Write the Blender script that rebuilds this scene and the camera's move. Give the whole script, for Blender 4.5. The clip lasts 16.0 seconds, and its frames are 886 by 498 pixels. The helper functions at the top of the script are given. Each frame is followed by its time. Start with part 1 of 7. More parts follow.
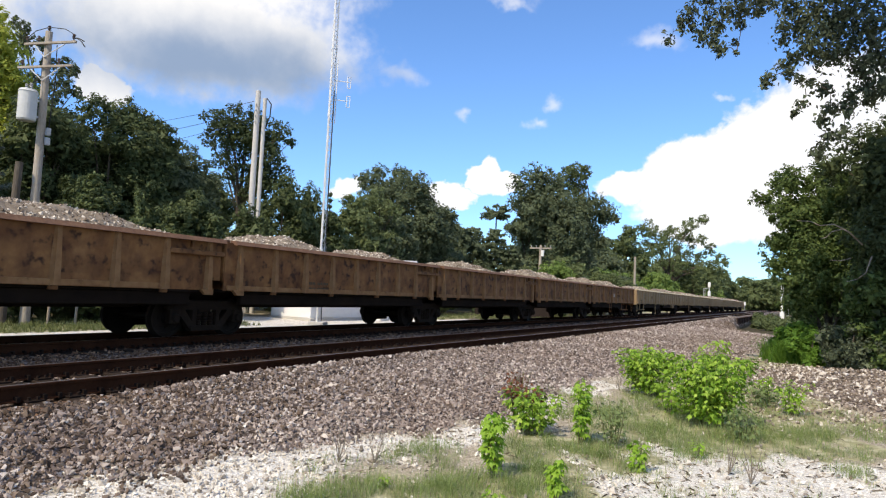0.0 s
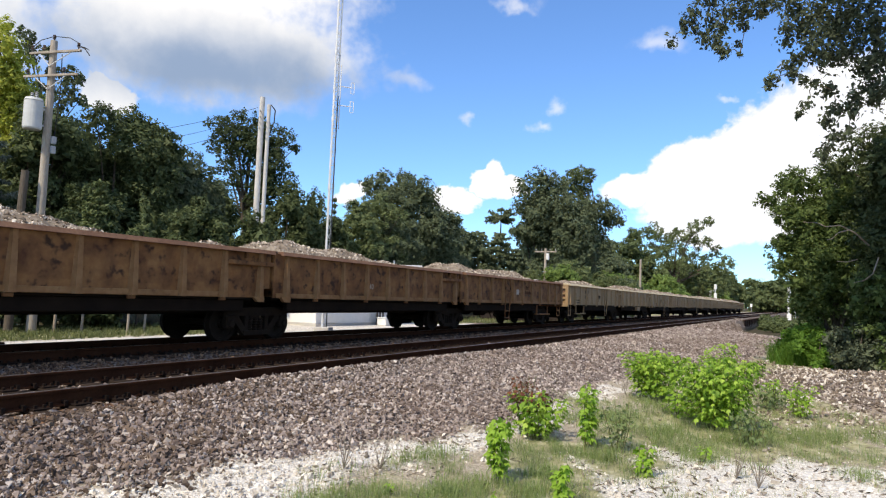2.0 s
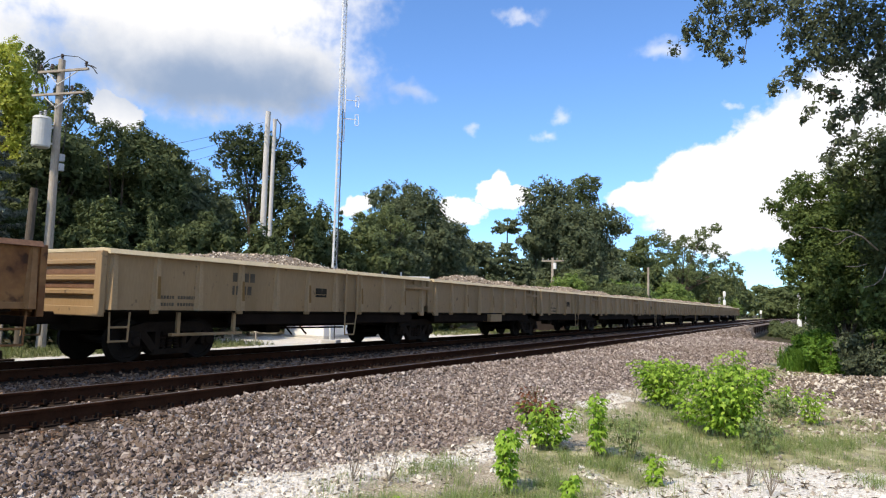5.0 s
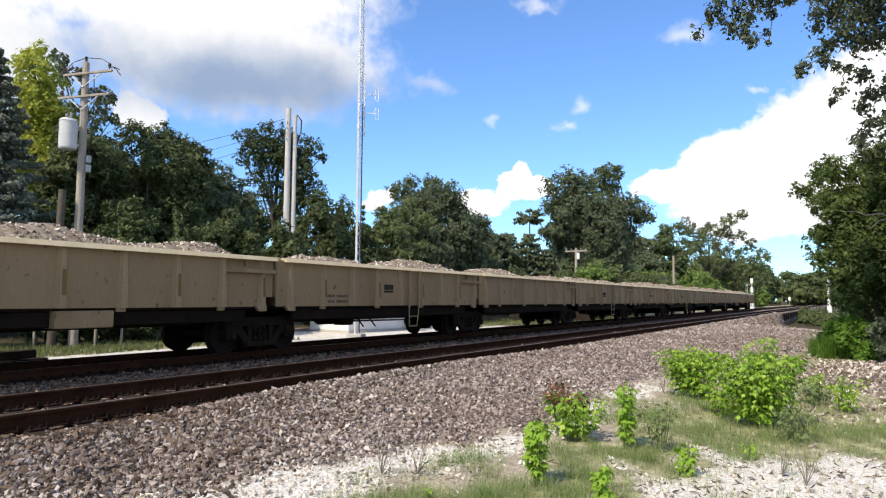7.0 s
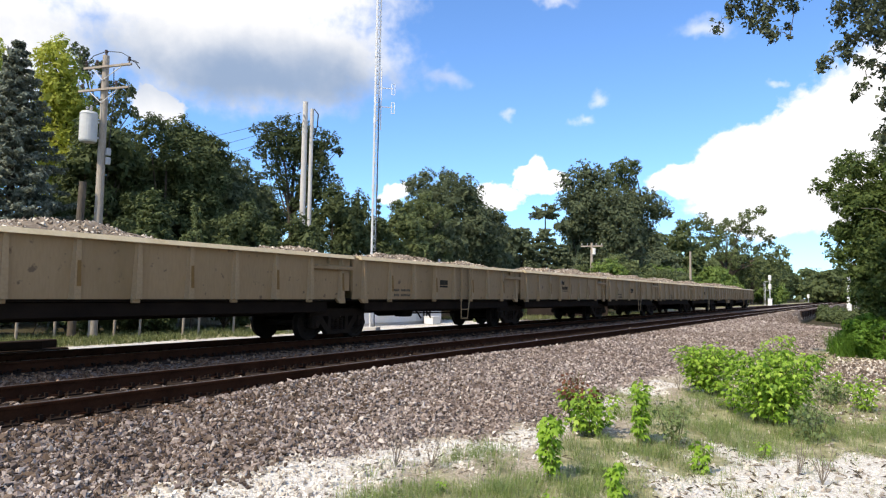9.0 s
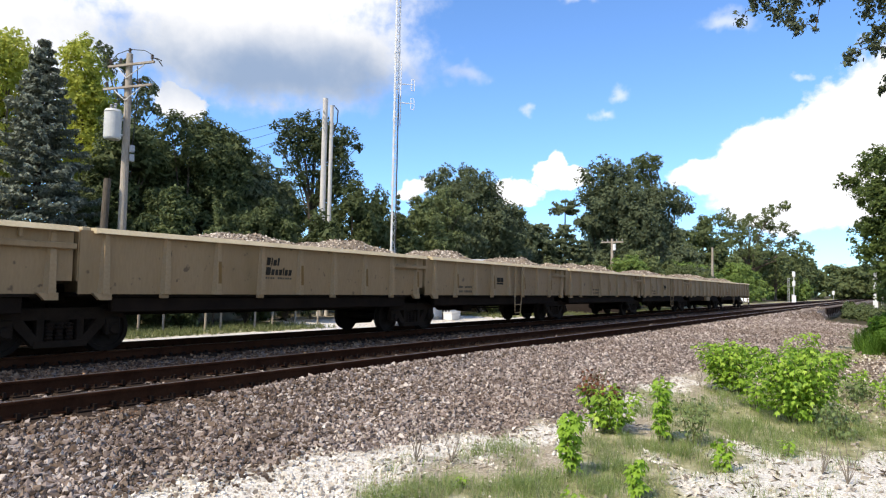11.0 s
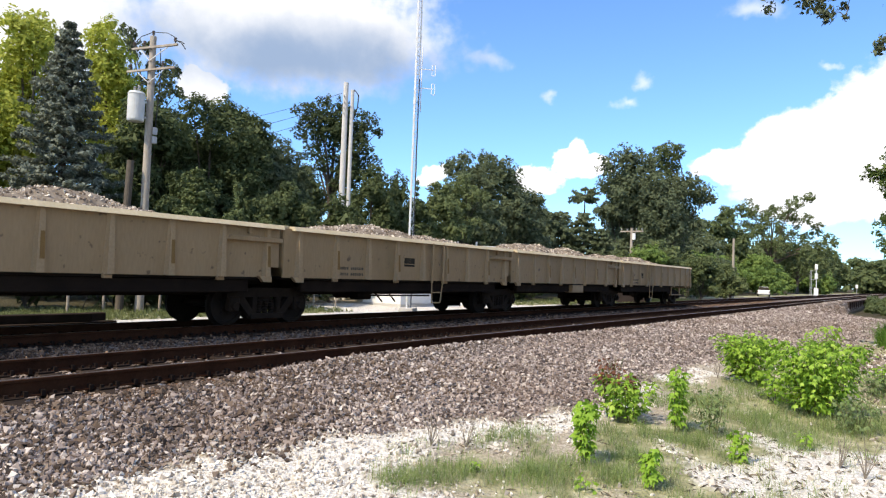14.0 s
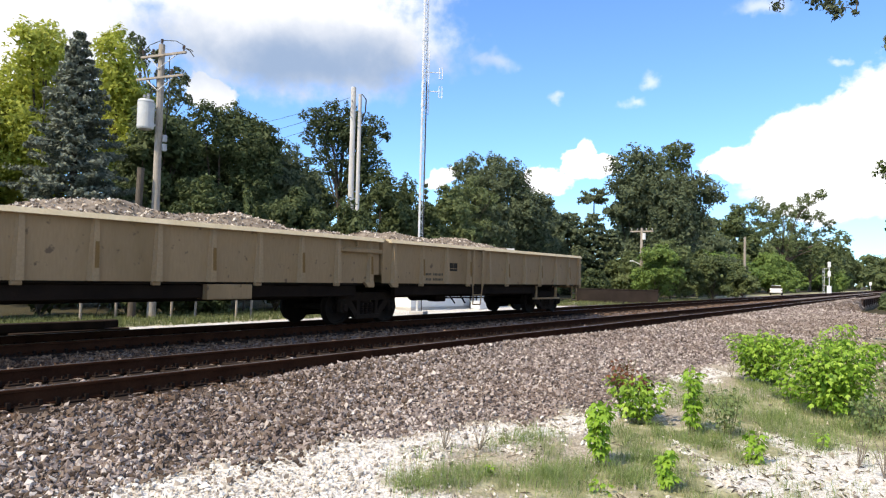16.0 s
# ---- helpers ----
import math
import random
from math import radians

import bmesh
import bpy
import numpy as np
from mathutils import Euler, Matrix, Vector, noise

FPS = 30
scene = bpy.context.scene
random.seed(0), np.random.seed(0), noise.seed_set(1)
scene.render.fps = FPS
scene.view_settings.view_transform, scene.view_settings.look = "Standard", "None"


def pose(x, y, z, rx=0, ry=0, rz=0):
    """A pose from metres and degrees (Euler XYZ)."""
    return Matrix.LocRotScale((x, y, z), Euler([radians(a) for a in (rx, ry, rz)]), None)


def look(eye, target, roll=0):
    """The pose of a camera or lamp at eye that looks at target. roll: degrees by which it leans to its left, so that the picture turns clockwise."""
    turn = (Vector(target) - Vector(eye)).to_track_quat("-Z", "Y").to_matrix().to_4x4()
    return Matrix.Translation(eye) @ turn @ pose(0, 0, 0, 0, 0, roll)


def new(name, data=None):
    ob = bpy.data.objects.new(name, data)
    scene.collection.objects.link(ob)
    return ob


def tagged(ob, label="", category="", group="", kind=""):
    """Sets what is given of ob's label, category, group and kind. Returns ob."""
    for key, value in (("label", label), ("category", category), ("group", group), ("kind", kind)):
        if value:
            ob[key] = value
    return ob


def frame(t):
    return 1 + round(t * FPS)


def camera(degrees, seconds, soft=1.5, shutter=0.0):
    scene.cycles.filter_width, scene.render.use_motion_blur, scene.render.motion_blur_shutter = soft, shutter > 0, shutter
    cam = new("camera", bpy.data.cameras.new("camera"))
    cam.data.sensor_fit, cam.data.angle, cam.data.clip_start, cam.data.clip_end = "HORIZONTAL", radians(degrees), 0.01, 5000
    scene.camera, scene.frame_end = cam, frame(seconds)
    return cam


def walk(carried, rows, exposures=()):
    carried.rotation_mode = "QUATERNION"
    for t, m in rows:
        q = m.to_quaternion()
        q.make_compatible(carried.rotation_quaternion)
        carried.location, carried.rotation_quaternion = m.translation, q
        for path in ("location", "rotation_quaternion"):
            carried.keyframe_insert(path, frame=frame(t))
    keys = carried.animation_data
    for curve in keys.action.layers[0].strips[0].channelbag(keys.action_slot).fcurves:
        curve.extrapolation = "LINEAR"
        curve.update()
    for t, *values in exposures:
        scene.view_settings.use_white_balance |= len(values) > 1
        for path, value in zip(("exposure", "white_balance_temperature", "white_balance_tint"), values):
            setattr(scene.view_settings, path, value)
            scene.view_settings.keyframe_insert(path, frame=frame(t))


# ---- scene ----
cam = camera(67.0, 16.0, soft=1.2)
# seconds, place, yaw, pitch, roll
PATH = (
    (0, 0.001, -0.026, 1.254, 28.02, 3.64, -2.72),
    (0.5, 0.009, -0.012, 1.262, 27.86, 3.64, -2.19),
    (1, 0.002, -0.015, 1.263, 27.95, 3.73, -2.13),
    (1.5, 0.002, -0.012, 1.264, 28.17, 3.90, -2.14),
    (2, 0.008, -0.011, 1.264, 28.48, 3.98, -2.26),
    (2.5, 0.013, -0.013, 1.266, 28.92, 4.26, -1.88),
    (3, 0.010, -0.025, 1.269, 29.22, 4.57, -1.96),
    (3.5, 0.023, -0.029, 1.263, 29.32, 4.80, -1.68),
    (4, 0.038, -0.032, 1.265, 29.07, 4.97, -1.51),
    (6.5, -0.006, 0.003, 1.256, 30.15, 4.47, -0.70),
    (7, -0.009, 0.001, 1.258, 31.12, 4.23, -0.43),
    (7.5, -0.009, 0.007, 1.260, 31.51, 4.11, -0.45),
    (8, -0.000, 0.000, 1.260, 31.89, 3.96, -0.36),
    (8.5, 0.005, -0.005, 1.258, 32.05, 3.88, -0.77),
    (9, -0.001, -0.015, 1.264, 32.38, 3.70, -0.96),
    (11.5, -0.005, -0.028, 1.264, 34.50, 3.11, -1.41),
    (12, -0.005, -0.031, 1.259, 34.95, 2.79, -1.82),
    (12.5, 0.009, -0.029, 1.258, 35.15, 2.39, -1.83),
    (13, 0.007, -0.032, 1.259, 35.18, 2.15, -2.26),
    (13.5, 0.003, -0.033, 1.261, 35.34, 2.14, -2.14),
    (14, 0.001, -0.036, 1.260, 35.52, 2.11, -2.12),
    (14.5, -0.001, -0.030, 1.261, 35.66, 2.21, -1.86),
    (15, 0.003, -0.031, 1.255, 35.85, 2.28, -1.45),
    (15.5, -0.005, -0.026, 1.261, 36.06, 2.34, -1.41),
    (16, -0.016, -0.032, 1.261, 36.35, 2.32, -1.35),
)
walk(cam, [(t, pose(x, y, z, 90 + p, r, w)) for t, x, y, z, w, p, r in PATH],
     exposures=((0, 0.0, 7900, 10), (4.2, 0.05, 7900, 10), (9.2, 0.13, 7900, 10), (12.2, 0.17, 7900, 10), (13.4, 0.25, 7900, 10), (16, 0.27, 7900, 10)))

# ---- world, sun, exposure ----
SUN_EL, SUN_AZ = radians(48), (-0.16, -0.987)


def sky_world():
    w = bpy.data.worlds.new("sky")
    scene.world = w
    w.use_nodes = True
    nt = w.node_tree
    nt.nodes.clear()
    N, K = nt.nodes.new, nt.links.new
    sky = N("ShaderNodeTexSky")
    sky.sky_type, sky.sun_disc = "NISHITA", False
    sky.sun_elevation, sky.sun_rotation = SUN_EL, radians(180 + 9)
    sky.air_density, sky.dust_density, sky.ozone_density = 1.0, 0.4, 2.0
    tc = N("ShaderNodeTexCoord")
    sep = N("ShaderNodeSeparateXYZ")
    K(tc.outputs["Generated"], sep.inputs[0])

    def m(op, a, b=None, c=None):
        n = N("ShaderNodeMath")
        n.operation = op
        for i, v in enumerate((a, b, c)):
            if v is None:
                continue
            if isinstance(v, (int, float)):
                n.inputs[i].default_value = v
            else:
                K(v, n.inputs[i])
        return n.outputs[0]

    az = m("ARCTAN2", sep.outputs[0], sep.outputs[1])
    el = m("ARCSINE", sep.outputs[2])
    comb = N("ShaderNodeCombineXYZ")
    K(az, comb.inputs[0])
    K(el, comb.inputs[1])

    def noise_tex(scale, detail, rough=0.55):
        n = N("ShaderNodeTexNoise")
        n.inputs["Scale"].default_value, n.inputs["Detail"].default_value = scale, detail
        n.inputs["Roughness"].default_value = rough
        K(comb.outputs[0], n.inputs["Vector"])
        return n.outputs[0]

    fine, mid, wide = noise_tex(38, 6), noise_tex(13, 5), noise_tex(2.6, 4)
    # ragged outlines: the places are pushed about by noise
    bent = comb.outputs[0]
    for sc, amount in ((11, 0.07), (42, 0.030), (95, 0.010)):
        nz = N("ShaderNodeTexNoise")
        nz.inputs["Scale"].default_value, nz.inputs["Detail"].default_value = sc, 3
        K(comb.outputs[0], nz.inputs["Vector"])
        off = N("ShaderNodeVectorMath")
        off.operation = "MULTIPLY_ADD"
        K(nz.outputs["Color"], off.inputs[0])
        off.inputs[1].default_value = (amount, amount * 0.7, 0)
        off.inputs[2].default_value = (-amount / 2, -amount * 0.35, 0)
        ad = N("ShaderNodeVectorMath")
        K(bent, ad.inputs[0])
        K(off.outputs[0], ad.inputs[1])
        bent = ad.outputs[0]
    # clouds: azimuth, elevation, half width, half height (radians)
    broad = ((-0.86, 0.332, 0.27, 0.090), (-0.96, 0.43, 0.37, 0.12), (-1.22, 0.31, 0.20, 0.12))
    clouds = ((0.05, 0.215, 0.16, 0.115), (-0.04, 0.215, 0.08, 0.060), (-0.16, 0.185, 0.05, 0.045),
              (-0.119, 0.187, 0.07, 0.055), (-0.217, 0.162, 0.055, 0.03), (-0.095, 0.125, 0.127, 0.05),
              (-0.432, 0.178, 0.028, 0.034), (-0.405, 0.165, 0.028, 0.022), (-0.482, 0.146, 0.046, 0.022), (-0.985, 0.250, 0.042, 0.032), (-0.634, 0.140, 0.025, 0.02))
    wisps = ((-0.570, 0.316, 0.040, 0.018), (-0.472, 0.269, 0.016, 0.010), (-0.188, 0.365, 0.05, 0.018), (-0.336, 0.280, 0.018, 0.014), (-0.36, 0.255, 0.02, 0.009),
             (-0.10, 0.285, 0.014, 0.006), (-0.40, 0.42, 0.04, 0.012))

    def heaps(rows):
        most = None
        for x, e, rx, re in rows:
            s = N("ShaderNodeVectorMath")
            s.operation = "SUBTRACT"
            K(bent, s.inputs[0])
            s.inputs[1].default_value = (x, e, 0)
            k = N("ShaderNodeVectorMath")
            k.operation = "MULTIPLY"
            K(s.outputs[0], k.inputs[0])
            k.inputs[1].default_value = (1 / rx, 1 / re, 0)
            ln = N("ShaderNodeVectorMath")
            ln.operation = "LENGTH"
            K(k.outputs[0], ln.inputs[0])
            d = m("SUBTRACT", 1.0, ln.outputs["Value"])
            most = d if most is None else m("MAXIMUM", most, d)
        return most

    top, wide_top, thin = heaps(clouds), heaps(broad), heaps(wisps)
    # scattered cumulus elsewhere
    wild = m("MULTIPLY_ADD", wide, 3.0, -1.5)
    away = m("MULTIPLY", m("SUBTRACT", m("ABSOLUTE", m("ADD", az, 0.45)), 0.85), 3.0)
    wild = m("MINIMUM", wild, away)
    top = m("MAXIMUM", top, wild)
    def cover(src, lo, hi):
        r = N("ShaderNodeMapRange")
        r.interpolation_type = "SMOOTHSTEP"
        K(m("ADD", src, m("MULTIPLY_ADD", fine, 0.44, -0.22)), r.inputs[0])
        r.inputs[1].default_value, r.inputs[2].default_value = lo, hi
        return r.outputs[0]

    filled = m("MAXIMUM", cover(top, 0.0, 0.20), cover(wide_top, -0.05, 0.45))
    veil = N("ShaderNodeMapRange")
    veil.interpolation_type = "SMOOTHSTEP"
    K(m("ADD", thin, m("MULTIPLY_ADD", fine, 1.0, -0.5)), veil.inputs[0])
    veil.inputs[1].default_value, veil.inputs[2].default_value, veil.inputs[4].default_value = -0.1, 0.95, 0.5
    alpha = m("MAXIMUM", m("MULTIPLY", filled, 0.97), veil.outputs[0])
    # the wide cloud carries a grey base
    base = N("ShaderNodeVectorMath")
    base.operation = "SUBTRACT"
    K(comb.outputs[0], base.inputs[0])
    base.inputs[1].default_value = (-0.83, 0.296, 0)
    bs = N("ShaderNodeVectorMath")
    bs.operation = "MULTIPLY"
    K(base.outputs[0], bs.inputs[0])
    bs.inputs[1].default_value = (1 / 0.36, 1 / 0.075, 0)
    bl = N("ShaderNodeVectorMath")
    bl.operation = "LENGTH"
    K(bs.outputs[0], bl.inputs[0])
    grey = N("ShaderNodeMapRange")
    grey.interpolation_type = "SMOOTHSTEP"
    K(m("ADD", bl.outputs["Value"], m("MULTIPLY_ADD", mid, 0.8, -0.4)), grey.inputs[0])
    grey.inputs[1].default_value, grey.inputs[2].default_value = 0.10, 1.30
    col = N("ShaderNodeMix")
    col.data_type = "RGBA"
    K(grey.outputs[0], col.inputs["Factor"])
    col.inputs["A"].default_value, col.inputs["B"].default_value = (0.27, 0.40, 0.66, 1), (0.95, 1.03, 1.18, 1)
    b1, b2, mix, out = N("ShaderNodeBackground"), N("ShaderNodeBackground"), N("ShaderNodeMixShader"), N("ShaderNodeOutputWorld")
    tint = N("ShaderNodeMix")
    tint.data_type, tint.blend_type = "RGBA", "MULTIPLY"
    tint.inputs["Factor"].default_value = 1.0
    K(sky.outputs[0], tint.inputs["A"])
    tint.inputs["B"].default_value = (0.615, 1.02, 1.58, 1)
    K(tint.outputs["Result"], b1.inputs[0])
    b1.inputs[1].default_value = 0.165
    K(col.outputs["Result"], b2.inputs[0])
    b2.inputs[1].default_value = 1.05
    K(alpha, mix.inputs[0])
    K(b1.outputs[0], mix.inputs[1])
    K(b2.outputs[0], mix.inputs[2])
    K(mix.outputs[0], out.inputs[0])


sky_world()
sun = new("sun", bpy.data.lights.new("sun", "SUN"))
sun.data.energy, sun.data.angle, sun.data.color = 4.4, radians(0.53), (1.0, 0.95, 0.86)
sun.matrix_world = look((SUN_AZ[0] * 50, SUN_AZ[1] * 50, math.tan(SUN_EL) * 50), (0, 0, 0))


# ---- materials ----
def material(name, stops, scale=6.0, rough=0.8, metal=0.0, bump=0.3, fine=60.0, island=0.0, obj=0.0, stain=None, translucent=0.0, spec=0.3, streak=False, chips=None):
    """stops: colours from dark to light, mixed by two scales of noise and by a random value per piece."""
    mt = bpy.data.materials.new(name)
    mt.use_nodes = True
    nt = mt.node_tree
    N, K = nt.nodes.new, nt.links.new
    bs = nt.nodes["Principled BSDF"]
    bs.inputs["Roughness"].default_value, bs.inputs["Metallic"].default_value = rough, metal
    bs.inputs["Specular IOR Level"].default_value = spec
    tc = N("ShaderNodeTexCoord")
    src = tc.outputs["Object"]
    if streak:
        mp = N("ShaderNodeMapping")
        mp.inputs["Scale"].default_value = (1, 1, 0.25)
        K(src, mp.inputs[0])
        src = mp.outputs[0]

    def noi(s, d):
        n = N("ShaderNodeTexNoise")
        n.inputs["Scale"].default_value, n.inputs["Detail"].default_value = s, d
        K(src, n.inputs["Vector"])
        return n.outputs[0]

    def m(op, a, b):
        n = N("ShaderNodeMath")
        n.operation = op
        for i, v in enumerate((a, b)):
            if isinstance(v, (int, float)):
                n.inputs[i].default_value = v
            else:
                K(v, n.inputs[i])
        return n.outputs[0]

    big, small = noi(scale, 4), noi(fine, 4)
    val = m("ADD", m("MULTIPLY", big, 0.6), m("MULTIPLY", small, 0.4))
    val = m("ADD", m("MULTIPLY", m("SUBTRACT", val, 0.5), 2.0), 0.5)
    if island:
        g = N("ShaderNodeNewGeometry")
        val = m("ADD", m("MULTIPLY", val, 1 - island), m("MULTIPLY", g.outputs["Random Per Island"], island))
    if obj:
        o = N("ShaderNodeObjectInfo")
        val = m("ADD", m("MULTIPLY", val, 1 - obj), m("MULTIPLY", o.outputs["Random"], obj))
    ramp = N("ShaderNodeValToRGB")
    el = ramp.color_ramp.elements
    while len(el) < len(stops):
        el.new(0.5)
    for i, c in enumerate(stops):
        el[i].position, el[i].color = 0.12 + 0.76 * i / max(1, len(stops) - 1), (*c, 1)
    K(val, ramp.inputs[0])
    colour = ramp.outputs[0]
    if stain:
        sc, sa, sb, sco = stain
        mr = N("ShaderNodeMapRange")
        mr.inputs[1].default_value, mr.inputs[2].default_value = sa, sb
        K(noi(sc, 6), mr.inputs[0])
        mx = N("ShaderNodeMix")
        mx.data_type = "RGBA"
        K(mr.outputs[0], mx.inputs["Factor"])
        K(colour, mx.inputs["A"])
        mx.inputs["B"].default_value = (*sco, 1)
        colour = mx.outputs["Result"]
    if chips:
        cs, ca, cb, cc = chips
        mr = N("ShaderNodeMapRange")
        mr.inputs[1].default_value, mr.inputs[2].default_value = ca, cb
        cn = N("ShaderNodeTexNoise")
        cn.inputs["Scale"].default_value, cn.inputs["Detail"].default_value = cs, 2
        K(tc.outputs["Object"], cn.inputs["Vector"])
        K(cn.outputs[0], mr.inputs[0])
        mx = N("ShaderNodeMix")
        mx.data_type = "RGBA"
        K(mr.outputs[0], mx.inputs["Factor"])
        K(colour, mx.inputs["A"])
        mx.inputs["B"].default_value = (*cc, 1)
        colour = mx.outputs["Result"]
    K(colour, bs.inputs["Base Color"])
    if bump:
        bp = N("ShaderNodeBump")
        bp.inputs["Strength"].default_value, bp.inputs["Distance"].default_value = bump, 0.01
        K(small, bp.inputs["Height"])
        K(bp.outputs[0], bs.inputs["Normal"])
    if translucent:
        tl, mixs = N("ShaderNodeBsdfTranslucent"), N("ShaderNodeMixShader")
        K(colour, tl.inputs[0])
        mixs.inputs[0].default_value = translucent
        K(bs.outputs[0], mixs.inputs[1])
        K(tl.outputs[0], mixs.inputs[2])
        K(mixs.outputs[0], nt.nodes["Material Output"].inputs[0])
    return mt


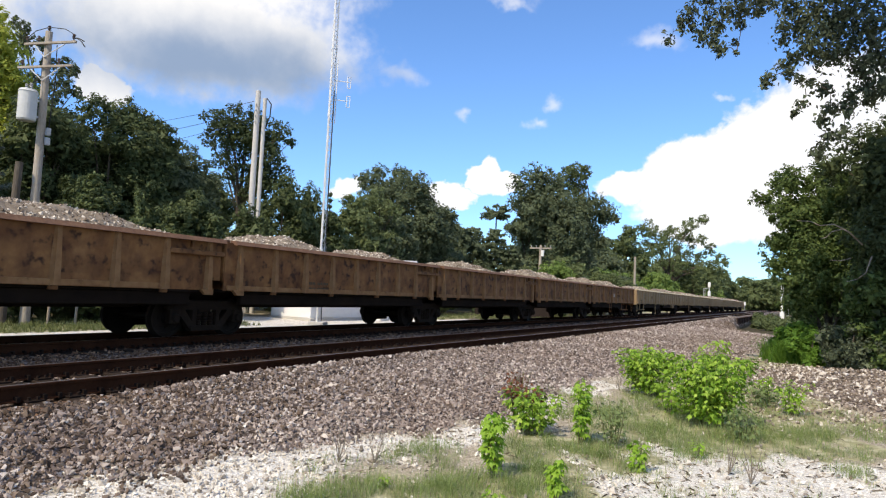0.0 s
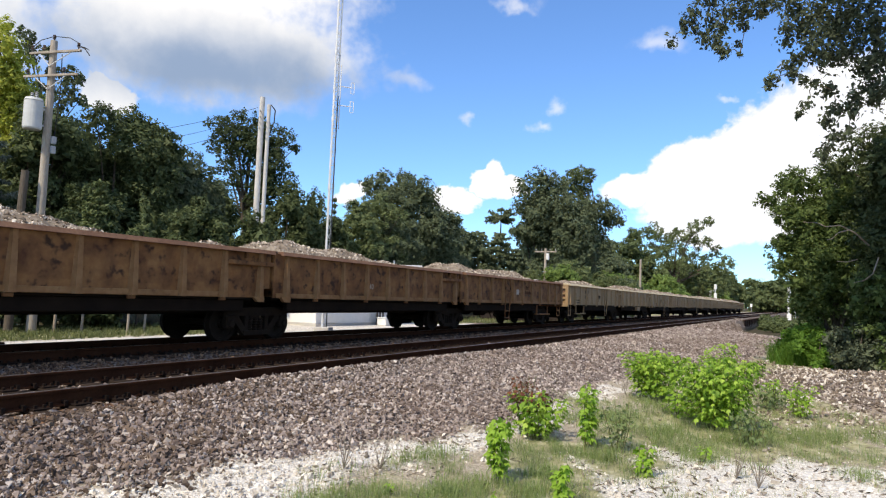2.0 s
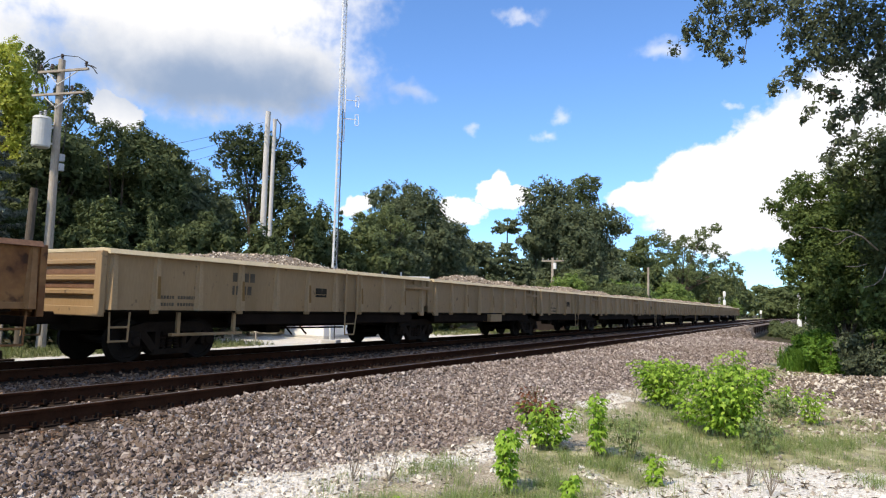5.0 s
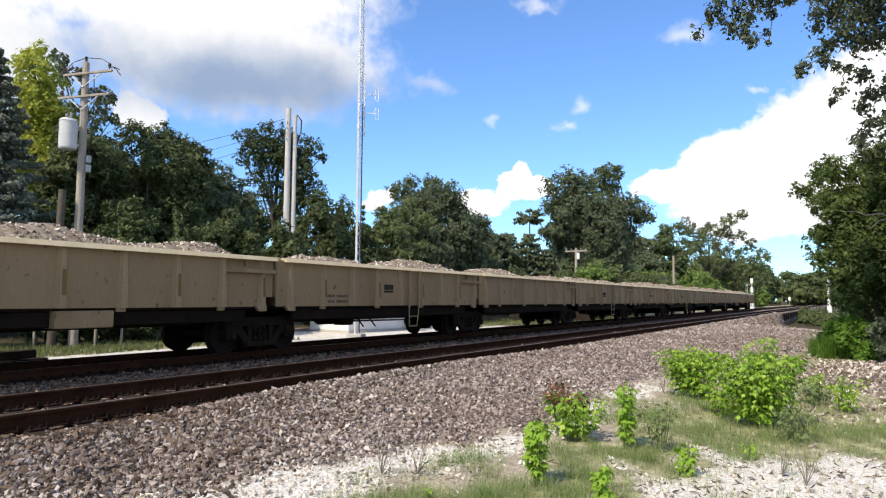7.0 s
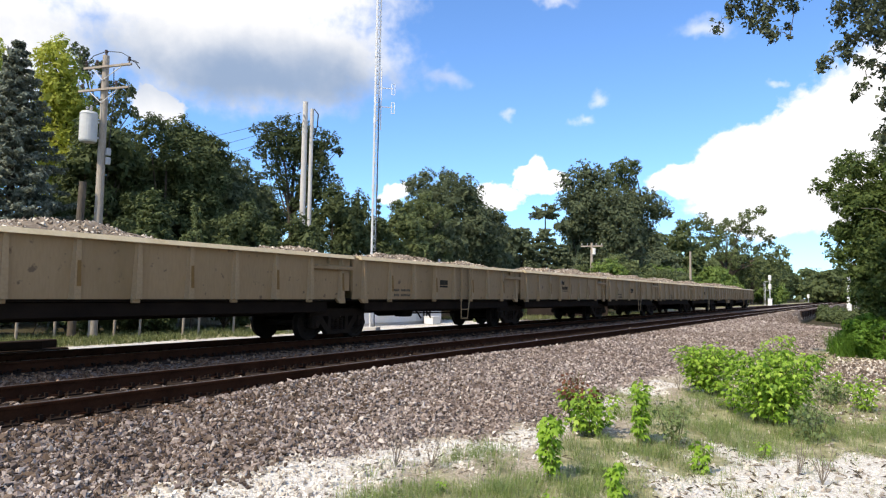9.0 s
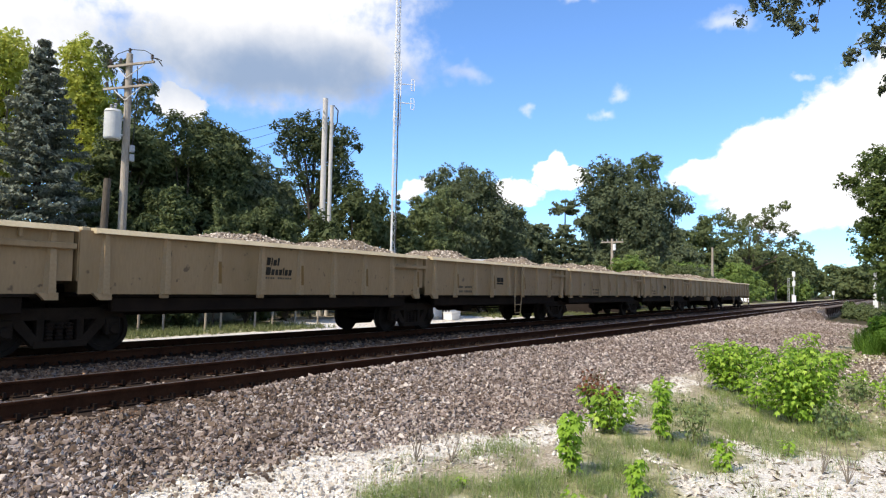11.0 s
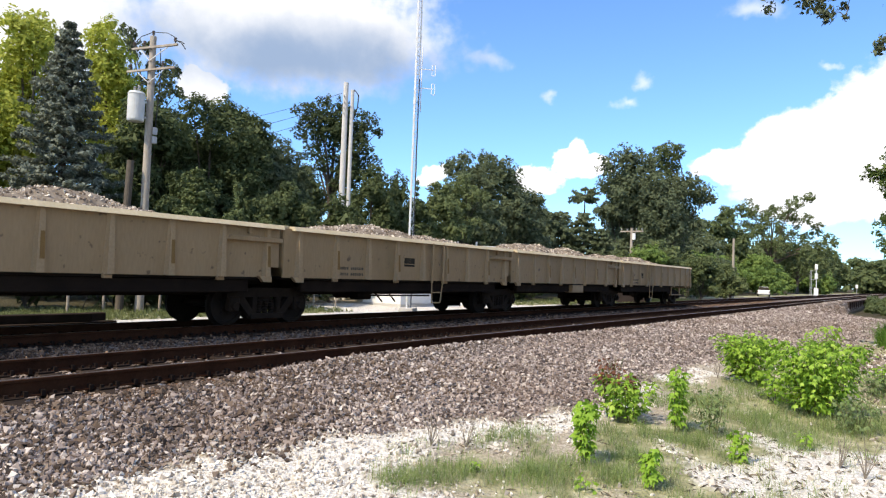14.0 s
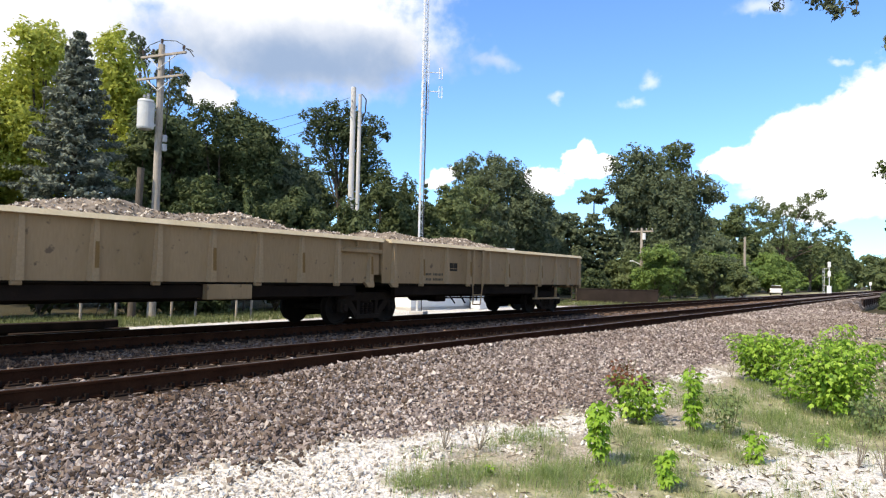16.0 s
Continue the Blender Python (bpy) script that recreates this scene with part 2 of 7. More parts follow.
M = {
    "ballast": material("ballast_stone", [(0.098, 0.076, 0.067), (0.195, 0.153, 0.135), (0.29, 0.236, 0.208), (0.38, 0.318, 0.283), (0.60, 0.53, 0.47)], 1.2, 0.9, island=0.78, bump=0.4, stain=(0.4, 0.42, 1.05, (0.12, 0.072, 0.048))),
    "pale": material("limestone_gravel", [(0.16, 0.135, 0.11), (0.42, 0.37, 0.31), (0.62, 0.565, 0.49), (0.82, 0.78, 0.70)], 1.2, 0.92, island=0.75, bump=0.4),
    "strip": material("grey_ballast", [(0.050, 0.027, 0.017), (0.135, 0.080, 0.050), (0.30, 0.198, 0.132)], 1.2, 0.9, island=0.78, bump=0.4),
    "load": material("crushed_stone_load", [(0.085, 0.062, 0.046), (0.25, 0.195, 0.150), (0.45, 0.375, 0.30), (0.72, 0.64, 0.54)], 1.2, 0.9, island=0.8, bump=0.4),
    "load_bed": material("load_fines", [(0.10, 0.078, 0.058), (0.20, 0.162, 0.125), (0.32, 0.27, 0.215)], 4.0, 0.95, fine=30, bump=0.8),
    "rail": material("rusted_rail_steel", [(0.026, 0.0105, 0.006), (0.058, 0.025, 0.014)], 3, 0.95, 0.0, fine=40, bump=0.3, spec=0.04),
    "railtop": material("worn_rail_head", [(0.16, 0.13, 0.11), (0.33, 0.30, 0.28)], 1.5, 0.35, 0.8, fine=30, bump=0.1),
    "plate": material("rusted_tie_plate", [(0.010, 0.007, 0.006), (0.030, 0.019, 0.014)], 6, 0.95, 0.0, bump=0.4, obj=0.3, spec=0.08),
    "tie": material("creosoted_timber", [(0.016, 0.011, 0.008), (0.052, 0.036, 0.027)], 3, 0.95, fine=50, bump=0.5, obj=0.3, spec=0.1),
    "cream": material("cream_car_paint", [(0.240, 0.158, 0.080), (0.290, 0.193, 0.102), (0.335, 0.226, 0.124)], 0.9, 0.62, fine=22, bump=0.15, obj=0.12, stain=(0.9, 0.54, 0.76, (0.185, 0.118, 0.052)), streak=True, chips=(6.5, 0.66, 0.74, (0.135, 0.088, 0.05))),
    "brown": material("weathered_tan_car_paint", [(0.150, 0.062, 0.022), (0.222, 0.103, 0.038), (0.285, 0.145, 0.057)], 1.6, 0.75, fine=9, bump=0.2, obj=0.1, stain=(2.6, 0.43, 0.70, (0.095, 0.036, 0.014)), chips=(5.2, 0.57, 0.70, (0.045, 0.020, 0.010))),
    # ribs and bottom rails in a paler tan than the panels
    "brown_rib": material("paler_tan_rib_paint", [(0.19, 0.090, 0.035), (0.255, 0.132, 0.056), (0.315, 0.178, 0.081)], 1.6, 0.75, fine=9, bump=0.2, stain=(5.5, 0.60, 0.72, (0.12, 0.052, 0.022))),
    # paler copy of the cream: skylight caught by the ribs, put into colour
    "cream_rib": material("lit_cream_rib_paint", [(0.27, 0.18, 0.095), (0.32, 0.217, 0.119), (0.37, 0.256, 0.147)], 1.1, 0.65, fine=20, bump=0.15, stain=(2.2, 0.60, 0.76, (0.21, 0.135, 0.06))),
    "rust": material("rust_stained_ballast", [(0.050, 0.034, 0.025), (0.115, 0.080, 0.058), (0.20, 0.15, 0.115)], 1.2, 0.95, island=0.7, bump=0.4),
    "heap": material("mixed_brown_stone", [(0.095, 0.071, 0.053), (0.205, 0.16, 0.124), (0.34, 0.28, 0.222), (0.72, 0.66, 0.58)], 1.2, 0.92, island=0.8, bump=0.4),
    "rim_brown": material("rusty_rim_paint", [(0.10, 0.05, 0.03), (0.22, 0.12, 0.075)], 2, 0.8, fine=20, bump=0.3),
    "rim_cream": material("dusty_cream_rim", [(0.42, 0.34, 0.21), (0.57, 0.48, 0.33)], 2, 0.7, fine=20, bump=0.2),
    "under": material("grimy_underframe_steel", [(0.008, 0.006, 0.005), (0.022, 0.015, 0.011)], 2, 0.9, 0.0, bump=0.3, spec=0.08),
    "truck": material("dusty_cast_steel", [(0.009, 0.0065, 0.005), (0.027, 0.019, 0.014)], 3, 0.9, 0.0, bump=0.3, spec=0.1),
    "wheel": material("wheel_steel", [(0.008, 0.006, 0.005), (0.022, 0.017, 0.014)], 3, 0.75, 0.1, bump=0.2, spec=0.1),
    "yellow": material("faded_yellow_strip", [(0.15, 0.08, 0.024), (0.215, 0.12, 0.034)], 5, 0.7, bump=0.1),
    "black": material("black_stencil_paint", [(0.022, 0.018, 0.014), (0.05, 0.042, 0.032)], 5, 0.9, bump=0.05, spec=0.05),
    "brown_mark": material("worn_brown_lettering", [(0.055, 0.030, 0.018), (0.12, 0.062, 0.03)], 5, 0.9, bump=0.05, spec=0.05),
    "stencil": material("faded_stencil_paint", [(0.065, 0.055, 0.042), (0.12, 0.10, 0.075)], 5, 0.9, bump=0.05, spec=0.05),
    "chalk": material("chalk_mark", [(0.36, 0.33, 0.28), (0.48, 0.45, 0.40)], 9, 0.9, bump=0.0),
    "white": material("white_paint", [(0.70, 0.70, 0.68), (0.80, 0.80, 0.79)], 1.5, 0.55, fine=10, bump=0.08),
    "can": material("transformer_paint", [(0.44, 0.45, 0.44), (0.56, 0.57, 0.56)], 1.5, 0.5, fine=10, bump=0.05),
    "pole": material("weathered_pole_wood", [(0.21, 0.175, 0.14), (0.33, 0.285, 0.235), (0.45, 0.41, 0.35)], 2, 0.9, fine=30, bump=0.5, streak=True),
    "pole_pale": material("bleached_pole_wood", [(0.35, 0.33, 0.30), (0.53, 0.51, 0.48), (0.66, 0.645, 0.615)], 2, 0.9, fine=30, bump=0.5, streak=True),
    "insulator": material("brown_glazed_porcelain", [(0.07, 0.05, 0.04), (0.14, 0.10, 0.08)], 4, 0.3, bump=0.02, spec=0.5),
    "galv": material("galvanised_steel", [(0.55, 0.56, 0.56), (0.75, 0.76, 0.76)], 4, 0.5, 0.2, fine=30, bump=0.1),
    "grey": material("grey_metal_paint", [(0.30, 0.31, 0.32), (0.44, 0.45, 0.46)], 2, 0.6, 0.2, bump=0.1),
    "roof": material("grey_roof_sheet", [(0.36, 0.37, 0.38), (0.52, 0.53, 0.54)], 1, 0.6, 0.1, bump=0.2),
    "concrete": material("concrete", [(0.38, 0.36, 0.33), (0.56, 0.54, 0.50)], 0.8, 0.9, bump=0.3),
    "brick": material("dull_grey_wall", [(0.04, 0.042, 0.036), (0.07, 0.07, 0.062)], 1.2, 0.9, bump=0.3),
    "darkwall": material("dark_stained_wall", [(0.018, 0.014, 0.012), (0.042, 0.032, 0.027)], 1.2, 0.95, bump=0.4, spec=0.1),
    "rustplate": material("rusted_girder_plate", [(0.030, 0.017, 0.012), (0.062, 0.036, 0.026), (0.10, 0.062, 0.045)], 0.8, 0.9, fine=12, bump=0.4, spec=0.1),
    "wire": material("black_cable", [(0.012, 0.012, 0.012), (0.03, 0.03, 0.03)], 5, 0.6, bump=0.0),
    "bark": material("tree_bark", [(0.05, 0.04, 0.03), (0.14, 0.115, 0.09)], 3, 0.95, fine=24, bump=0.8, streak=True),
    "leaf": material("oak_leaves", [(0.078, 0.104, 0.044), (0.135, 0.172, 0.072), (0.205, 0.245, 0.108)], 0.45, 0.62, bump=0, island=0.33, obj=0.22, translucent=0.34, spec=0.18),
    "leaf_bright": material("ash_leaves", [(0.26, 0.30, 0.045), (0.40, 0.435, 0.080), (0.53, 0.55, 0.145)], 0.45, 0.6, bump=0, island=0.4, translucent=0.45, spec=0.18),
    "leaf_dark": material("hickory_leaves", [(0.074, 0.094, 0.054), (0.128, 0.160, 0.088), (0.200, 0.234, 0.136)], 0.45, 0.62, bump=0, island=0.33, obj=0.22, translucent=0.33, spec=0.16),
    "leaf_dome": material("maple_leaves", [(0.044, 0.062, 0.029), (0.079, 0.106, 0.045), (0.136, 0.168, 0.070)], 0.45, 0.62, bump=0, island=0.33, obj=0.22, translucent=0.30, spec=0.16),
    "leaf_shrub": material("sumac_leaves", [(0.105, 0.165, 0.042), (0.178, 0.265, 0.072), (0.27, 0.37, 0.115)], 0.45, 0.62, bump=0, island=0.35, obj=0.25, translucent=0.36, spec=0.18),
    "leaf_near": material("elm_leaves", [(0.046, 0.074, 0.024), (0.098, 0.148, 0.042), (0.172, 0.230, 0.075)], 0.6, 0.6, bump=0, island=0.5, translucent=0.36, spec=0.2),
    # dark oak leaves; also used on thicket plants as painted shade
    "leaf_over": material("oak_and_thicket_shade_leaves", [(0.036, 0.046, 0.030), (0.080, 0.102, 0.058), (0.18, 0.215, 0.125)], 0.7, 0.6, bump=0, island=0.6, translucent=0.30, spec=0.25),
    "weed_dull": material("dull_weed_leaves", [(0.09, 0.14, 0.05), (0.17, 0.235, 0.09), (0.26, 0.32, 0.14)], 2.5, 0.6, bump=0, island=0.65, translucent=0.35, spec=0.2),
    "leaf_lush": material("lush_bush_leaves", [(0.075, 0.165, 0.024), (0.135, 0.265, 0.040), (0.21, 0.37, 0.065)], 0.6, 0.6, bump=0, island=0.5, translucent=0.42, spec=0.2),
    "needle": material("blue_spruce_needles", [(0.115, 0.136, 0.102), (0.19, 0.216, 0.168), (0.285, 0.31, 0.25)], 0.6, 0.75, bump=0, island=0.4, translucent=0.2, spec=0.1),
    "weed": material("bright_weed_leaves", [(0.080, 0.170, 0.020), (0.245, 0.42, 0.050), (0.46, 0.63, 0.115)], 2.5, 0.55, bump=0, island=0.7, translucent=0.42, spec=0.25),
    "weed_red": material("reddish_weed_leaves", [(0.10, 0.035, 0.02), (0.22, 0.085, 0.04)], 3, 0.6, bump=0, island=0.65, translucent=0.3),
    "stem": material("weed_stem", [(0.10, 0.11, 0.04), (0.2, 0.2, 0.09)], 6, 0.8, bump=0.1),
    "dry": material("dry_grass", [(0.235, 0.262, 0.135), (0.37, 0.385, 0.215), (0.54, 0.525, 0.335)], 1.0, 0.8, bump=0, island=0.7, translucent=0.45),
    "grass": material("green_grass", [(0.15, 0.215, 0.065), (0.25, 0.335, 0.115), (0.37, 0.44, 0.18)], 0.8, 0.8, bump=0, island=0.7, translucent=0.45),
    "verge": material("rough_verge_grass", [(0.10, 0.13, 0.045), (0.175, 0.205, 0.08), (0.27, 0.285, 0.13)], 0.8, 0.8, bump=0, island=0.7, translucent=0.4),
    "signal": material("signal_silver_paint", [(0.55, 0.56, 0.56), (0.72, 0.73, 0.73)], 3, 0.45, 0.3, bump=0.05),
    "litter": material("dead_leaf_scraps", [(0.035, 0.028, 0.02), (0.10, 0.08, 0.055), (0.22, 0.18, 0.13)], 3, 0.95, bump=0.1, island=0.7),
    "dead": material("dead_twig", [(0.16, 0.13, 0.10), (0.30, 0.26, 0.21)], 6, 0.9, bump=0.2),
}


# ---- mesh helpers ----
def mesh_np(name, v, f, mats, mat_index=None, smooth=False):
    v, f = np.asarray(v, np.float32), np.asarray(f, np.int32)
    me = bpy.data.meshes.new(name)
    n, k = f.shape
    me.vertices.add(len(v))
    me.vertices.foreach_set("co", v.ravel())
    me.loops.add(n * k)
    me.loops.foreach_set("vertex_index", f.ravel())
    me.polygons.add(n)
    me.polygons.foreach_set("loop_start", np.arange(0, n * k, k, dtype=np.int32))
    for mt in mats if isinstance(mats, (list, tuple)) else [mats]:
        me.materials.append(mt)
    if mat_index is not None:
        me.polygons.foreach_set("material_index", np.asarray(mat_index, np.int32))
    me.polygons.foreach_set("use_smooth", np.full(n, smooth))
    me.update(calc_edges=True)
    me.validate()
    return me


def part(name, bm, mat, parent=None, label="", smooth=False):
    """Links a bmesh, or a mesh that is shared, as one object under its thing."""
    if isinstance(bm, bpy.types.Mesh):
        me = bm
    else:
        me = bpy.data.meshes.new(name)
        bmesh.ops.recalc_face_normals(bm, faces=bm.faces)
        if smooth:
            for fc in bm.faces:
                fc.smooth = True
        bm.to_mesh(me)
        bm.free()
        me.materials.append(mat)
    ob = new(name, me)
    if parent:
        ob.parent = parent
    return tagged(ob, label)


def empty(name, m=None):
    ob = new(name)
    ob.empty_display_size = 0.3
    if m:
        ob.matrix_world = m
    return ob


def box(bm, lo, hi, bevel=0.0):
    c, s = [(a + b) / 2 for a, b in zip(lo, hi)], [b - a for a, b in zip(lo, hi)]
    r = bmesh.ops.create_cube(bm, size=1.0, matrix=Matrix.Translation(c) @ Matrix.Diagonal((*s, 1)))
    if bevel:
        es = list({e for v in r["verts"] for e in v.link_edges})
        bmesh.ops.bevel(bm, geom=es, offset=bevel, segments=1, affect="EDGES", clamp_overlap=True)
    return bm


def tube(bm, a, b, r0, r1=None, n=8, cap=True):
    a, b = Vector(a), Vector(b)
    d = b - a
    m = Matrix.Translation((a + b) / 2) @ d.to_track_quat("Z", "Y").to_matrix().to_4x4()
    bmesh.ops.create_cone(bm, cap_ends=cap, segments=n, radius1=r0, radius2=r0 if r1 is None else r1, depth=d.length, matrix=m)
    return bm


def prism(bm, outline, lo, hi, axis="x"):
    """An outline in the two other axes, drawn out from lo to hi along an axis."""
    def p(a, u, w):
        return {"x": (a, u, w), "y": (u, a, w), "z": (u, w, a)}[axis]
    v0 = [bm.verts.new(p(lo, u, w)) for u, w in outline]
    v1 = [bm.verts.new(p(hi, u, w)) for u, w in outline]
    n = len(outline)
    bm.faces.new(v0)
    bm.faces.new(v1[::-1])
    for i in range(n):
        bm.faces.new((v0[i], v1[i], v1[(i + 1) % n], v0[(i + 1) % n]))
    return bm


def B():
    return bmesh.new()


# ---- ground ----
TRACK_NEAR, TRACK_FAR = -8.39, -12.76   # centre lines; rail head at z = 0


def smooth(a, b, x):
    t = np.clip((x - a) / (b - a), 0, 1)
    return t * t * (3 - 2 * t)


def shoulder(y):
    """Where the ballast shoulder ends, by the distance along the track."""
    y = np.asarray(y, float)
    return np.interp(y, (-40, 2, 3.5, 5, 6, 7.3, 9, 11.5, 14, 17, 23, 40, 47, 52, 58, 66, 84, 400), (-5.6, -5.5, -5.3, -5.1, -4.7, -4.0, -3.75, -3.95, -3.9, -3.5, -1.9, -0.6, -0.6, -1.4, -3.0, -4.8, -6.4, -6.4))


def wobble(x, y, s, k=0.0):
    return (np.sin(x * s * 1.3 + k) * np.cos(y * s + 1.7 * k + 0.6 * np.sin(x * s * 0.7)) + 0.6 * np.sin(x * s * 2.7 + y * s * 2.1 + k * 2.3)) / 1.6


def gz(x, y):
    x, y = np.asarray(x, float), np.asarray(y, float)
    e = shoulder(y)
    yard = np.interp(y, (-400, 44, 50, 60, 100, 135, 400), (-0.47, -0.47, -0.8, -1.6, -1.6, -0.95, -0.95))
    z = np.interp(x, (-400, -40, -18.5, -16.6, -15.2, -14.4, -14.0, -9.9, -9.6, -7.2, -6.9), (0.4, -0.1, -0.42, -0.42, -0.30, -0.22, -0.2, -0.2, -0.225, -0.235, -0.21))
    t = np.clip((x + 6.9) / (e + 6.9), 0, 1)
    z = np.where(x > -6.9, -0.21 + (yard + 0.21) * (0.75 * t + 0.25 * t * t), z)
    # furrow between the tracks
    z = z - 0.07 * np.exp(-((x + 10.75) / 0.55) ** 2)
    # ballast shovelled up against the near rail
    z = z + (0.035 + 0.115 * smooth(5.2, 8.0, y) * (1 - 0.75 * smooth(12, 19, y))) * np.exp(-((x + 7.18) / 0.30) ** 2)
    # a low heap of rock beside the trees
    z = z + 0.32 * np.exp(-((x - 1.6) / 1.7) ** 2 - ((y - 18.0) / 3.2) ** 2)
    rough = np.where(x > -6.9, smooth(-6.9, -6.2, x), smooth(-17, -22, x) * 0.5)
    return z + rough * (0.022 * wobble(x, y, 2.1, 0.4) + 0.012 * wobble(x, y, 5.3, 1.9))


def zone_ballast(x, y):
    e = shoulder(y) + 0.22 * wobble(x, y, 1.4, 0.8) + 0.16 * wobble(x, y, 4.0, 2.0)
    heap = smooth(0.3, 0.6, np.exp(-((x - 1.1) / 2.3) ** 2 - ((y - 18.5) / 5.0) ** 2) + 0.1 * wobble(x, y, 2.3, 1.2))
    return np.maximum(smooth(0.35, -0.35, x - e) * smooth(-17.9, -17.4, x + 1.4 * smooth(36, 40, y)), heap)


def zone_grass(x, y):
    w = wobble(x, y, 0.9, 3.1) * 0.5 + wobble(x, y, 2.6, 1.1) * 0.35
    a = smooth(-0.1, 0.35, w + 0.9 - np.abs((x + 1.3 - 0.05 * (y - 8)) / 2.1)) * smooth(3, 6, y)
    a = np.maximum(a, smooth(38, 41, y) * smooth(-15.6, -16.2, x))
    return np.clip(np.maximum(a * (1 - zone_ballast(x, y)), smooth(-18.5, -19.1, x + 0.3 * wobble(x, y, 1.1)) * (1 - smooth(19, 20.5, y) * smooth(35, 33, y))), 0, 1)


def zone_white(x, y):
    """Pale gravel: along the ballast's foot, in the open patch and on the stone heap."""
    e = x - shoulder(y) + 0.35 * wobble(x, y, 1.9, 2.2)
    strip = smooth(-0.55, 0.05, e) * smooth(1.75, 1.0, e + 0.16 * np.maximum(0, y - 5)) * smooth(17, 13, y)
    patch = 0.95 * smooth(1.2, 0.7, np.hypot((x - 0.35) / 2.2, (y - 7.15) / 1.85) + 0.3 * wobble(x, y, 2.9, 4.1))
    patch = np.maximum(patch, 0.9 * smooth(1.2, 0.6, np.hypot((x + 3.6) / 0.6, (y - 12.8) / 1.6) + 0.3 * wobble(x, y, 3.3, 1.4)))
    near = smooth(4.9, 3.9, y) * 0.8 * smooth(-5.3, -4.3, x + 0.3 * wobble(x, y, 2.0, 1.0))
    lane = smooth(-18.95, -18.55, x + 4.5 * smooth(19, 20.5, y) * smooth(35, 33, y)) * smooth(-17.2, -17.6, x) * smooth(41, 37, y)
    return np.clip(np.maximum(np.maximum(strip * 0.72, patch), np.maximum(near, lane)), 0, 1) * (1 - zone_ballast(x, y))


def zone_dark_bed(x, y):
    """Shade under the train painted as a darker track bed; dark strip beyond it."""
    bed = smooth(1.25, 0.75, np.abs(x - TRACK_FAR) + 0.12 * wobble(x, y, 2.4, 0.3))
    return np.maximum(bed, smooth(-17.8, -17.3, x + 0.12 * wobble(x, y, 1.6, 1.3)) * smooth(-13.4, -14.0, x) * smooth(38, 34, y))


def zone_dirt(x, y):
    """Rust-brown fines along the near track's outer rail, between its rails and on the cinder bank farther on."""
    w = 0.12 * wobble(x, y, 2.2, 0.9)
    bank = 0.5 * smooth(46, 55, y) * smooth(90, 84, y) * smooth(-7.0, -6.4, x) * smooth(2.0, 0.8, x)
    return np.maximum(np.maximum(bank, smooth(-6.5, -6.95, x + 1.5 * w) * smooth(-7.75, -7.6, x) * smooth(7.5, 5.5, y)), 0.7 * smooth(-7.7, -7.9, x + w) * smooth(-9.1, -8.9, x))


def zone_dark_ground(x, y):
    """Tree shade painted beyond the verge; dark ground in thicket and by bridge."""
    far = smooth(-20.9, -21.7, x + 0.4 * wobble(x, y, 0.9, 0.7))
    side = smooth(1.25, 0.8, np.hypot((x - 3.4) / 3.4, (y - 25.5) / 4.6))
    low = smooth(54, 62, y) * smooth(-0.5, 0.3, x - shoulder(y)) * smooth(30, 20, x)
    side = np.maximum(side, low)
    return np.maximum(far * (1 - smooth(19, 20.5, y) * smooth(35, 33, y) * smooth(-24.5, -23.8, x)), side)


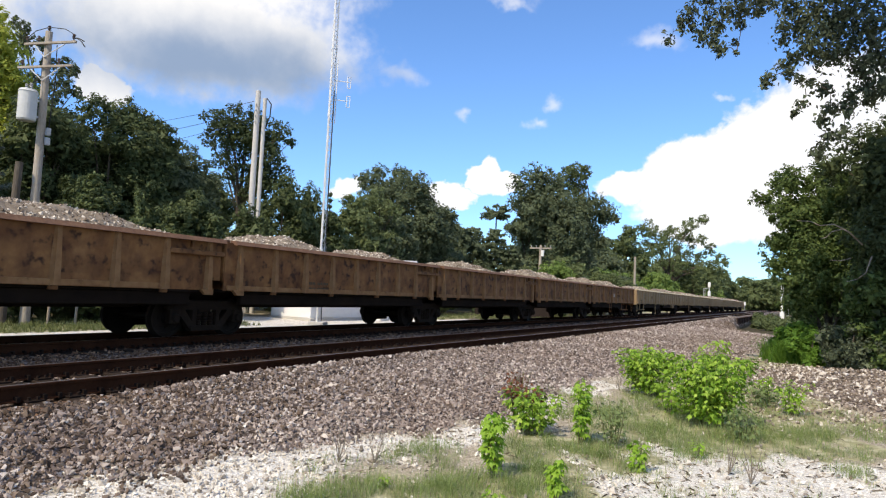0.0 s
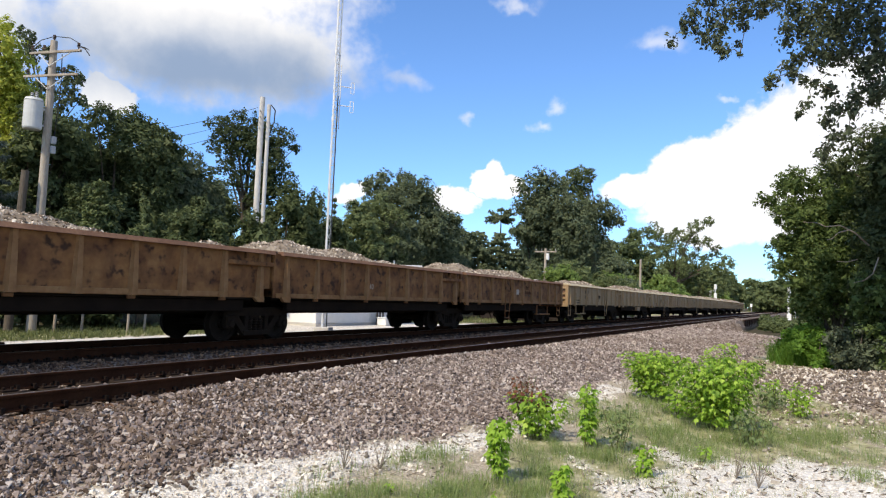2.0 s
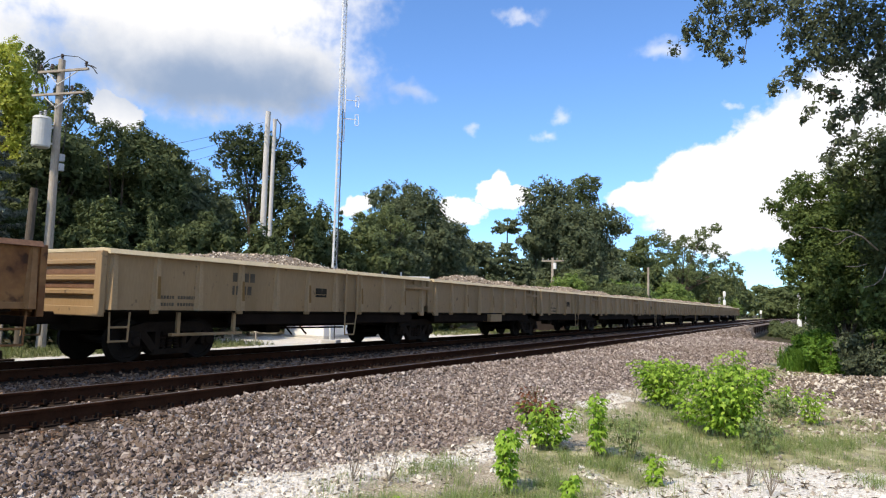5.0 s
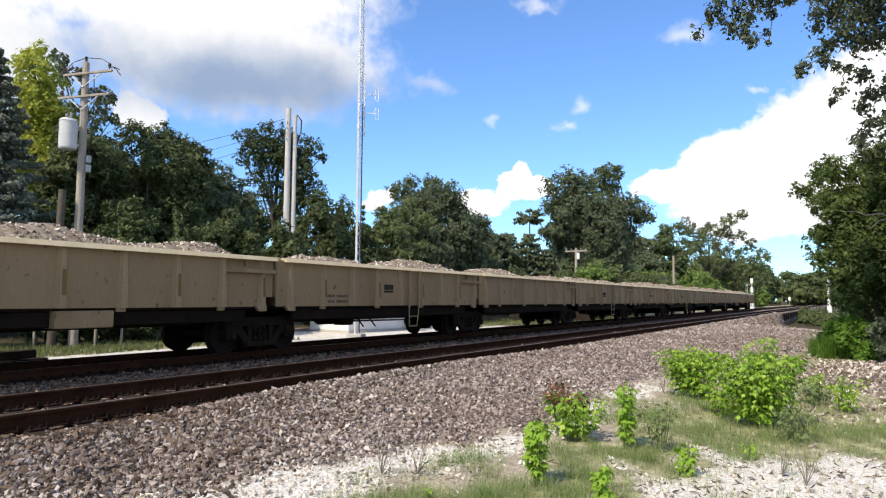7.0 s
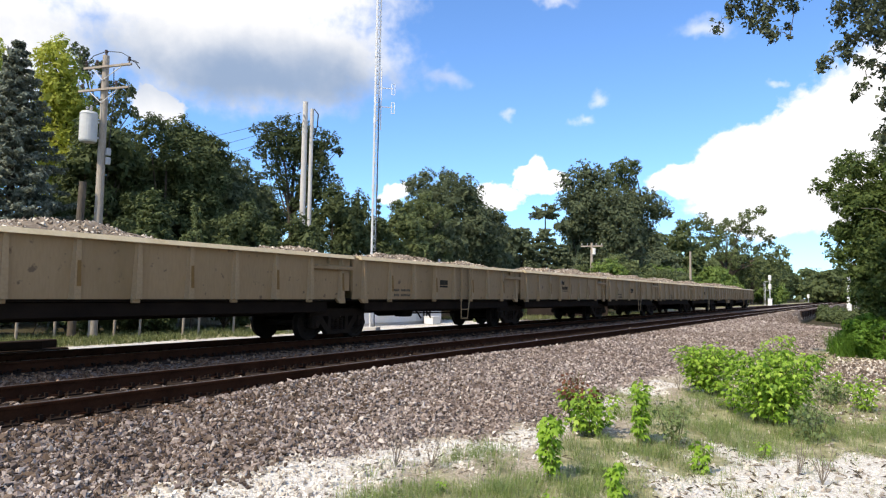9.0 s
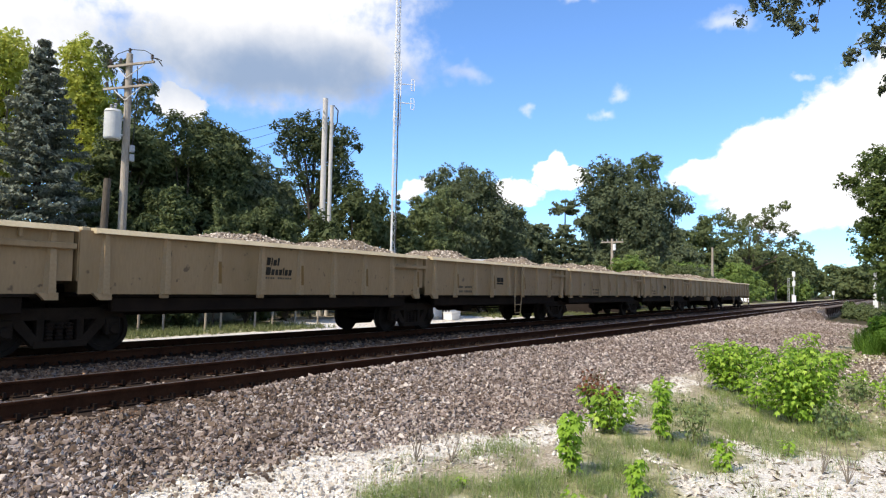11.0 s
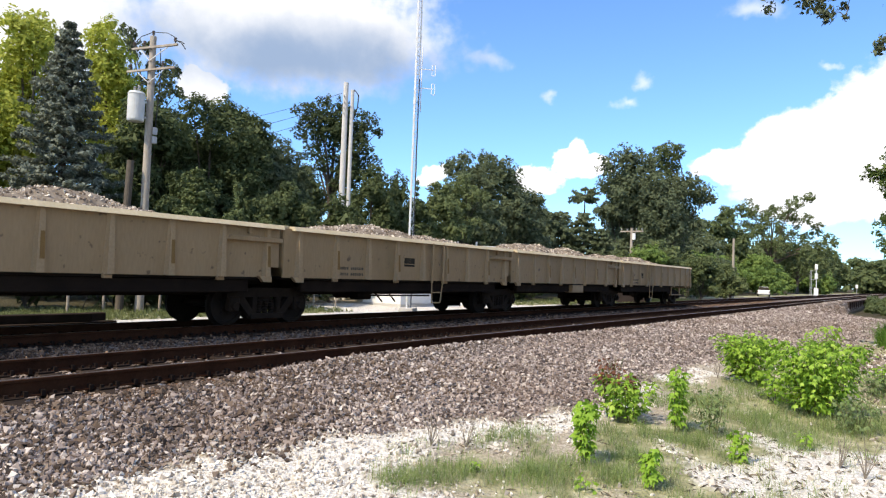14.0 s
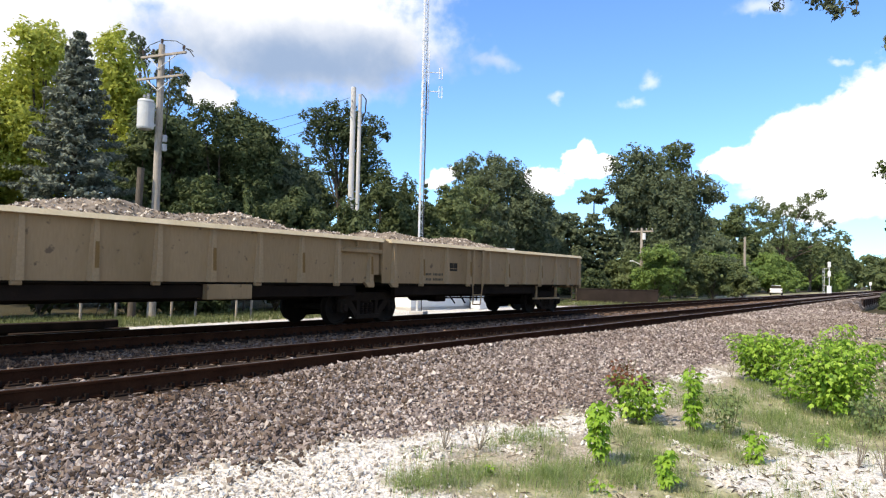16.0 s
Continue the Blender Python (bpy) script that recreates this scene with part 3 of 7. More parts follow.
def ground_sheet():
    xs = np.concatenate([[-1500, -700, -350, -180, -110, -70, -50, -40, -34, -29, -26, -24], np.arange(-22, -14, 0.5), np.arange(-14, 5, 0.16), np.arange(5, 14, 0.6), [15, 18, 23, 30, 45, 70, 110, 180, 350, 700, 1500]])
    ys = np.concatenate([[-900, -400, -200, -100, -50, -30, -18, -10, -6, -3], np.arange(-1, 26, 0.16), np.arange(26, 64, 0.6), np.arange(64, 130, 3), [140, 160, 190, 240, 320, 450, 700, 1100, 1800]])
    X, Y = np.meshgrid(xs, ys)
    v = np.stack([X, Y, gz(X, Y)], -1).reshape(-1, 3)
    w, h = len(xs), len(ys)
    i = (np.arange(h - 1)[:, None] * w + np.arange(w - 1)[None]).ravel()
    mt = bpy.data.materials.new("ground_gravel_and_soil")
    me = mesh_np("ground", v, np.stack([i, i + 1, i + w + 1, i + w], -1), mt, smooth=True)
    for nm, fn in (("ballast", zone_ballast), ("grass", zone_grass), ("white", zone_white), ("dark_bed", zone_dark_bed), ("litter", zone_dark_ground), ("dirt", zone_dirt)):
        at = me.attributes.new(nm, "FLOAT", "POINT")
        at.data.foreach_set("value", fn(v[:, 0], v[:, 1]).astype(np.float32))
    mt.use_nodes = True
    nt = mt.node_tree
    N, K = nt.nodes.new, nt.links.new
    bs = nt.nodes["Principled BSDF"]
    bs.inputs["Roughness"].default_value = 0.95
    bs.inputs["Specular IOR Level"].default_value = 0.15
    tc = N("ShaderNodeTexCoord")

    def noi(s, d=5):
        n = N("ShaderNodeTexNoise")
        n.inputs["Scale"].default_value, n.inputs["Detail"].default_value = s, d
        K(tc.outputs["Object"], n.inputs["Vector"])
        return n.outputs[0]

    def ramp(src, cols):
        r = N("ShaderNodeValToRGB")
        el = r.color_ramp.elements
        while len(el) < len(cols):
            el.new(0.5)
        for i, c in enumerate(cols):
            el[i].position, el[i].color = 0.28 + 0.44 * i / (len(cols) - 1), (*c, 1)
        K(src, r.inputs[0])
        return r.outputs[0]

    def mix(fac, a, b):
        n = N("ShaderNodeMix")
        n.data_type = "RGBA"
        K(fac, n.inputs["Factor"])
        K(a, n.inputs["A"])
        K(b, n.inputs["B"])
        return n.outputs["Result"]

    def attr(nm):
        a = N("ShaderNodeAttribute")
        a.attribute_name = nm
        ad = N("ShaderNodeMath")
        ad.operation = "MULTIPLY_ADD"
        K(noi(7), ad.inputs[0])
        ad.inputs[1].default_value = 0.8
        ad.inputs[2].default_value = -0.4
        s = N("ShaderNodeMath")
        K(a.outputs["Fac"], s.inputs[0])
        K(ad.outputs[0], s.inputs[1])
        mr = N("ShaderNodeMapRange")
        mr.interpolation_type = "SMOOTHSTEP"
        mr.inputs[1].default_value, mr.inputs[2].default_value = 0.3, 0.7
        K(s.outputs[0], mr.inputs[0])
        return mr.outputs[0]

    vf = N("ShaderNodeTexVoronoi")
    vf.inputs["Scale"].default_value = 64
    K(tc.outputs["Object"], vf.inputs["Vector"])
    sepf = N("ShaderNodeSeparateColor")
    K(vf.outputs["Color"], sepf.inputs[0])
    vo = N("ShaderNodeTexVoronoi")
    vo.inputs["Scale"].default_value = 22
    K(tc.outputs["Object"], vo.inputs["Vector"])
    sepc = N("ShaderNodeSeparateColor")
    K(vo.outputs["Color"], sepc.inputs[0])
    pale = mix(noi(1.4), ramp(sepf.outputs[0], [(0.56, 0.53, 0.475), (0.76, 0.73, 0.67), (0.88, 0.86, 0.81)]), ramp(sepf.outputs[1], [(0.34, 0.30, 0.245), (0.57, 0.52, 0.445), (0.78, 0.74, 0.67)]))
    stone = ramp(sepc.outputs[0], [(0.07, 0.053, 0.044), (0.16, 0.124, 0.104), (0.30, 0.245, 0.21)])
    grass = ramp(noi(5), [(0.19, 0.19, 0.095), (0.33, 0.315, 0.18), (0.52, 0.485, 0.34)])
    soil = mix(noi(2.2), ramp(sepf.outputs[2], [(0.24, 0.20, 0.145), (0.40, 0.34, 0.265), (0.60, 0.54, 0.45)]), ramp(noi(9), [(0.27, 0.23, 0.16), (0.42, 0.365, 0.275)]))
    # near-black bed colour that stands in for shade below the cars
    bed_tone = ramp(noi(20), [(0.018, 0.014, 0.011), (0.045, 0.036, 0.029), (0.085, 0.07, 0.058)])
    stone = mix(attr("dark_bed"), stone, bed_tone)
    fines = ramp(noi(16), [(0.085, 0.045, 0.026), (0.165, 0.092, 0.055), (0.27, 0.165, 0.105)])
    stone = mix(attr("dirt"), stone, fines)
    # dark brown ground tone; carries the shade of the far trees
    litter = ramp(noi(12), [(0.028, 0.024, 0.014), (0.06, 0.052, 0.028), (0.105, 0.09, 0.05)])
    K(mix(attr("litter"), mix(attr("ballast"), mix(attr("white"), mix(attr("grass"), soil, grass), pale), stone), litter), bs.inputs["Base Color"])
    bp = N("ShaderNodeBump")
    bp.inputs["Strength"].default_value, bp.inputs["Distance"].default_value = 0.7, 0.03
    hsum = N("ShaderNodeMath")
    hsum.operation = "MULTIPLY_ADD"
    K(vf.outputs["Distance"], hsum.inputs[0])
    hsum.inputs[1].default_value = 0.5
    K(vo.outputs["Distance"], hsum.inputs[2])
    K(hsum.outputs[0], bp.inputs["Height"])
    K(bp.outputs[0], bs.inputs["Normal"])
    g = new("ground", me)
    return tagged(g, "gravel and dirt ground with patches of thin grass beside the tracks", "ground", kind="structure")


ground_sheet()


# ---- loose stones ----
CHIP_V = np.array([(1, 0, 0), (-1, 0, 0), (0, 1, 0), (0, -1, 0), (0, 0, 1), (0, 0, -1)], float) * 0.62
CHIP_F = np.array([(0, 2, 4), (2, 1, 4), (1, 3, 4), (3, 0, 4), (2, 0, 5), (1, 2, 5), (3, 1, 5), (0, 3, 5)])


def turns(rng, n):
    q = rng.normal(size=(n, 4))
    q /= np.linalg.norm(q, axis=1)[:, None]
    w, x, y, z = q.T
    return np.stack([1 - 2 * (y * y + z * z), 2 * (x * y - z * w), 2 * (x * z + y * w), 2 * (x * y + z * w), 1 - 2 * (x * x + z * z), 2 * (y * z - x * w),
                     2 * (x * z - y * w), 2 * (y * z + x * w), 1 - 2 * (x * x + y * y)], -1).reshape(n, 3, 3)


def stones(name, pts, size, mat, seed):
    rng = np.random.default_rng(seed)
    n = len(pts)
    s = np.asarray(size)[:, None, None] * rng.uniform(0.6, 1.25, (n, 1, 3))
    v = (CHIP_V[None] * rng.uniform(0.7, 1.15, (n, 6, 1)) + rng.uniform(-0.27, 0.27, (n, 6, 3))) * s
    v = np.einsum("nij,nkj->nki", turns(rng, n), v) + np.asarray(pts)[:, None]
    f = (CHIP_F[None] + 6 * np.arange(n)[:, None, None]).reshape(-1, 3)
    return mesh_np(name, v.reshape(-1, 3), f, mat)


def scatter(seed, x0, x1, y0, y1, n, keep=None, near=True):
    """Points on the ground; denser where y is small, if near."""
    rng = np.random.default_rng(seed)
    x = rng.uniform(x0, x1, n)
    u = rng.uniform(0, 1, n)
    y = y0 * (y1 / y0) ** u if near else rng.uniform(y0, y1, n)
    if keep is not None:
        k = rng.uniform(0, 1, n) < keep(x, y)
        x, y = x[k], y[k]
    return np.stack([x, y, gz(x, y)], -1), rng


def stone_field(name, label, mat, seed, *areas):
    P, S = [], []
    for i, (x0, x1, y0, y1, n, lo, hi, keep) in enumerate(areas):
        p, rng = scatter(seed + i, x0, x1, y0, y1, n, keep)
        s = lo + (hi - lo) * rng.uniform(0, 1, len(p)) ** 2
        s = s * (1 + 0.012 * np.maximum(0, p[:, 1] - 8))
        p[:, 2] += s * rng.uniform(-0.1, 0.5, len(p))
        P.append(p)
        S.append(s)
    ob = new(name, stones(name, np.concatenate(P), np.concatenate(S), M[mat], seed))
    return tagged(ob, label, "gravel", kind="stuff")


stone_field("track_ballast", "purple-brown crushed stone ballast on the track shoulder", "ballast", 11,
            (-7.50, -1.0, 1.6, 46, 100000, 0.026, 0.066, lambda x, y: zone_ballast(x, y) * np.maximum(smooth(5.0, 7.0, y), 0.07 + 0.93 * smooth(-7.15, -6.55, x + 0.15 * wobble(x, y, 2.2, 0.9)))),
            (-7.4, -1.0, 44, 90, 5000, 0.05, 0.09, zone_ballast),
            (-9.0, -7.75, 2.5, 60, 3200, 0.025, 0.06, None))
stone_field("rusty_ballast", "rust-stained ballast and chips along the near rail", "rust", 15,
            (-7.5, -6.75, 1.8, 40, 3000, 0.02, 0.05, lambda x, y: smooth(-6.6, -7.1, x)),
            (-7.1, -4.6, 1.8, 12, 19000, 0.022, 0.066, lambda x, y: 0.8 * smooth(-4.6, -6.1, x + 0.45 * wobble(x, y, 1.7, 2.9)) * smooth(12, 7, y)),
            (-6.6, -0.6, 44, 84, 4500, 0.04, 0.09, lambda x, y: smooth(0.5, 0.0, x - shoulder(y)) * smooth(44, 52, y)),
            (-9.0, -7.75, 2.5, 30, 1800, 0.02, 0.06, None))
stone_field("ballast_strip", "grey crushed stone ballast between the two tracks", "strip", 21,
            (-11.7, -9.3, 3.0, 70, 15000, 0.03, 0.07, None))
stone_field("pale_gravel", "pale limestone gravel on the trackside ground", "pale", 31,
            (-6.0, 3.4, 2.0, 18, 60000, 0.015, 0.05, lambda x, y: np.clip(zone_white(x, y) + 0.05, 0, 1) * (1 - 0.72 * smooth(1.15, 0.8, np.hypot((x - 0.2) / 2.1, (y - 7.1) / 1.75)))),
            (-1.6, 2.2, 5.2, 9.2, 160, 0.03, 0.07, lambda x, y: zone_white(x, y)))
stone_field("stone_heap", "low heap of mixed brown and pale stones", "heap", 35,
            (-2.6, 4.0, 11, 27, 19000, 0.026, 0.08, lambda x, y: np.clip(1.5 * np.exp(-((x - 1.0) / 2.0) ** 2 - ((y - 18.5) / 5.2) ** 2), 0, 1)))


# ---- tracks ----
def rail_mesh():
    o = [(-0.07, -0.185), (0.07, -0.185), (0.07, -0.172), (0.012, -0.155), (0.009, -0.045), (0.035, -0.036), (0.037, -0.008), (0.028, 0.0),
         (-0.028, 0.0), (-0.037, -0.008), (-0.035, -0.036), (-0.009, -0.045), (-0.012, -0.155), (-0.07, -0.172)]
    bm = B()
    prism(bm, o, -30, 400, "y")
    bm.normal_update()
    me = bpy.data.meshes.new("rail")
    bmesh.ops.recalc_face_normals(bm, faces=bm.faces)
    for fc in bm.faces:
        fc.material_index = 1 if fc.normal.z > 0.9 and fc.calc_center_median().z > -0.01 else 0
    bm.to_mesh(me)
    bm.free()
    me.materials.append(M["rail"])
    me.materials.append(M["railtop"])
    return me


def railway(name, cx, label, y0, y1, step):
    tr = tagged(empty(name, pose(cx, 0, 0)), label, "railway track", kind="structure")
    rm = rail_mesh()
    for sx in (-0.755, 0.755):
        r = part("rail", rm, None, tr, "rusty steel rail with a worn head")
        r.location.x = sx
    tie = B()
    box(tie, (-1.3, -0.115, -0.36), (1.3, 0.115, -0.183), 0.012)
    tm = bpy.data.meshes.new("tie")
    tie.to_mesh(tm)
    tie.free()
    tm.materials.append(M["tie"])
    pl = B()
    box(pl, (-0.18, -0.1, -0.183), (0.18, 0.1, -0.168))
    for sx in (-0.105, 0.105):
        for sy in (-0.05, 0.055):
            box(pl, (sx - 0.016, sy - 0.016, -0.168), (sx + 0.016, sy + 0.016, -0.135))
    for sy in (-0.15, 0.15):
        box(pl, (-0.085, sy - 0.02, -0.19), (0.085, sy + 0.02, -0.125))
    pm = bpy.data.meshes.new("tie_plate")
    pl.to_mesh(pm)
    pl.free()
    pm.materials.append(M["plate"])
    rng = random.Random(5)
    y = y0
    while y < y1:
        t = part("tie", tm, None, tr)
        t.location = (rng.uniform(-0.04, 0.04), y, rng.uniform(-0.01, 0.008))
        t.rotation_euler.z = rng.uniform(-0.015, 0.015)
        for sx in (-0.755, 0.755):
            q = part("tie_plate", pm, None, tr)
            q.location = (sx, y, 0)
        y += step * rng.uniform(0.94, 1.06)
    return tr


railway("track_near", TRACK_NEAR, "empty railway track with rusty rails on wooden ties", 2.0, 62, 0.5)
railway("track_far", TRACK_FAR, "railway track under the passing gravel train", 4.0, 60, 0.52)


# ---- the train ----
CACHE = {}


def cached(key, build, mat):
    if key not in CACHE:
        bm = B()
        build(bm)
        bmesh.ops.recalc_face_normals(bm, faces=bm.faces)
        me = bpy.data.meshes.new(key[0])
        bm.to_mesh(me)
        bm.free()
        me.materials.append(M[mat])
        CACHE[key] = me
    return CACHE[key]


def add(name, key, build, mat, parent, loc=(0, 0, 0), label="", rz=0.0):
    ob = part(name, cached((name, key, mat), build, mat), None, parent, label)
    ob.location = loc
    ob.rotation_euler.z = rz
    return ob


def sideframe(bm):
    # cast frame: top chord, sloping legs, spring seat and two journal boxes
    for lo, hi in ((0.0, 0.14),):
        prism(bm, [(-1.06, 0.60), (1.06, 0.60), (1.06, 0.68), (0.62, 0.80), (-0.62, 0.80), (-1.06, 0.68)], lo, hi, "x")
        prism(bm, [(-0.86, 0.62), (-0.62, 0.62), (-0.30, 0.22), (-0.30, 0.14), (-0.42, 0.14)], lo, hi, "x")
        prism(bm, [(0.86, 0.62), (0.62, 0.62), (0.30, 0.22), (0.30, 0.14), (0.42, 0.14)], lo, hi, "x")
        prism(bm, [(-0.44, 0.14), (0.44, 0.14), (0.44, 0.25), (-0.44, 0.25)], lo, hi + 0.03, "x")
        for y in (-0.33, 0.33):
            box(bm, (lo, y - 0.06, 0.24), (hi, y + 0.06, 0.64), 0.01)
    for y in (-0.89, 0.89):
        box(bm, (0.02, y - 0.13, 0.30), (0.20, y + 0.13, 0.62), 0.03)
        tube(bm, (0.2, y, 0.42), (0.25, y, 0.42), 0.10, 0.08, 10)


def spring(bm):
    # one coiled spring, turned as a ribbed column
    n, rings = 10, []
    for k in range(11):
        r = 0.075 if k % 2 else 0.055
        rings.append([bm.verts.new((0.07 + r * math.cos(2 * math.pi * i / n), r * math.sin(2 * math.pi * i / n), 0.25 + 0.03 * k)) for i in range(n)])
    for p, q in zip(rings, rings[1:]):
        for i in range(n):
            bm.faces.new((p[i], p[(i + 1) % n], q[(i + 1) % n], q[i]))


def wheelset(bm):
    tube(bm, (-0.98, 0, 0), (0.98, 0, 0), 0.075, None, 10)
    for s in (-1, 1):
        n = 28
        prof = ((0.69, 0.455), (0.72, 0.42), (0.835, 0.415), (0.835, 0.34), (0.80, 0.33), (0.79, 0.14), (0.84, 0.12), (0.84, 0.0))
        rings = [[bm.verts.new((s * x, r * math.cos(2 * math.pi * i / n), r * math.sin(2 * math.pi * i / n))) for i in range(n)] for x, r in prof[:-1]]
        for a, b in zip(rings, rings[1:]):
            for i in range(n):
                bm.faces.new((a[i], b[i], b[(i + 1) % n], a[(i + 1) % n]))
        bm.faces.new(rings[-1])
        inner = [bm.verts.new((s * 0.69, 0.455 * math.cos(2 * math.pi * i / n), 0.455 * math.sin(2 * math.pi * i / n))) for i in range(n)]
        bm.faces.new(inner)
        for k in range(4):
            a = k * math.pi / 2
            box(bm, (s * 0.80 - 0.012, 0.2 * math.cos(a) - 0.035, 0.2 * math.sin(a) - 0.035), (s * 0.80 + 0.012, 0.2 * math.cos(a) + 0.035, 0.2 * math.sin(a) + 0.035), 0.01)


WHEELS = []


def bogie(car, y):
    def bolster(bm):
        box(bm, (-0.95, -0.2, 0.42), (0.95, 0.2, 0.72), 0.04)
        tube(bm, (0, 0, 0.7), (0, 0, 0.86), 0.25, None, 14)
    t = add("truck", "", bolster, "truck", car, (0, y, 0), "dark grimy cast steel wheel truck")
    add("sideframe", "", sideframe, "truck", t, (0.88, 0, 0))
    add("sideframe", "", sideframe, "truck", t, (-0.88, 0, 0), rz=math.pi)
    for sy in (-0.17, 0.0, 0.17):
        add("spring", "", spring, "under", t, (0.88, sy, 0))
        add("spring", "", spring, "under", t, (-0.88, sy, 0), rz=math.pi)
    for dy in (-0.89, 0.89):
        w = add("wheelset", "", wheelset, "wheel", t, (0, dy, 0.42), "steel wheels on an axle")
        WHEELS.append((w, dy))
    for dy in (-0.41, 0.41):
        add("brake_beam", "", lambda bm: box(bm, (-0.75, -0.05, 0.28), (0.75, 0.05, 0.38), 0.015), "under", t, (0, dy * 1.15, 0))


RIBS = (0.43, 1.60, 2.74, 3.87, 4.99, 6.11, 7.25, 8.37, 9.52)


def gondola(paint, length, nth, front_end=False, rear_end=False, label=""):
    """One section of the articulated car. Its front is at y = 0, the rail head at z = 0."""
    car = tagged(empty("gondola_car"), label, "train car", "cars of the gravel train")
    rim = "rim_" + paint
    ladder = nth % 2 == 0 if paint == "cream" else nth == 0
    stake = paint + "_rib"
    y0, y1 = 0.0, length - (0.0 if rear_end else 0.06)
    shift = length - 9.96 if front_end else 0.0
    ribs = [r + shift for r in RIBS]
    if front_end:
        ribs = [0.12, 1.05] + ribs
    if rear_end:
        ribs = list(RIBS[:-1]) + [9.55, 10.6, 11.48]

    # open tub: floor, sides and ends
    for s in (-1, 1):
        key = (length, front_end, rear_end, s)
        cut = y1 - (0.0 if rear_end else 1.52)
        add("side_panel", key, lambda bm: box(bm, (min(s * 1.46, s * 1.42), y0 + 0.02, 1.045), (max(s * 1.46, s * 1.42), cut, 2.12)), paint, car)
        if not rear_end:
            def recess(bm):
                o = [(cut, 1.045), (y1 - 0.34, 1.045), (y1 - 0.34, 1.26), (y1, 1.26), (y1, 2.12), (cut, 2.12)]
                prism(bm, o, min(s * 1.41, s * 1.37), max(s * 1.41, s * 1.37), "x")
            add("end_bay_panel", key, recess, paint, car)
    key = (length, front_end, rear_end)
    add("floor", key, lambda bm: box(bm, (-1.40, y0 + 0.05, 1.0), (1.40, y1 - 0.36, 1.06)), "under", car)
    add("front_panel", key, lambda bm: box(bm, (-1.44, y0, 1.26 if not front_end else 1.0), (1.44, y0 + 0.05, 2.12)), paint, car)
    add("rear_panel", key, lambda bm: box(bm, (-1.36, y1 - 0.05, 1.26 if not rear_end else 1.0), (1.36, y1, 2.12)), paint, car)
    add("front_corner_panel", key, lambda bm: box(bm, (-1.44, y0 + 0.28, 1.045), (1.44, y0 + 0.33, 1.26)), paint, car)

    def top(bm):
        for s in (-1, 1):
            a = y0 + (0.0 if front_end else 0.24)
            prism(bm, [(s * 1.36, 2.10), (s * 1.56, 2.07), (s * 1.585, 2.08), (s * 1.515, 2.172), (s * 1.36, 2.178)], a, y1, "y")
        box(bm, (-1.36, y1 - 0.14, 2.10), (1.36, y1 + 0.01, 2.185), 0.01)
        box(bm, (-1.36, y0 + (0 if front_end else 0.1), 2.10), (1.36, y0 + 0.24, 2.185), 0.01)
    add("top_rim", (length, front_end, rear_end), top, rim, car, label="flanged top rim, dusty and chipped")

    def rib(bm):
        # a folded stake: broad and deep at its foot, slighter towards the rim; its hind face slopes
        lo = [bm.verts.new((x, y, 0.0)) for x, y in ((0, -0.085), (0.115, -0.045), (0.115, 0.08), (0, 0.095))]
        hi = [bm.verts.new((x, y, 1.075)) for x, y in ((0, -0.03), (0.045, 0.0), (0.045, 0.08), (0, 0.095))]
        bm.faces.new(lo)
        bm.faces.new(hi[::-1])
        for k in range(4):
            bm.faces.new((lo[k], lo[(k + 1) % 4], hi[(k + 1) % 4], hi[k]))

    def foot(bm):
        prism(bm, [(-0.20, 0.02), (0.13, 0.02), (0.13, -0.10), (-0.08, -0.10)], 0.0, 0.09, "x")

    def pad(bm):
        box(bm, (0, -0.08, -0.07), (0.08, 0.08, 0.0), 0.01)

    def strip(bm):
        # lies on the sloping front face of the stake
        f = lambda z: 0.115 - 0.07 * z / 1.075 + 0.002
        a, b = 0.22, 0.66
        q = [bm.verts.new(p) for p in ((f(a), 0.0, a), (f(a), 0.075, a), (f(b), 0.075, b), (f(b), 0.01, b))]
        r = [bm.verts.new(v.co + Vector((0.004, 0, 0))) for v in q]
        bm.faces.new(q)
        bm.faces.new(r[::-1])
        for k in range(4):
            bm.faces.new((q[k], q[(k + 1) % 4], r[(k + 1) % 4], r[k]))

    for s, rot in ((1, 0.0), (-1, math.pi)):
        for i, r in enumerate(ribs):
            last = (not rear_end and i == len(ribs) - 1)
            x = 1.458 if not last else 1.415
            add("rib", "", rib, stake, car, (s * x, r, 1.045), rz=rot)
            if last or (r - shift < 0.6 and not front_end):
                add("rib_foot", "", foot, stake, car, (s * (x + 0.003), r, 1.045), rz=rot)
            elif i % 2 == 1:
                add("rib_pad", "", pad, paint, car, (s * (x - 0.02), r, 1.043), rz=rot)
            if paint == "cream" and s == 1 and i % 2 == (1 if ladder else 0) and 0 < i:
                add("reflective_strip", "", strip, "yellow", car, (x, r, 1.045), label="faded yellow reflective strip")
        if not rear_end:
            add("end_beam", "", lambda bm: box(bm, (-0.06, -0.66, -0.05), (0.06, 0.80, 0.05), 0.012), paint, car, (s * 1.47, y1 - 0.80, 1.835))
            add("rim_bracket", "", lambda bm: box(bm, (-0.05, -0.03, -0.16), (0.03, 0.03, 0.0), 0.008), paint, car, (s * 1.47, y1 - 0.85, 2.10))
    if paint == "brown":
        for s in (-1, 1):
            add("bottom_rail", (length, rear_end), lambda bm: box(bm, (-0.02, 0.1, 1.047), (0.02, y1 - (0.1 if rear_end else 1.5), 1.16), 0.008), stake, car, (s * 1.475, 0, 0))
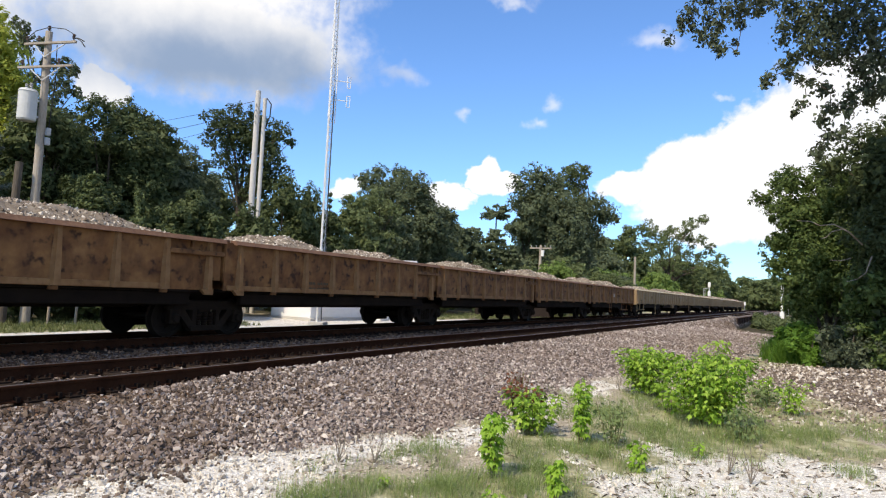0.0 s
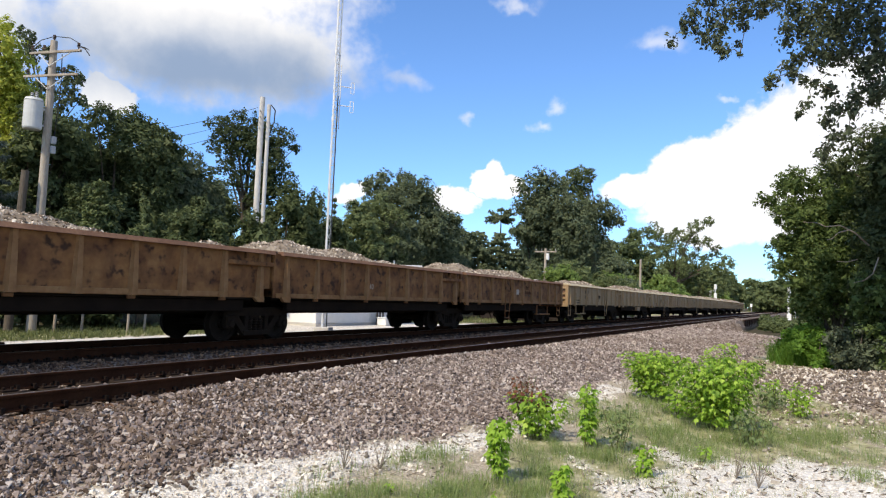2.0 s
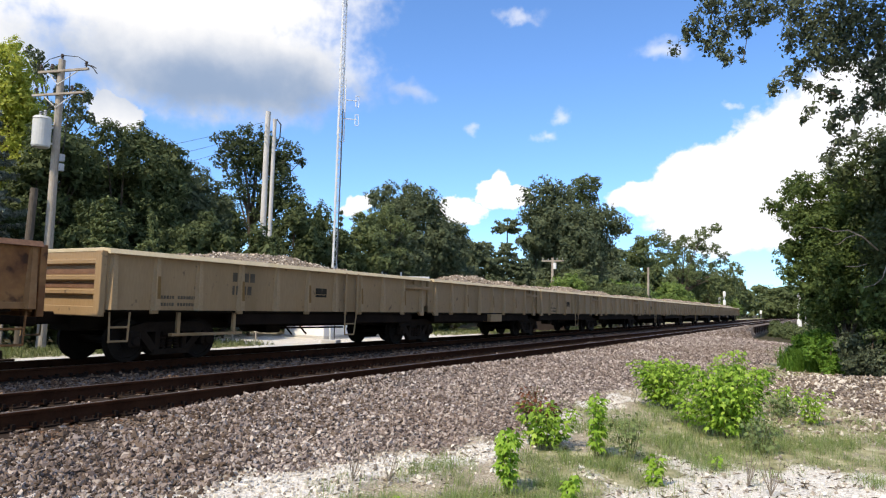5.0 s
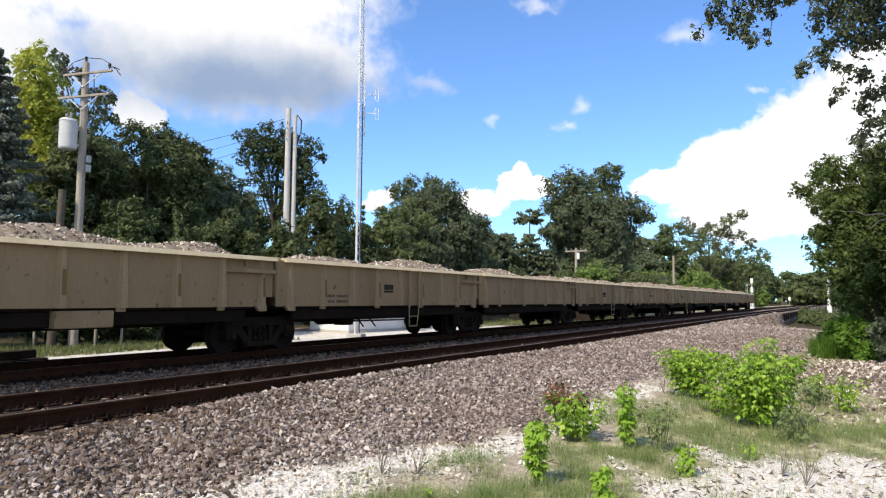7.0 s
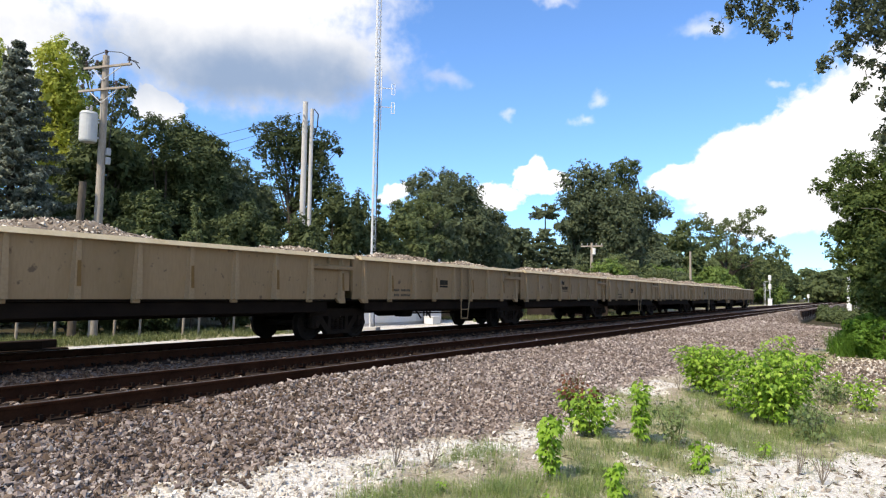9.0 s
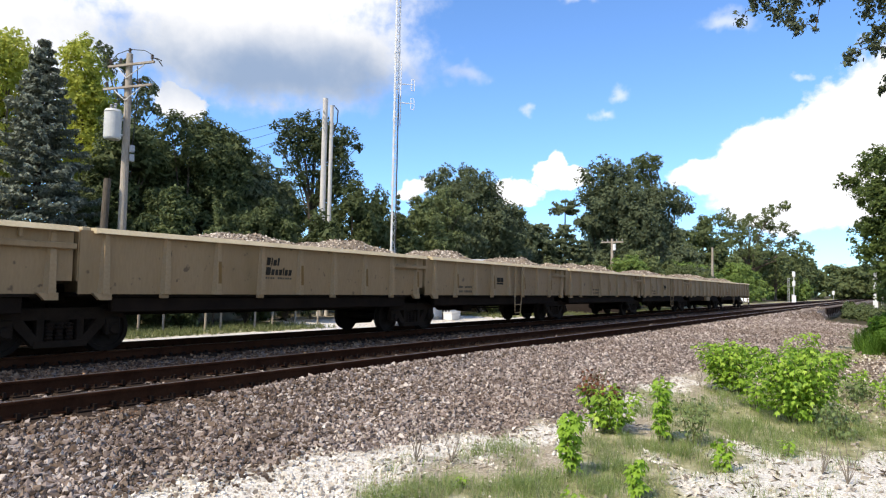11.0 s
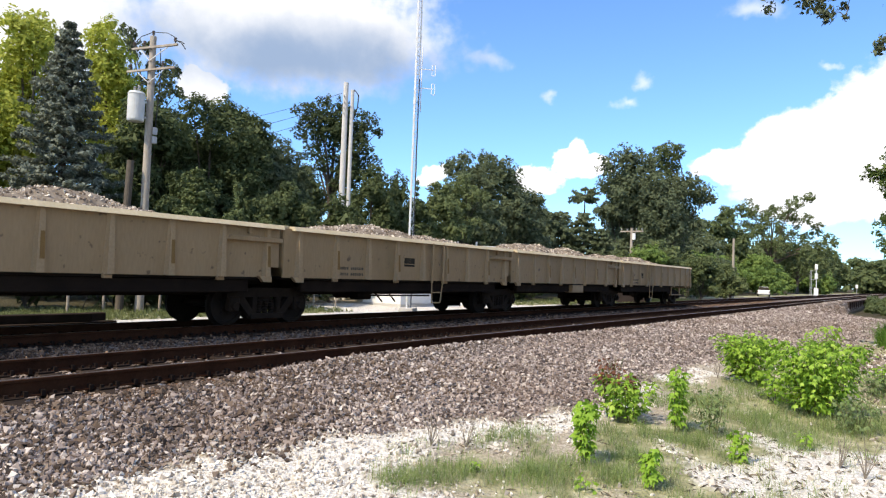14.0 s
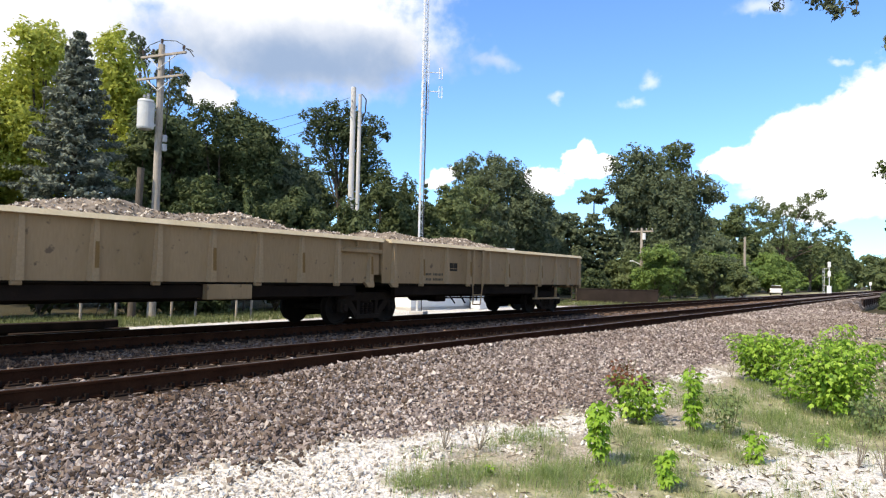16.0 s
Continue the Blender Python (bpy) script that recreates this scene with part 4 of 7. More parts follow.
    # side sill and underframe
    a, b = (0.7 if not front_end else 3.2), (y1 - 0.7 if not rear_end else y1 - 3.1)

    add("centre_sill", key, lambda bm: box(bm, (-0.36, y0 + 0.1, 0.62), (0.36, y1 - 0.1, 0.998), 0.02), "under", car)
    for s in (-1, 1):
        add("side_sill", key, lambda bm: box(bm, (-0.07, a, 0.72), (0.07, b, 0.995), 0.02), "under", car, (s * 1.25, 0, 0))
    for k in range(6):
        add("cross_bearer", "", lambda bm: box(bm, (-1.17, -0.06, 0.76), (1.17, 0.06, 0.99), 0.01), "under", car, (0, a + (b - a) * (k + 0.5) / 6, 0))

    if ladder:
        add("air_reservoir", "", lambda bm: tube(bm, (-0.7, 3.9, 0.66), (-0.7, 5.0, 0.66), 0.2, None, 12), "under", car, (0, shift, 0))
        add("brake_cylinder", "", lambda bm: box(bm, (0.45, 3.2, 0.5), (0.8, 3.7, 0.75), 0.03), "under", car, (0, shift, 0))
        add("brake_rod", "", lambda bm: tube(bm, (0.55, 3.7, 0.6), (0.55, 6.6, 0.58), 0.025, None, 6), "under", car, (0, shift, 0))
        for dy in (0.0, 0.55):
            add("brake_lever", "", lambda bm: tube(bm, (0.95, 3.6, 0.74), (0.95, 3.95, 0.45), 0.025, None, 6), "under", car, (0, shift + dy, 0))
    if ladder:
        yl = 5.36 + (shift if front_end else 0.0) - (1.35 if rear_end else 0.0)

        add("ladder_rail", "", lambda bm: box(bm, (0.08, -0.035, 0.98), (0.13, 0.035, 2.1), 0.008), paint, car, (1.458, yl, 0), "side ladder rail with hanging steps")
        add("ladder_rail", "", lambda bm: box(bm, (0.08, -0.035, 0.98), (0.13, 0.035, 2.1), 0.008), paint, car, (1.458, yl + 0.52, 0))
        for z in (1.5,) if paint == "brown" else ():
            add("rung", "", lambda bm: tube(bm, (0.11, 0, 0), (0.11, 0.52, 0), 0.012, None, 6), paint, car, (1.458, yl, z))

        def hanger(bm):
            tube(bm, (0.1, 0.0, 1.0), (0.1, 0.02, 0.42), 0.018, None, 6)
            tube(bm, (0.1, 0.52, 1.0), (0.1, 0.42, 0.42), 0.018, None, 6)
            tube(bm, (0.1, 0.02, 0.43), (0.1, 0.42, 0.43), 0.02, None, 6)
            tube(bm, (0.1, 0.0, 0.72), (0.1, 0.47, 0.72), 0.016, None, 6)
        add("hanging_step", "", hanger, paint, car, (1.458, yl, 0))

        def panel(bm):
            box(bm, (0, 0, 0), (0.006, 0.24, 0.155))
            box(bm, (0, 0.255, 0), (0.006, 0.44, 0.155))
            box(bm, (0, 0, -0.075), (0.006, 0.44, -0.018))
        if paint == "cream":
            add("stencil_panel", "", panel, "black", car, (1.461, yl - 1.14, 1.49), "black stencilled data panel with pale lines")
    elif paint == "cream" and nth in (1, 9):
        add("side_box", "", lambda bm: box(bm, (-0.35, -0.52, -0.15), (0.0, 0.53, 0.15), 0.015), paint, car, (1.48, 5.46, 0.85), "pale equipment box below the side")

    def marks(bm):
        rng = random.Random(3)
        for z in (0.20, 0.06):
            y = 0.0
            for k in range(13):
                w = rng.choice((0.035, 0.045, 0.05))
                if k != 5:
                    box(bm, (0, y, z), (0.005, y + w, z + 0.065))
                y += w + 0.022
    if (nth % 2 == 0 and paint == "cream") or nth == 3:
        mk = add("stencil_lettering", "", marks, "stencil", car, (1.461, ribs[2] + 0.16 if nth % 2 else ribs[1] + 0.16, 1.07))
        tagged(mk, kind="stuff")
    if (paint == "cream" and nth == 5) or (paint == "brown" and rear_end):
        my = 4.02 if paint == "cream" else 6.5

        def mark(bm):
            for z, h, y, widths in ((0.21, 0.17, 0.02, (0.10, 0.035, 0.09, 0.05)), (0.0, 0.17, 0.0, (0.13, 0.085, 0.08, 0.085, 0.035, 0.085, 0.085))):
                for k, w in enumerate(widths):
                    hh = h if k == 0 or w in (0.035, 0.05) else h * 0.74
                    prism(bm, [(y, z), (y + w, z), (y + w + hh * 0.12, z + hh), (y + hh * 0.12, z + hh)], 0.0, 0.005, "x")
                    y += w + 0.026
        tagged(add("painted_mark", "", mark, "black" if paint == "cream" else "brown_mark", car, (1.461, my, 1.47), "dark painted mark in two rows of slanted bars"), kind="stuff")

        def fine_print(bm):
            y = 0.0
            for w in (0.05, 0.04, 0.05, 0.04, 0.0, 0.05, 0.06, 0.04, 0.05, 0.05, 0.04):
                if w:
                    box(bm, (0, y, 0), (0.005, y + w, 0.04))
                y += max(w, 0.05) + 0.02
        tagged(add("fine_print", "", fine_print, "stencil", car, (1.461, my, 1.385)), kind="stuff")
    if front_end:
        def unit_mark(bm):
            for z, widths in ((0.29, (0.13, 0.12, 0.12, 0.14)), (0.0, (0.06, 0.12, 0.12, 0.12))):
                y = 0.0
                for w in widths:
                    box(bm, (0, y, z), (0.005, y + w, z + 0.2))
                    y += w + 0.05
        tagged(add("unit_mark", "", unit_mark, "stencil", car, (1.461, 3.05, 1.40), "two rows of dark stencilled bars"), kind="stuff")
    if paint == "brown" and rear_end:
        add("pale_patch", "", lambda bm: box(bm, (0, 0, 0), (0.005, 0.30, 0.22)), "chalk", car, (1.461, 5.45, 1.44), "pale painted patch with a worn panel")
    if paint == "brown" and nth == 1:
        cu = bpy.data.curves.new("chalk_number", "FONT")
        cu.body, cu.size, cu.extrude = "10", 0.21, 0.002
        cu.materials.append(M["chalk"])
        tx = new("chalk_number", cu)
        tx.parent = car
        tx.location, tx.rotation_euler = (1.463, 4.06, 1.38), (math.pi / 2, 0, math.pi / 2)
        tagged(tx, "pale chalked number")
    if rear_end or front_end:
        fy = y1 if rear_end else y0
        d = 1 if rear_end else -1

        def end_face(bm):
            for z in (1.30, 1.56, 1.86):
                prism(bm, [(0.0, z), (0.0, z + 0.12), (0.09, z + 0.09), (0.09, z + 0.03)], -1.3, 1.3, "x")
            for s in (-1, 1):
                box(bm, (s * 1.40 - 0.09, 0.0, 0.92), (s * 1.40 + 0.09, 0.12, 2.12), 0.01)
            box(bm, (-1.45, 0.0, 0.92), (1.45, 0.1, 1.1), 0.01)
        add("end_bracing", "", end_face, paint, car, (0, fy, 0), rz=0 if d > 0 else math.pi)
        if paint == "cream" and front_end:
            add("end_stripe", "", lambda bm: [box(bm, (-1.3, 0.0, z), (1.3, 0.012, z + 0.09)) for z in (1.44, 1.70)], "rim_brown", car, (0, fy, 0), "rust-brown bands across the end", rz=math.pi)

        def steps(bm):
            for y in (0.0, 0.42):
                tube(bm, (0, y, 1.0), (0, y * 0.9 + 0.02, 0.45), 0.02, None, 6)
            for z in (0.46, 0.72):
                tube(bm, (0, 0, z), (0, 0.4, z), 0.02, None, 6)
        for s in (-1, 1):
            add("step", "", steps, paint, car, (s * 1.42, fy - 0.55 if d > 0 else fy + 0.15, 0), "corner step of bent rod")
        add("coupler", "", lambda bm: (box(bm, (-0.12, -0.3, 0.74), (0.12, 0.52, 0.98), 0.03), box(bm, (-0.17, 0.42, 0.70), (0.17, 0.66, 1.0), 0.05)), "under", car, (0, fy, 0), rz=0 if d > 0 else math.pi)
        bogie(car, fy - d * 1.87)

        def platform(bm):
            for y in (-0.75, 0.75):
                box(bm, (1.30, y - 0.04, 0.56), (1.37, y + 0.04, 1.0), 0.008)
            box(bm, (1.30, -0.95, 0.52), (1.42, 0.95, 0.58), 0.008)
        add("side_step", "", platform, paint, car, (0, fy - d * 2.5, 0), "long step hung beside the truck")
    if not front_end:
        bogie(car, 0.0)
        add("articulation", "", lambda bm: box(bm, (-0.5, -0.35, 0.86), (0.5, 0.35, 1.2), 0.05), "under", car)
    return car


HEAPS = {  # along the car, height, half length of each heap of stone
    ("brown", 5): ((2, 0.36, 1.88), (6.5, 0.36, 2.0)), ("brown", 4): ((4, 0.30, 1.62), (6.9, 0.43, 2.1)), ("brown", 3): ((2.9, 0.43, 1.4), (7.2, 0.37, 1.2)),
    ("brown", 2): ((4.1, 0.41, 1.8), (9.1, 0.22, 0.9)), ("brown", 1): ((1.5, 0.43, 1.0), (3.9, 0.43, 1.5), (6.6, 0.14, 1.2)), ("brown", 0): ((1.5, 0.46, 0.9), (4.6, 0.37, 1.3), (7.0, 0.43, 1.2)),
    ("cream", 10): ((5.2, 0.38, 2.75),), ("cream", 9): ((5.2, 0.45, 1.6), (8.5, 0.38, 1.1)), ("cream", 8): ((2.7, 0.30, 1.38), (7.3, 0.44, 1.9)),
    ("cream", 7): ((3.2, 0.40, 1.5), (9.0, 0.30, 0.9)), ("cream", 6): ((3.4, 0.32, 1.9), (7.5, 0.28, 1.5)), ("cream", 5): ((4.3, 0.34, 1.3), (7.9, 0.41, 1.4)),
    ("cream", 4): ((2.5, 0.42, 1.2), (7.7, 0.43, 1.2)), ("cream", 3): ((0.9, 0.30, 0.7), (3.2, 0.36, 1.1), (5.9, 0.42, 1.4)), ("cream", 2): ((3.9, 0.41, 1.9), (7.0, 0.22, 1.3)),
    ("cream", 1): ((3.3, 0.43, 1.38), (6.4, 0.42, 1.5), (9.2, 0.20, 1.0)), ("cream", 0): ((1.2, 0.31, 1.25), (4.8, 0.38, 2.25))}


def load_mesh(seed, length, heaps):
    """Heaped stone: a lumpy bed with loose stones on it."""
    rng = np.random.default_rng(seed)

    def h(x, y):
        z = np.full_like(x, 2.07) + 0.05 * wobble(x, y, 2.5, seed)
        for c, a, r in heaps:
            z = z + a * np.exp(-((y - c) / r) ** 2 * 0.9 - (x / 1.15) ** 4)
        z = 1.95 + (z - 1.95) * smooth(0.1, 1.0, y) * smooth(length - 0.1, length - 1.0, y)
        return np.minimum(z, 2.12 + (1.36 - np.abs(x)) * 0.95)
    nx, ny = 24, 110
    xs, ys = np.linspace(-1.36, 1.36, nx), np.linspace(0.25, length - 0.2, ny)
    X, Y = np.meshgrid(xs, ys)
    v = np.stack([X, Y, h(X, Y) + rng.uniform(-0.03, 0.03, X.shape)], -1).reshape(-1, 3)
    v[:, 1] += rng.uniform(-0.03, 0.03, len(v))
    i = (np.arange(ny - 1)[:, None] * nx + np.arange(nx - 1)[None]).ravel()
    f = np.concatenate([np.stack([i, i + 1, i + nx + 1], -1), np.stack([i, i + nx + 1, i + nx], -1)])
    n = 2000
    px, py = 1.33 - 2.0 * rng.uniform(0, 1, n) ** 1.5, rng.uniform(0.3, length - 0.25, n)
    pts = np.stack([px, py, h(px, py) + 0.012], -1)
    st = stones("s", pts, 0.034 + 0.045 * rng.uniform(0, 1, n) ** 2, M["load"], seed + 1)
    sv = np.empty(len(st.vertices) * 3, np.float32)
    st.vertices.foreach_get("co", sv)
    sf = np.empty(len(st.loops), np.int32)
    st.loops.foreach_get("vertex_index", sf)
    bpy.data.meshes.remove(st)
    return mesh_np("gravel_load", np.concatenate([v, sv.reshape(-1, 3)]), np.concatenate([f, sf.reshape(-1, 3) + len(v)]), [M["load_bed"], M["load"]], np.concatenate([np.zeros(len(f), int), np.ones(len(sf) // 3, int)]))


MOVERS = []


def train():
    sec, endl = 9.96, 11.62
    rows = []
    rear1 = 52.31
    rows.append(("brown", endl, 0, rear1 - endl, False, True))
    for k in range(1, 6):
        rows.append(("brown", sec, k, rear1 - endl - sec * k, False, False))
    rear2 = 166.4
    rows.append(("cream", endl, 0, rear2 - endl, False, True))
    for k in range(1, 10):
        rows.append(("cream", sec, k, rear2 - endl - sec * k, False, False))
    rows.append(("cream", endl, 10, rear2 - 2 * endl - 9 * sec, True, False))
    for paint, ln, k, y, fe, re in rows:
        words = ("weathered tan gondola car streaked with rust" if paint == "brown" else "cream-painted gondola car with ribbed sides") + \
            (", last of its unit" if re else ", first of its unit" if fe else " and a side ladder" if k % 2 == 0 else ", joined to its neighbours")
        c = gondola(paint, ln, k, fe, re, words)
        stone = load_mesh(40 + k * 5 + int(ln) + len(paint), ln, HEAPS[paint, k])
        l = tagged(new("gravel_load", stone), "heaped crushed stone filling the gondola above its rim", "gravel load", "loads of the gravel train")
        MOVERS.append((c, y))
        MOVERS.append((l, y))


train()


def travelled(t):
    return 9.31 * t - 0.0268 * t * t


def motions():
    for ob, y in MOVERS:
        walk(ob, [(k, pose(TRACK_FAR, y - travelled(k), 0)) for k in range(17)])
    steps = [k / 15 for k in range(241)]
    for w, dy in WHEELS:
        walk(w, [(t, pose(0, dy, 0.42, math.degrees(travelled(t) / 0.42))) for t in steps])


# ---- trees and plants ----
def leaf_quads(rng, pts, out, size, long=1.6, droop=0.25, up=0.5, corners=4, loose=0.62):
    """Small pointed leaves at pts, facing roughly along out."""
    n = len(pts)
    nrm = out + rng.normal(size=(n, 3)) * loose + np.array([0, 0, up])
    nrm /= np.linalg.norm(nrm, axis=1)[:, None] + 1e-9
    t = np.cross(nrm, rng.normal(size=(n, 3)))
    t /= np.linalg.norm(t, axis=1)[:, None] + 1e-9
    b = np.cross(nrm, t)
    s = (size * rng.uniform(0.6, 1.35, n))[:, None]
    L, W = s * long * 0.5, s * 0.5
    down = np.array([0, 0, -1.0]) * s * droop
    if corners == 3:
        return np.stack([pts - t * L, pts + t * L * 0.7 + b * W + down * 0.5, pts + t * L - b * W + down], 1)
    return np.stack([pts - t * L, pts + b * W + nrm * s * 0.12, pts + t * L + down, pts - b * W + nrm * s * 0.12], 1)


def quads_mesh(name, v, mat, idx=None):
    n, k = v.shape[:2]
    return mesh_np(name, v.reshape(-1, 3), np.arange(k * n).reshape(n, k), mat, idx)


def crown_leaves(rng, blobs, n, size, clumps=30, fill=0.10, long=1.5, droop=0.25, gaps=0.0, tuft=(0.16, 0.36), corners=3):
    """blobs: rows x y z rx ry rz. Leaves sit in rounded tufts on the blobs' skins, with a few inside; gaps: the share of tufts that is missing."""
    blobs = np.asarray(blobs, float)
    m = len(blobs)
    d = rng.normal(size=(m, clumps, 3)) + np.array([0, 0, 0.2])
    d /= np.linalg.norm(d, axis=2)[:, :, None]
    c = blobs[:, None, :3] + d * blobs[:, None, 3:] * rng.uniform(0.55, 0.95, (m, clumps, 1))
    cr = blobs[:, None, 3:] * rng.uniform(*tuft, (m, clumps, 1))
    keep = rng.uniform(0, 1, (m, clumps)) >= gaps
    c, cr, d = c[keep], cr[keep], d[keep]
    w = cr[:, 0] * cr[:, 2]
    pick = rng.choice(len(c), n, p=w / w.sum())
    e = rng.normal(size=(n, 3)) + d[pick] * 0.55 + np.array([0, 0, 0.25])
    e /= np.linalg.norm(e, axis=1)[:, None]
    pts = c[pick] + e * cr[pick] * (0.25 + 0.85 * rng.uniform(0, 1, n) ** 0.8)[:, None]
    out = e + 0.5 * d[pick]
    k = int(n * fill)
    if k:
        b = rng.integers(0, m, k)
        q = rng.normal(size=(k, 3))
        q /= np.linalg.norm(q, axis=1)[:, None]
        pts[:k] = blobs[b, :3] + q * blobs[b, 3:] * rng.uniform(0.2, 0.75, k)[:, None]
        out[:k] = q
    out /= np.linalg.norm(out, axis=1)[:, None] + 1e-9
    return leaf_quads(rng, pts, out, size, long, droop, corners=corners)


def limb_chain(bm, pts, r0, r1, n=7):
    """A tapered round limb through pts, closed at both ends."""
    pts = [Vector(p) for p in pts]
    k = len(pts) - 1
    rings = []
    for i, p in enumerate(pts):
        d = (pts[min(i + 1, k)] - pts[max(i - 1, 0)]).normalized()
        u = d.cross(Vector((0.31, 0.94, 0.13))).normalized()
        w = d.cross(u)
        r = r0 + (r1 - r0) * i / k
        rings.append([bm.verts.new(p + u * r * math.cos(2 * math.pi * q / n) + w * r * math.sin(2 * math.pi * q / n)) for q in range(n)])
    for a, b in zip(rings, rings[1:]):
        for q in range(n):
            bm.faces.new((a[q], a[(q + 1) % n], b[(q + 1) % n], b[q]))
    bm.faces.new(rings[0][::-1])
    bm.faces.new(rings[-1])


def tree(x, y, top, r, label, mat="leaf", seed=1, low=0.3, n=11000, size=0.2, lobes=15, squash=1.0, flat=1.0, name="tree", group="", bulge=0.0, inner=1, stout=1.0, gaps=0.0, deep=0.8):
    """A broad-leaved tree: tapered trunk, forking limbs and a ragged crown. low: crown's foot as a share of the height.
    lobes: how many, or rows of (offset to the side as seen from the track, height over the rail head, radius)."""
    rng = np.random.default_rng(seed)
    n, size = int(n * 1.25), size * 0.90
    z0 = float(gz(x, y)) - 0.05
    H = top - z0
    th = tagged(empty(name, pose(x, y, z0)), label, "tree" if name != "shrub" else "shrub", group)
    blobs = []
    if isinstance(lobes, tuple):
        dist = math.hypot(x, y)
        fx, fy = x / dist, y / dist
        half = max(abs(u) for u, _, _ in lobes)
        for u, h, br in lobes:
            back = rng.uniform(-0.5, 0.5) * deep * math.sqrt(max(0.1, half * half - u * u))
            br *= 1.12
            blobs.append((u * fy + back * fx, -u * fx + back * fy, h - z0, br, br, br * 0.92))
        limbs = list(blobs)
        # fuller towards the middle
        cen = np.mean(np.array(blobs)[:, :3], axis=0)
        for b in limbs if not gaps else ():
            p = np.array(b[:3]) + (cen - np.array(b[:3])) * rng.uniform(0.15, 0.5)
            blobs.append((*p, b[3] * 1.1, b[3] * 1.1, b[5] * 1.1))
        low = max(0.03, min(b[2] - b[5] for b in blobs) / H)
    else:
        zc, hz = H * (1 + low) / 2, H * (1 - low) / 2
        for i in range(lobes):
            u = rng.uniform(-0.85, 0.8)
            a = 2.399 * i + rng.uniform(-0.5, 0.5)
            w = math.sqrt(max(0.05, 1 - u * u)) * (1 + bulge * u)
            q = rng.uniform(0.5, 0.74)
            br = r * rng.uniform(0.30, 0.46)
            blobs.append((math.cos(a) * r * w * q, math.sin(a) * r * w * q * flat, zc + u * hz * 0.80, br, br, br * 0.8 * squash))
        limbs = list(blobs)
        blobs.append((0, 0, zc, r * 0.55, r * 0.55 * flat, hz * 0.66))
        blobs.append((r * rng.uniform(-0.15, 0.15), 0, H - hz * 0.30, r * 0.36, r * 0.36, hz * 0.30))
    bm = B()
    tr = max(0.06, H * 0.016) * stout
    lean = rng.uniform(-0.25, 0.25, 2)
    limb_chain(bm, [(0, 0, 0), (lean[0] * 0.3, lean[1] * 0.3, H * low * 0.6), (lean[0], lean[1], H * (low + 0.15)), (lean[0] * 0.5, lean[1], H * 0.8)], tr * 1.25, tr * 0.25, 8)
    part("trunk", bm, M["bark"], th, "grey-brown tapered trunk")
    for bx, by, bz, br, _, bh in limbs:
        bm = B()
        h0 = H * (low * 0.8 + 0.3 * rng.uniform(0, 1) * (bz / H))
        h0 = min(h0, bz - 0.1)
        mid = (bx * 0.45, by * 0.45, h0 + (bz - h0) * 0.62)
        limb_chain(bm, [(lean[0] * 0.6, lean[1] * 0.6, h0), mid, (bx, by, bz + bh * 0.3)], tr * 0.45, tr * 0.1, 5)
        part("limb", bm, M["bark"], th)
    v = crown_leaves(rng, blobs, n, size, gaps=gaps)
    if inner:
        shrunk = np.array(blobs)
        shrunk[:, 3:] *= 0.80
        v = np.concatenate([v, crown_leaves(rng, shrunk, n // 6, size * 2.0, clumps=16, fill=0.3)])
    tagged(part("crown", quads_mesh("crown", v, M[mat]), None, th), kind="stuff")
    return th


def conifer(x, y, top, r, label, seed, mat="needle", tiers=26, n=9000, low=0.06, size=0.16, name="tree", columnar=1.05, split=False):
    rng = np.random.default_rng(seed)
    z0 = float(gz(x, y)) - 0.05
    H = top - z0
    th = tagged(empty(name, pose(x, y, z0)), label, "conifer tree")
    bm = B()
    limb_chain(bm, [(0, 0, 0), (0, 0, H * 0.5), (0, 0, H * 0.95)], H * 0.02, 0.012, 8)
    part("trunk", bm, M["bark"], th)
    bm = B()
    V = []
    per = 11
    total = tiers * per
    for i in range(tiers):
        f = i / tiers
        z = H * (low + (0.97 - low) * f ** 0.95)
        rad = r * (1 - f) ** columnar * (1.0 + 0.16 * math.sin(i * 2.1)) + 0.06
        for k in range(per):
            a = 2 * math.pi * (k + rng.uniform(-0.4, 0.4)) / per + i * 0.7
            L = rad * rng.uniform(0.72, 1.12)
            d = np.array([math.cos(a), math.sin(a), 0.0])
            tip = d * L + np.array([0, 0, z + L * 0.02 + 0.16 * L * rng.uniform(-1, 1)])
            base = np.array([0, 0, z])
            if k % 2 == 0:
                one = B() if split else bm
                tube(one, base, tip, 0.03 * (1 - f) + 0.008, 0.004, 4, False)
                if split:
                    part("branch", one, M["bark"], th)
            m = max(6, int(n / total * (1.6 * (1 - f) + 0.35)))
            u = rng.uniform(0.12, 1.0, m) ** 0.7
            side = np.array([-d[1], d[0], 0.0])
            wv = rng.normal(size=m) * 0.16 * L * (1.1 - u) + rng.normal(size=m) * 0.05
            p = base + (tip - base) * u[:, None] + side * wv[:, None] + np.array([0, 0, 1.0]) * (rng.normal(size=m) * 0.05 - 0.05)[:, None] + np.array([0, 0, 0.10 * L]) * ((u - 0.5) ** 2)[:, None]
            V.append(leaf_quads(rng, p, np.tile(d * 0.6 + [0, 0, 0.4], (m, 1)), size, 2.2, 0.15))
    if not split:
        tagged(part("branches", bm, M["bark"], th), kind="stuff")
    tagged(part("needles", quads_mesh("needles", np.concatenate(V), M[mat]), None, th), kind="stuff")
    return th


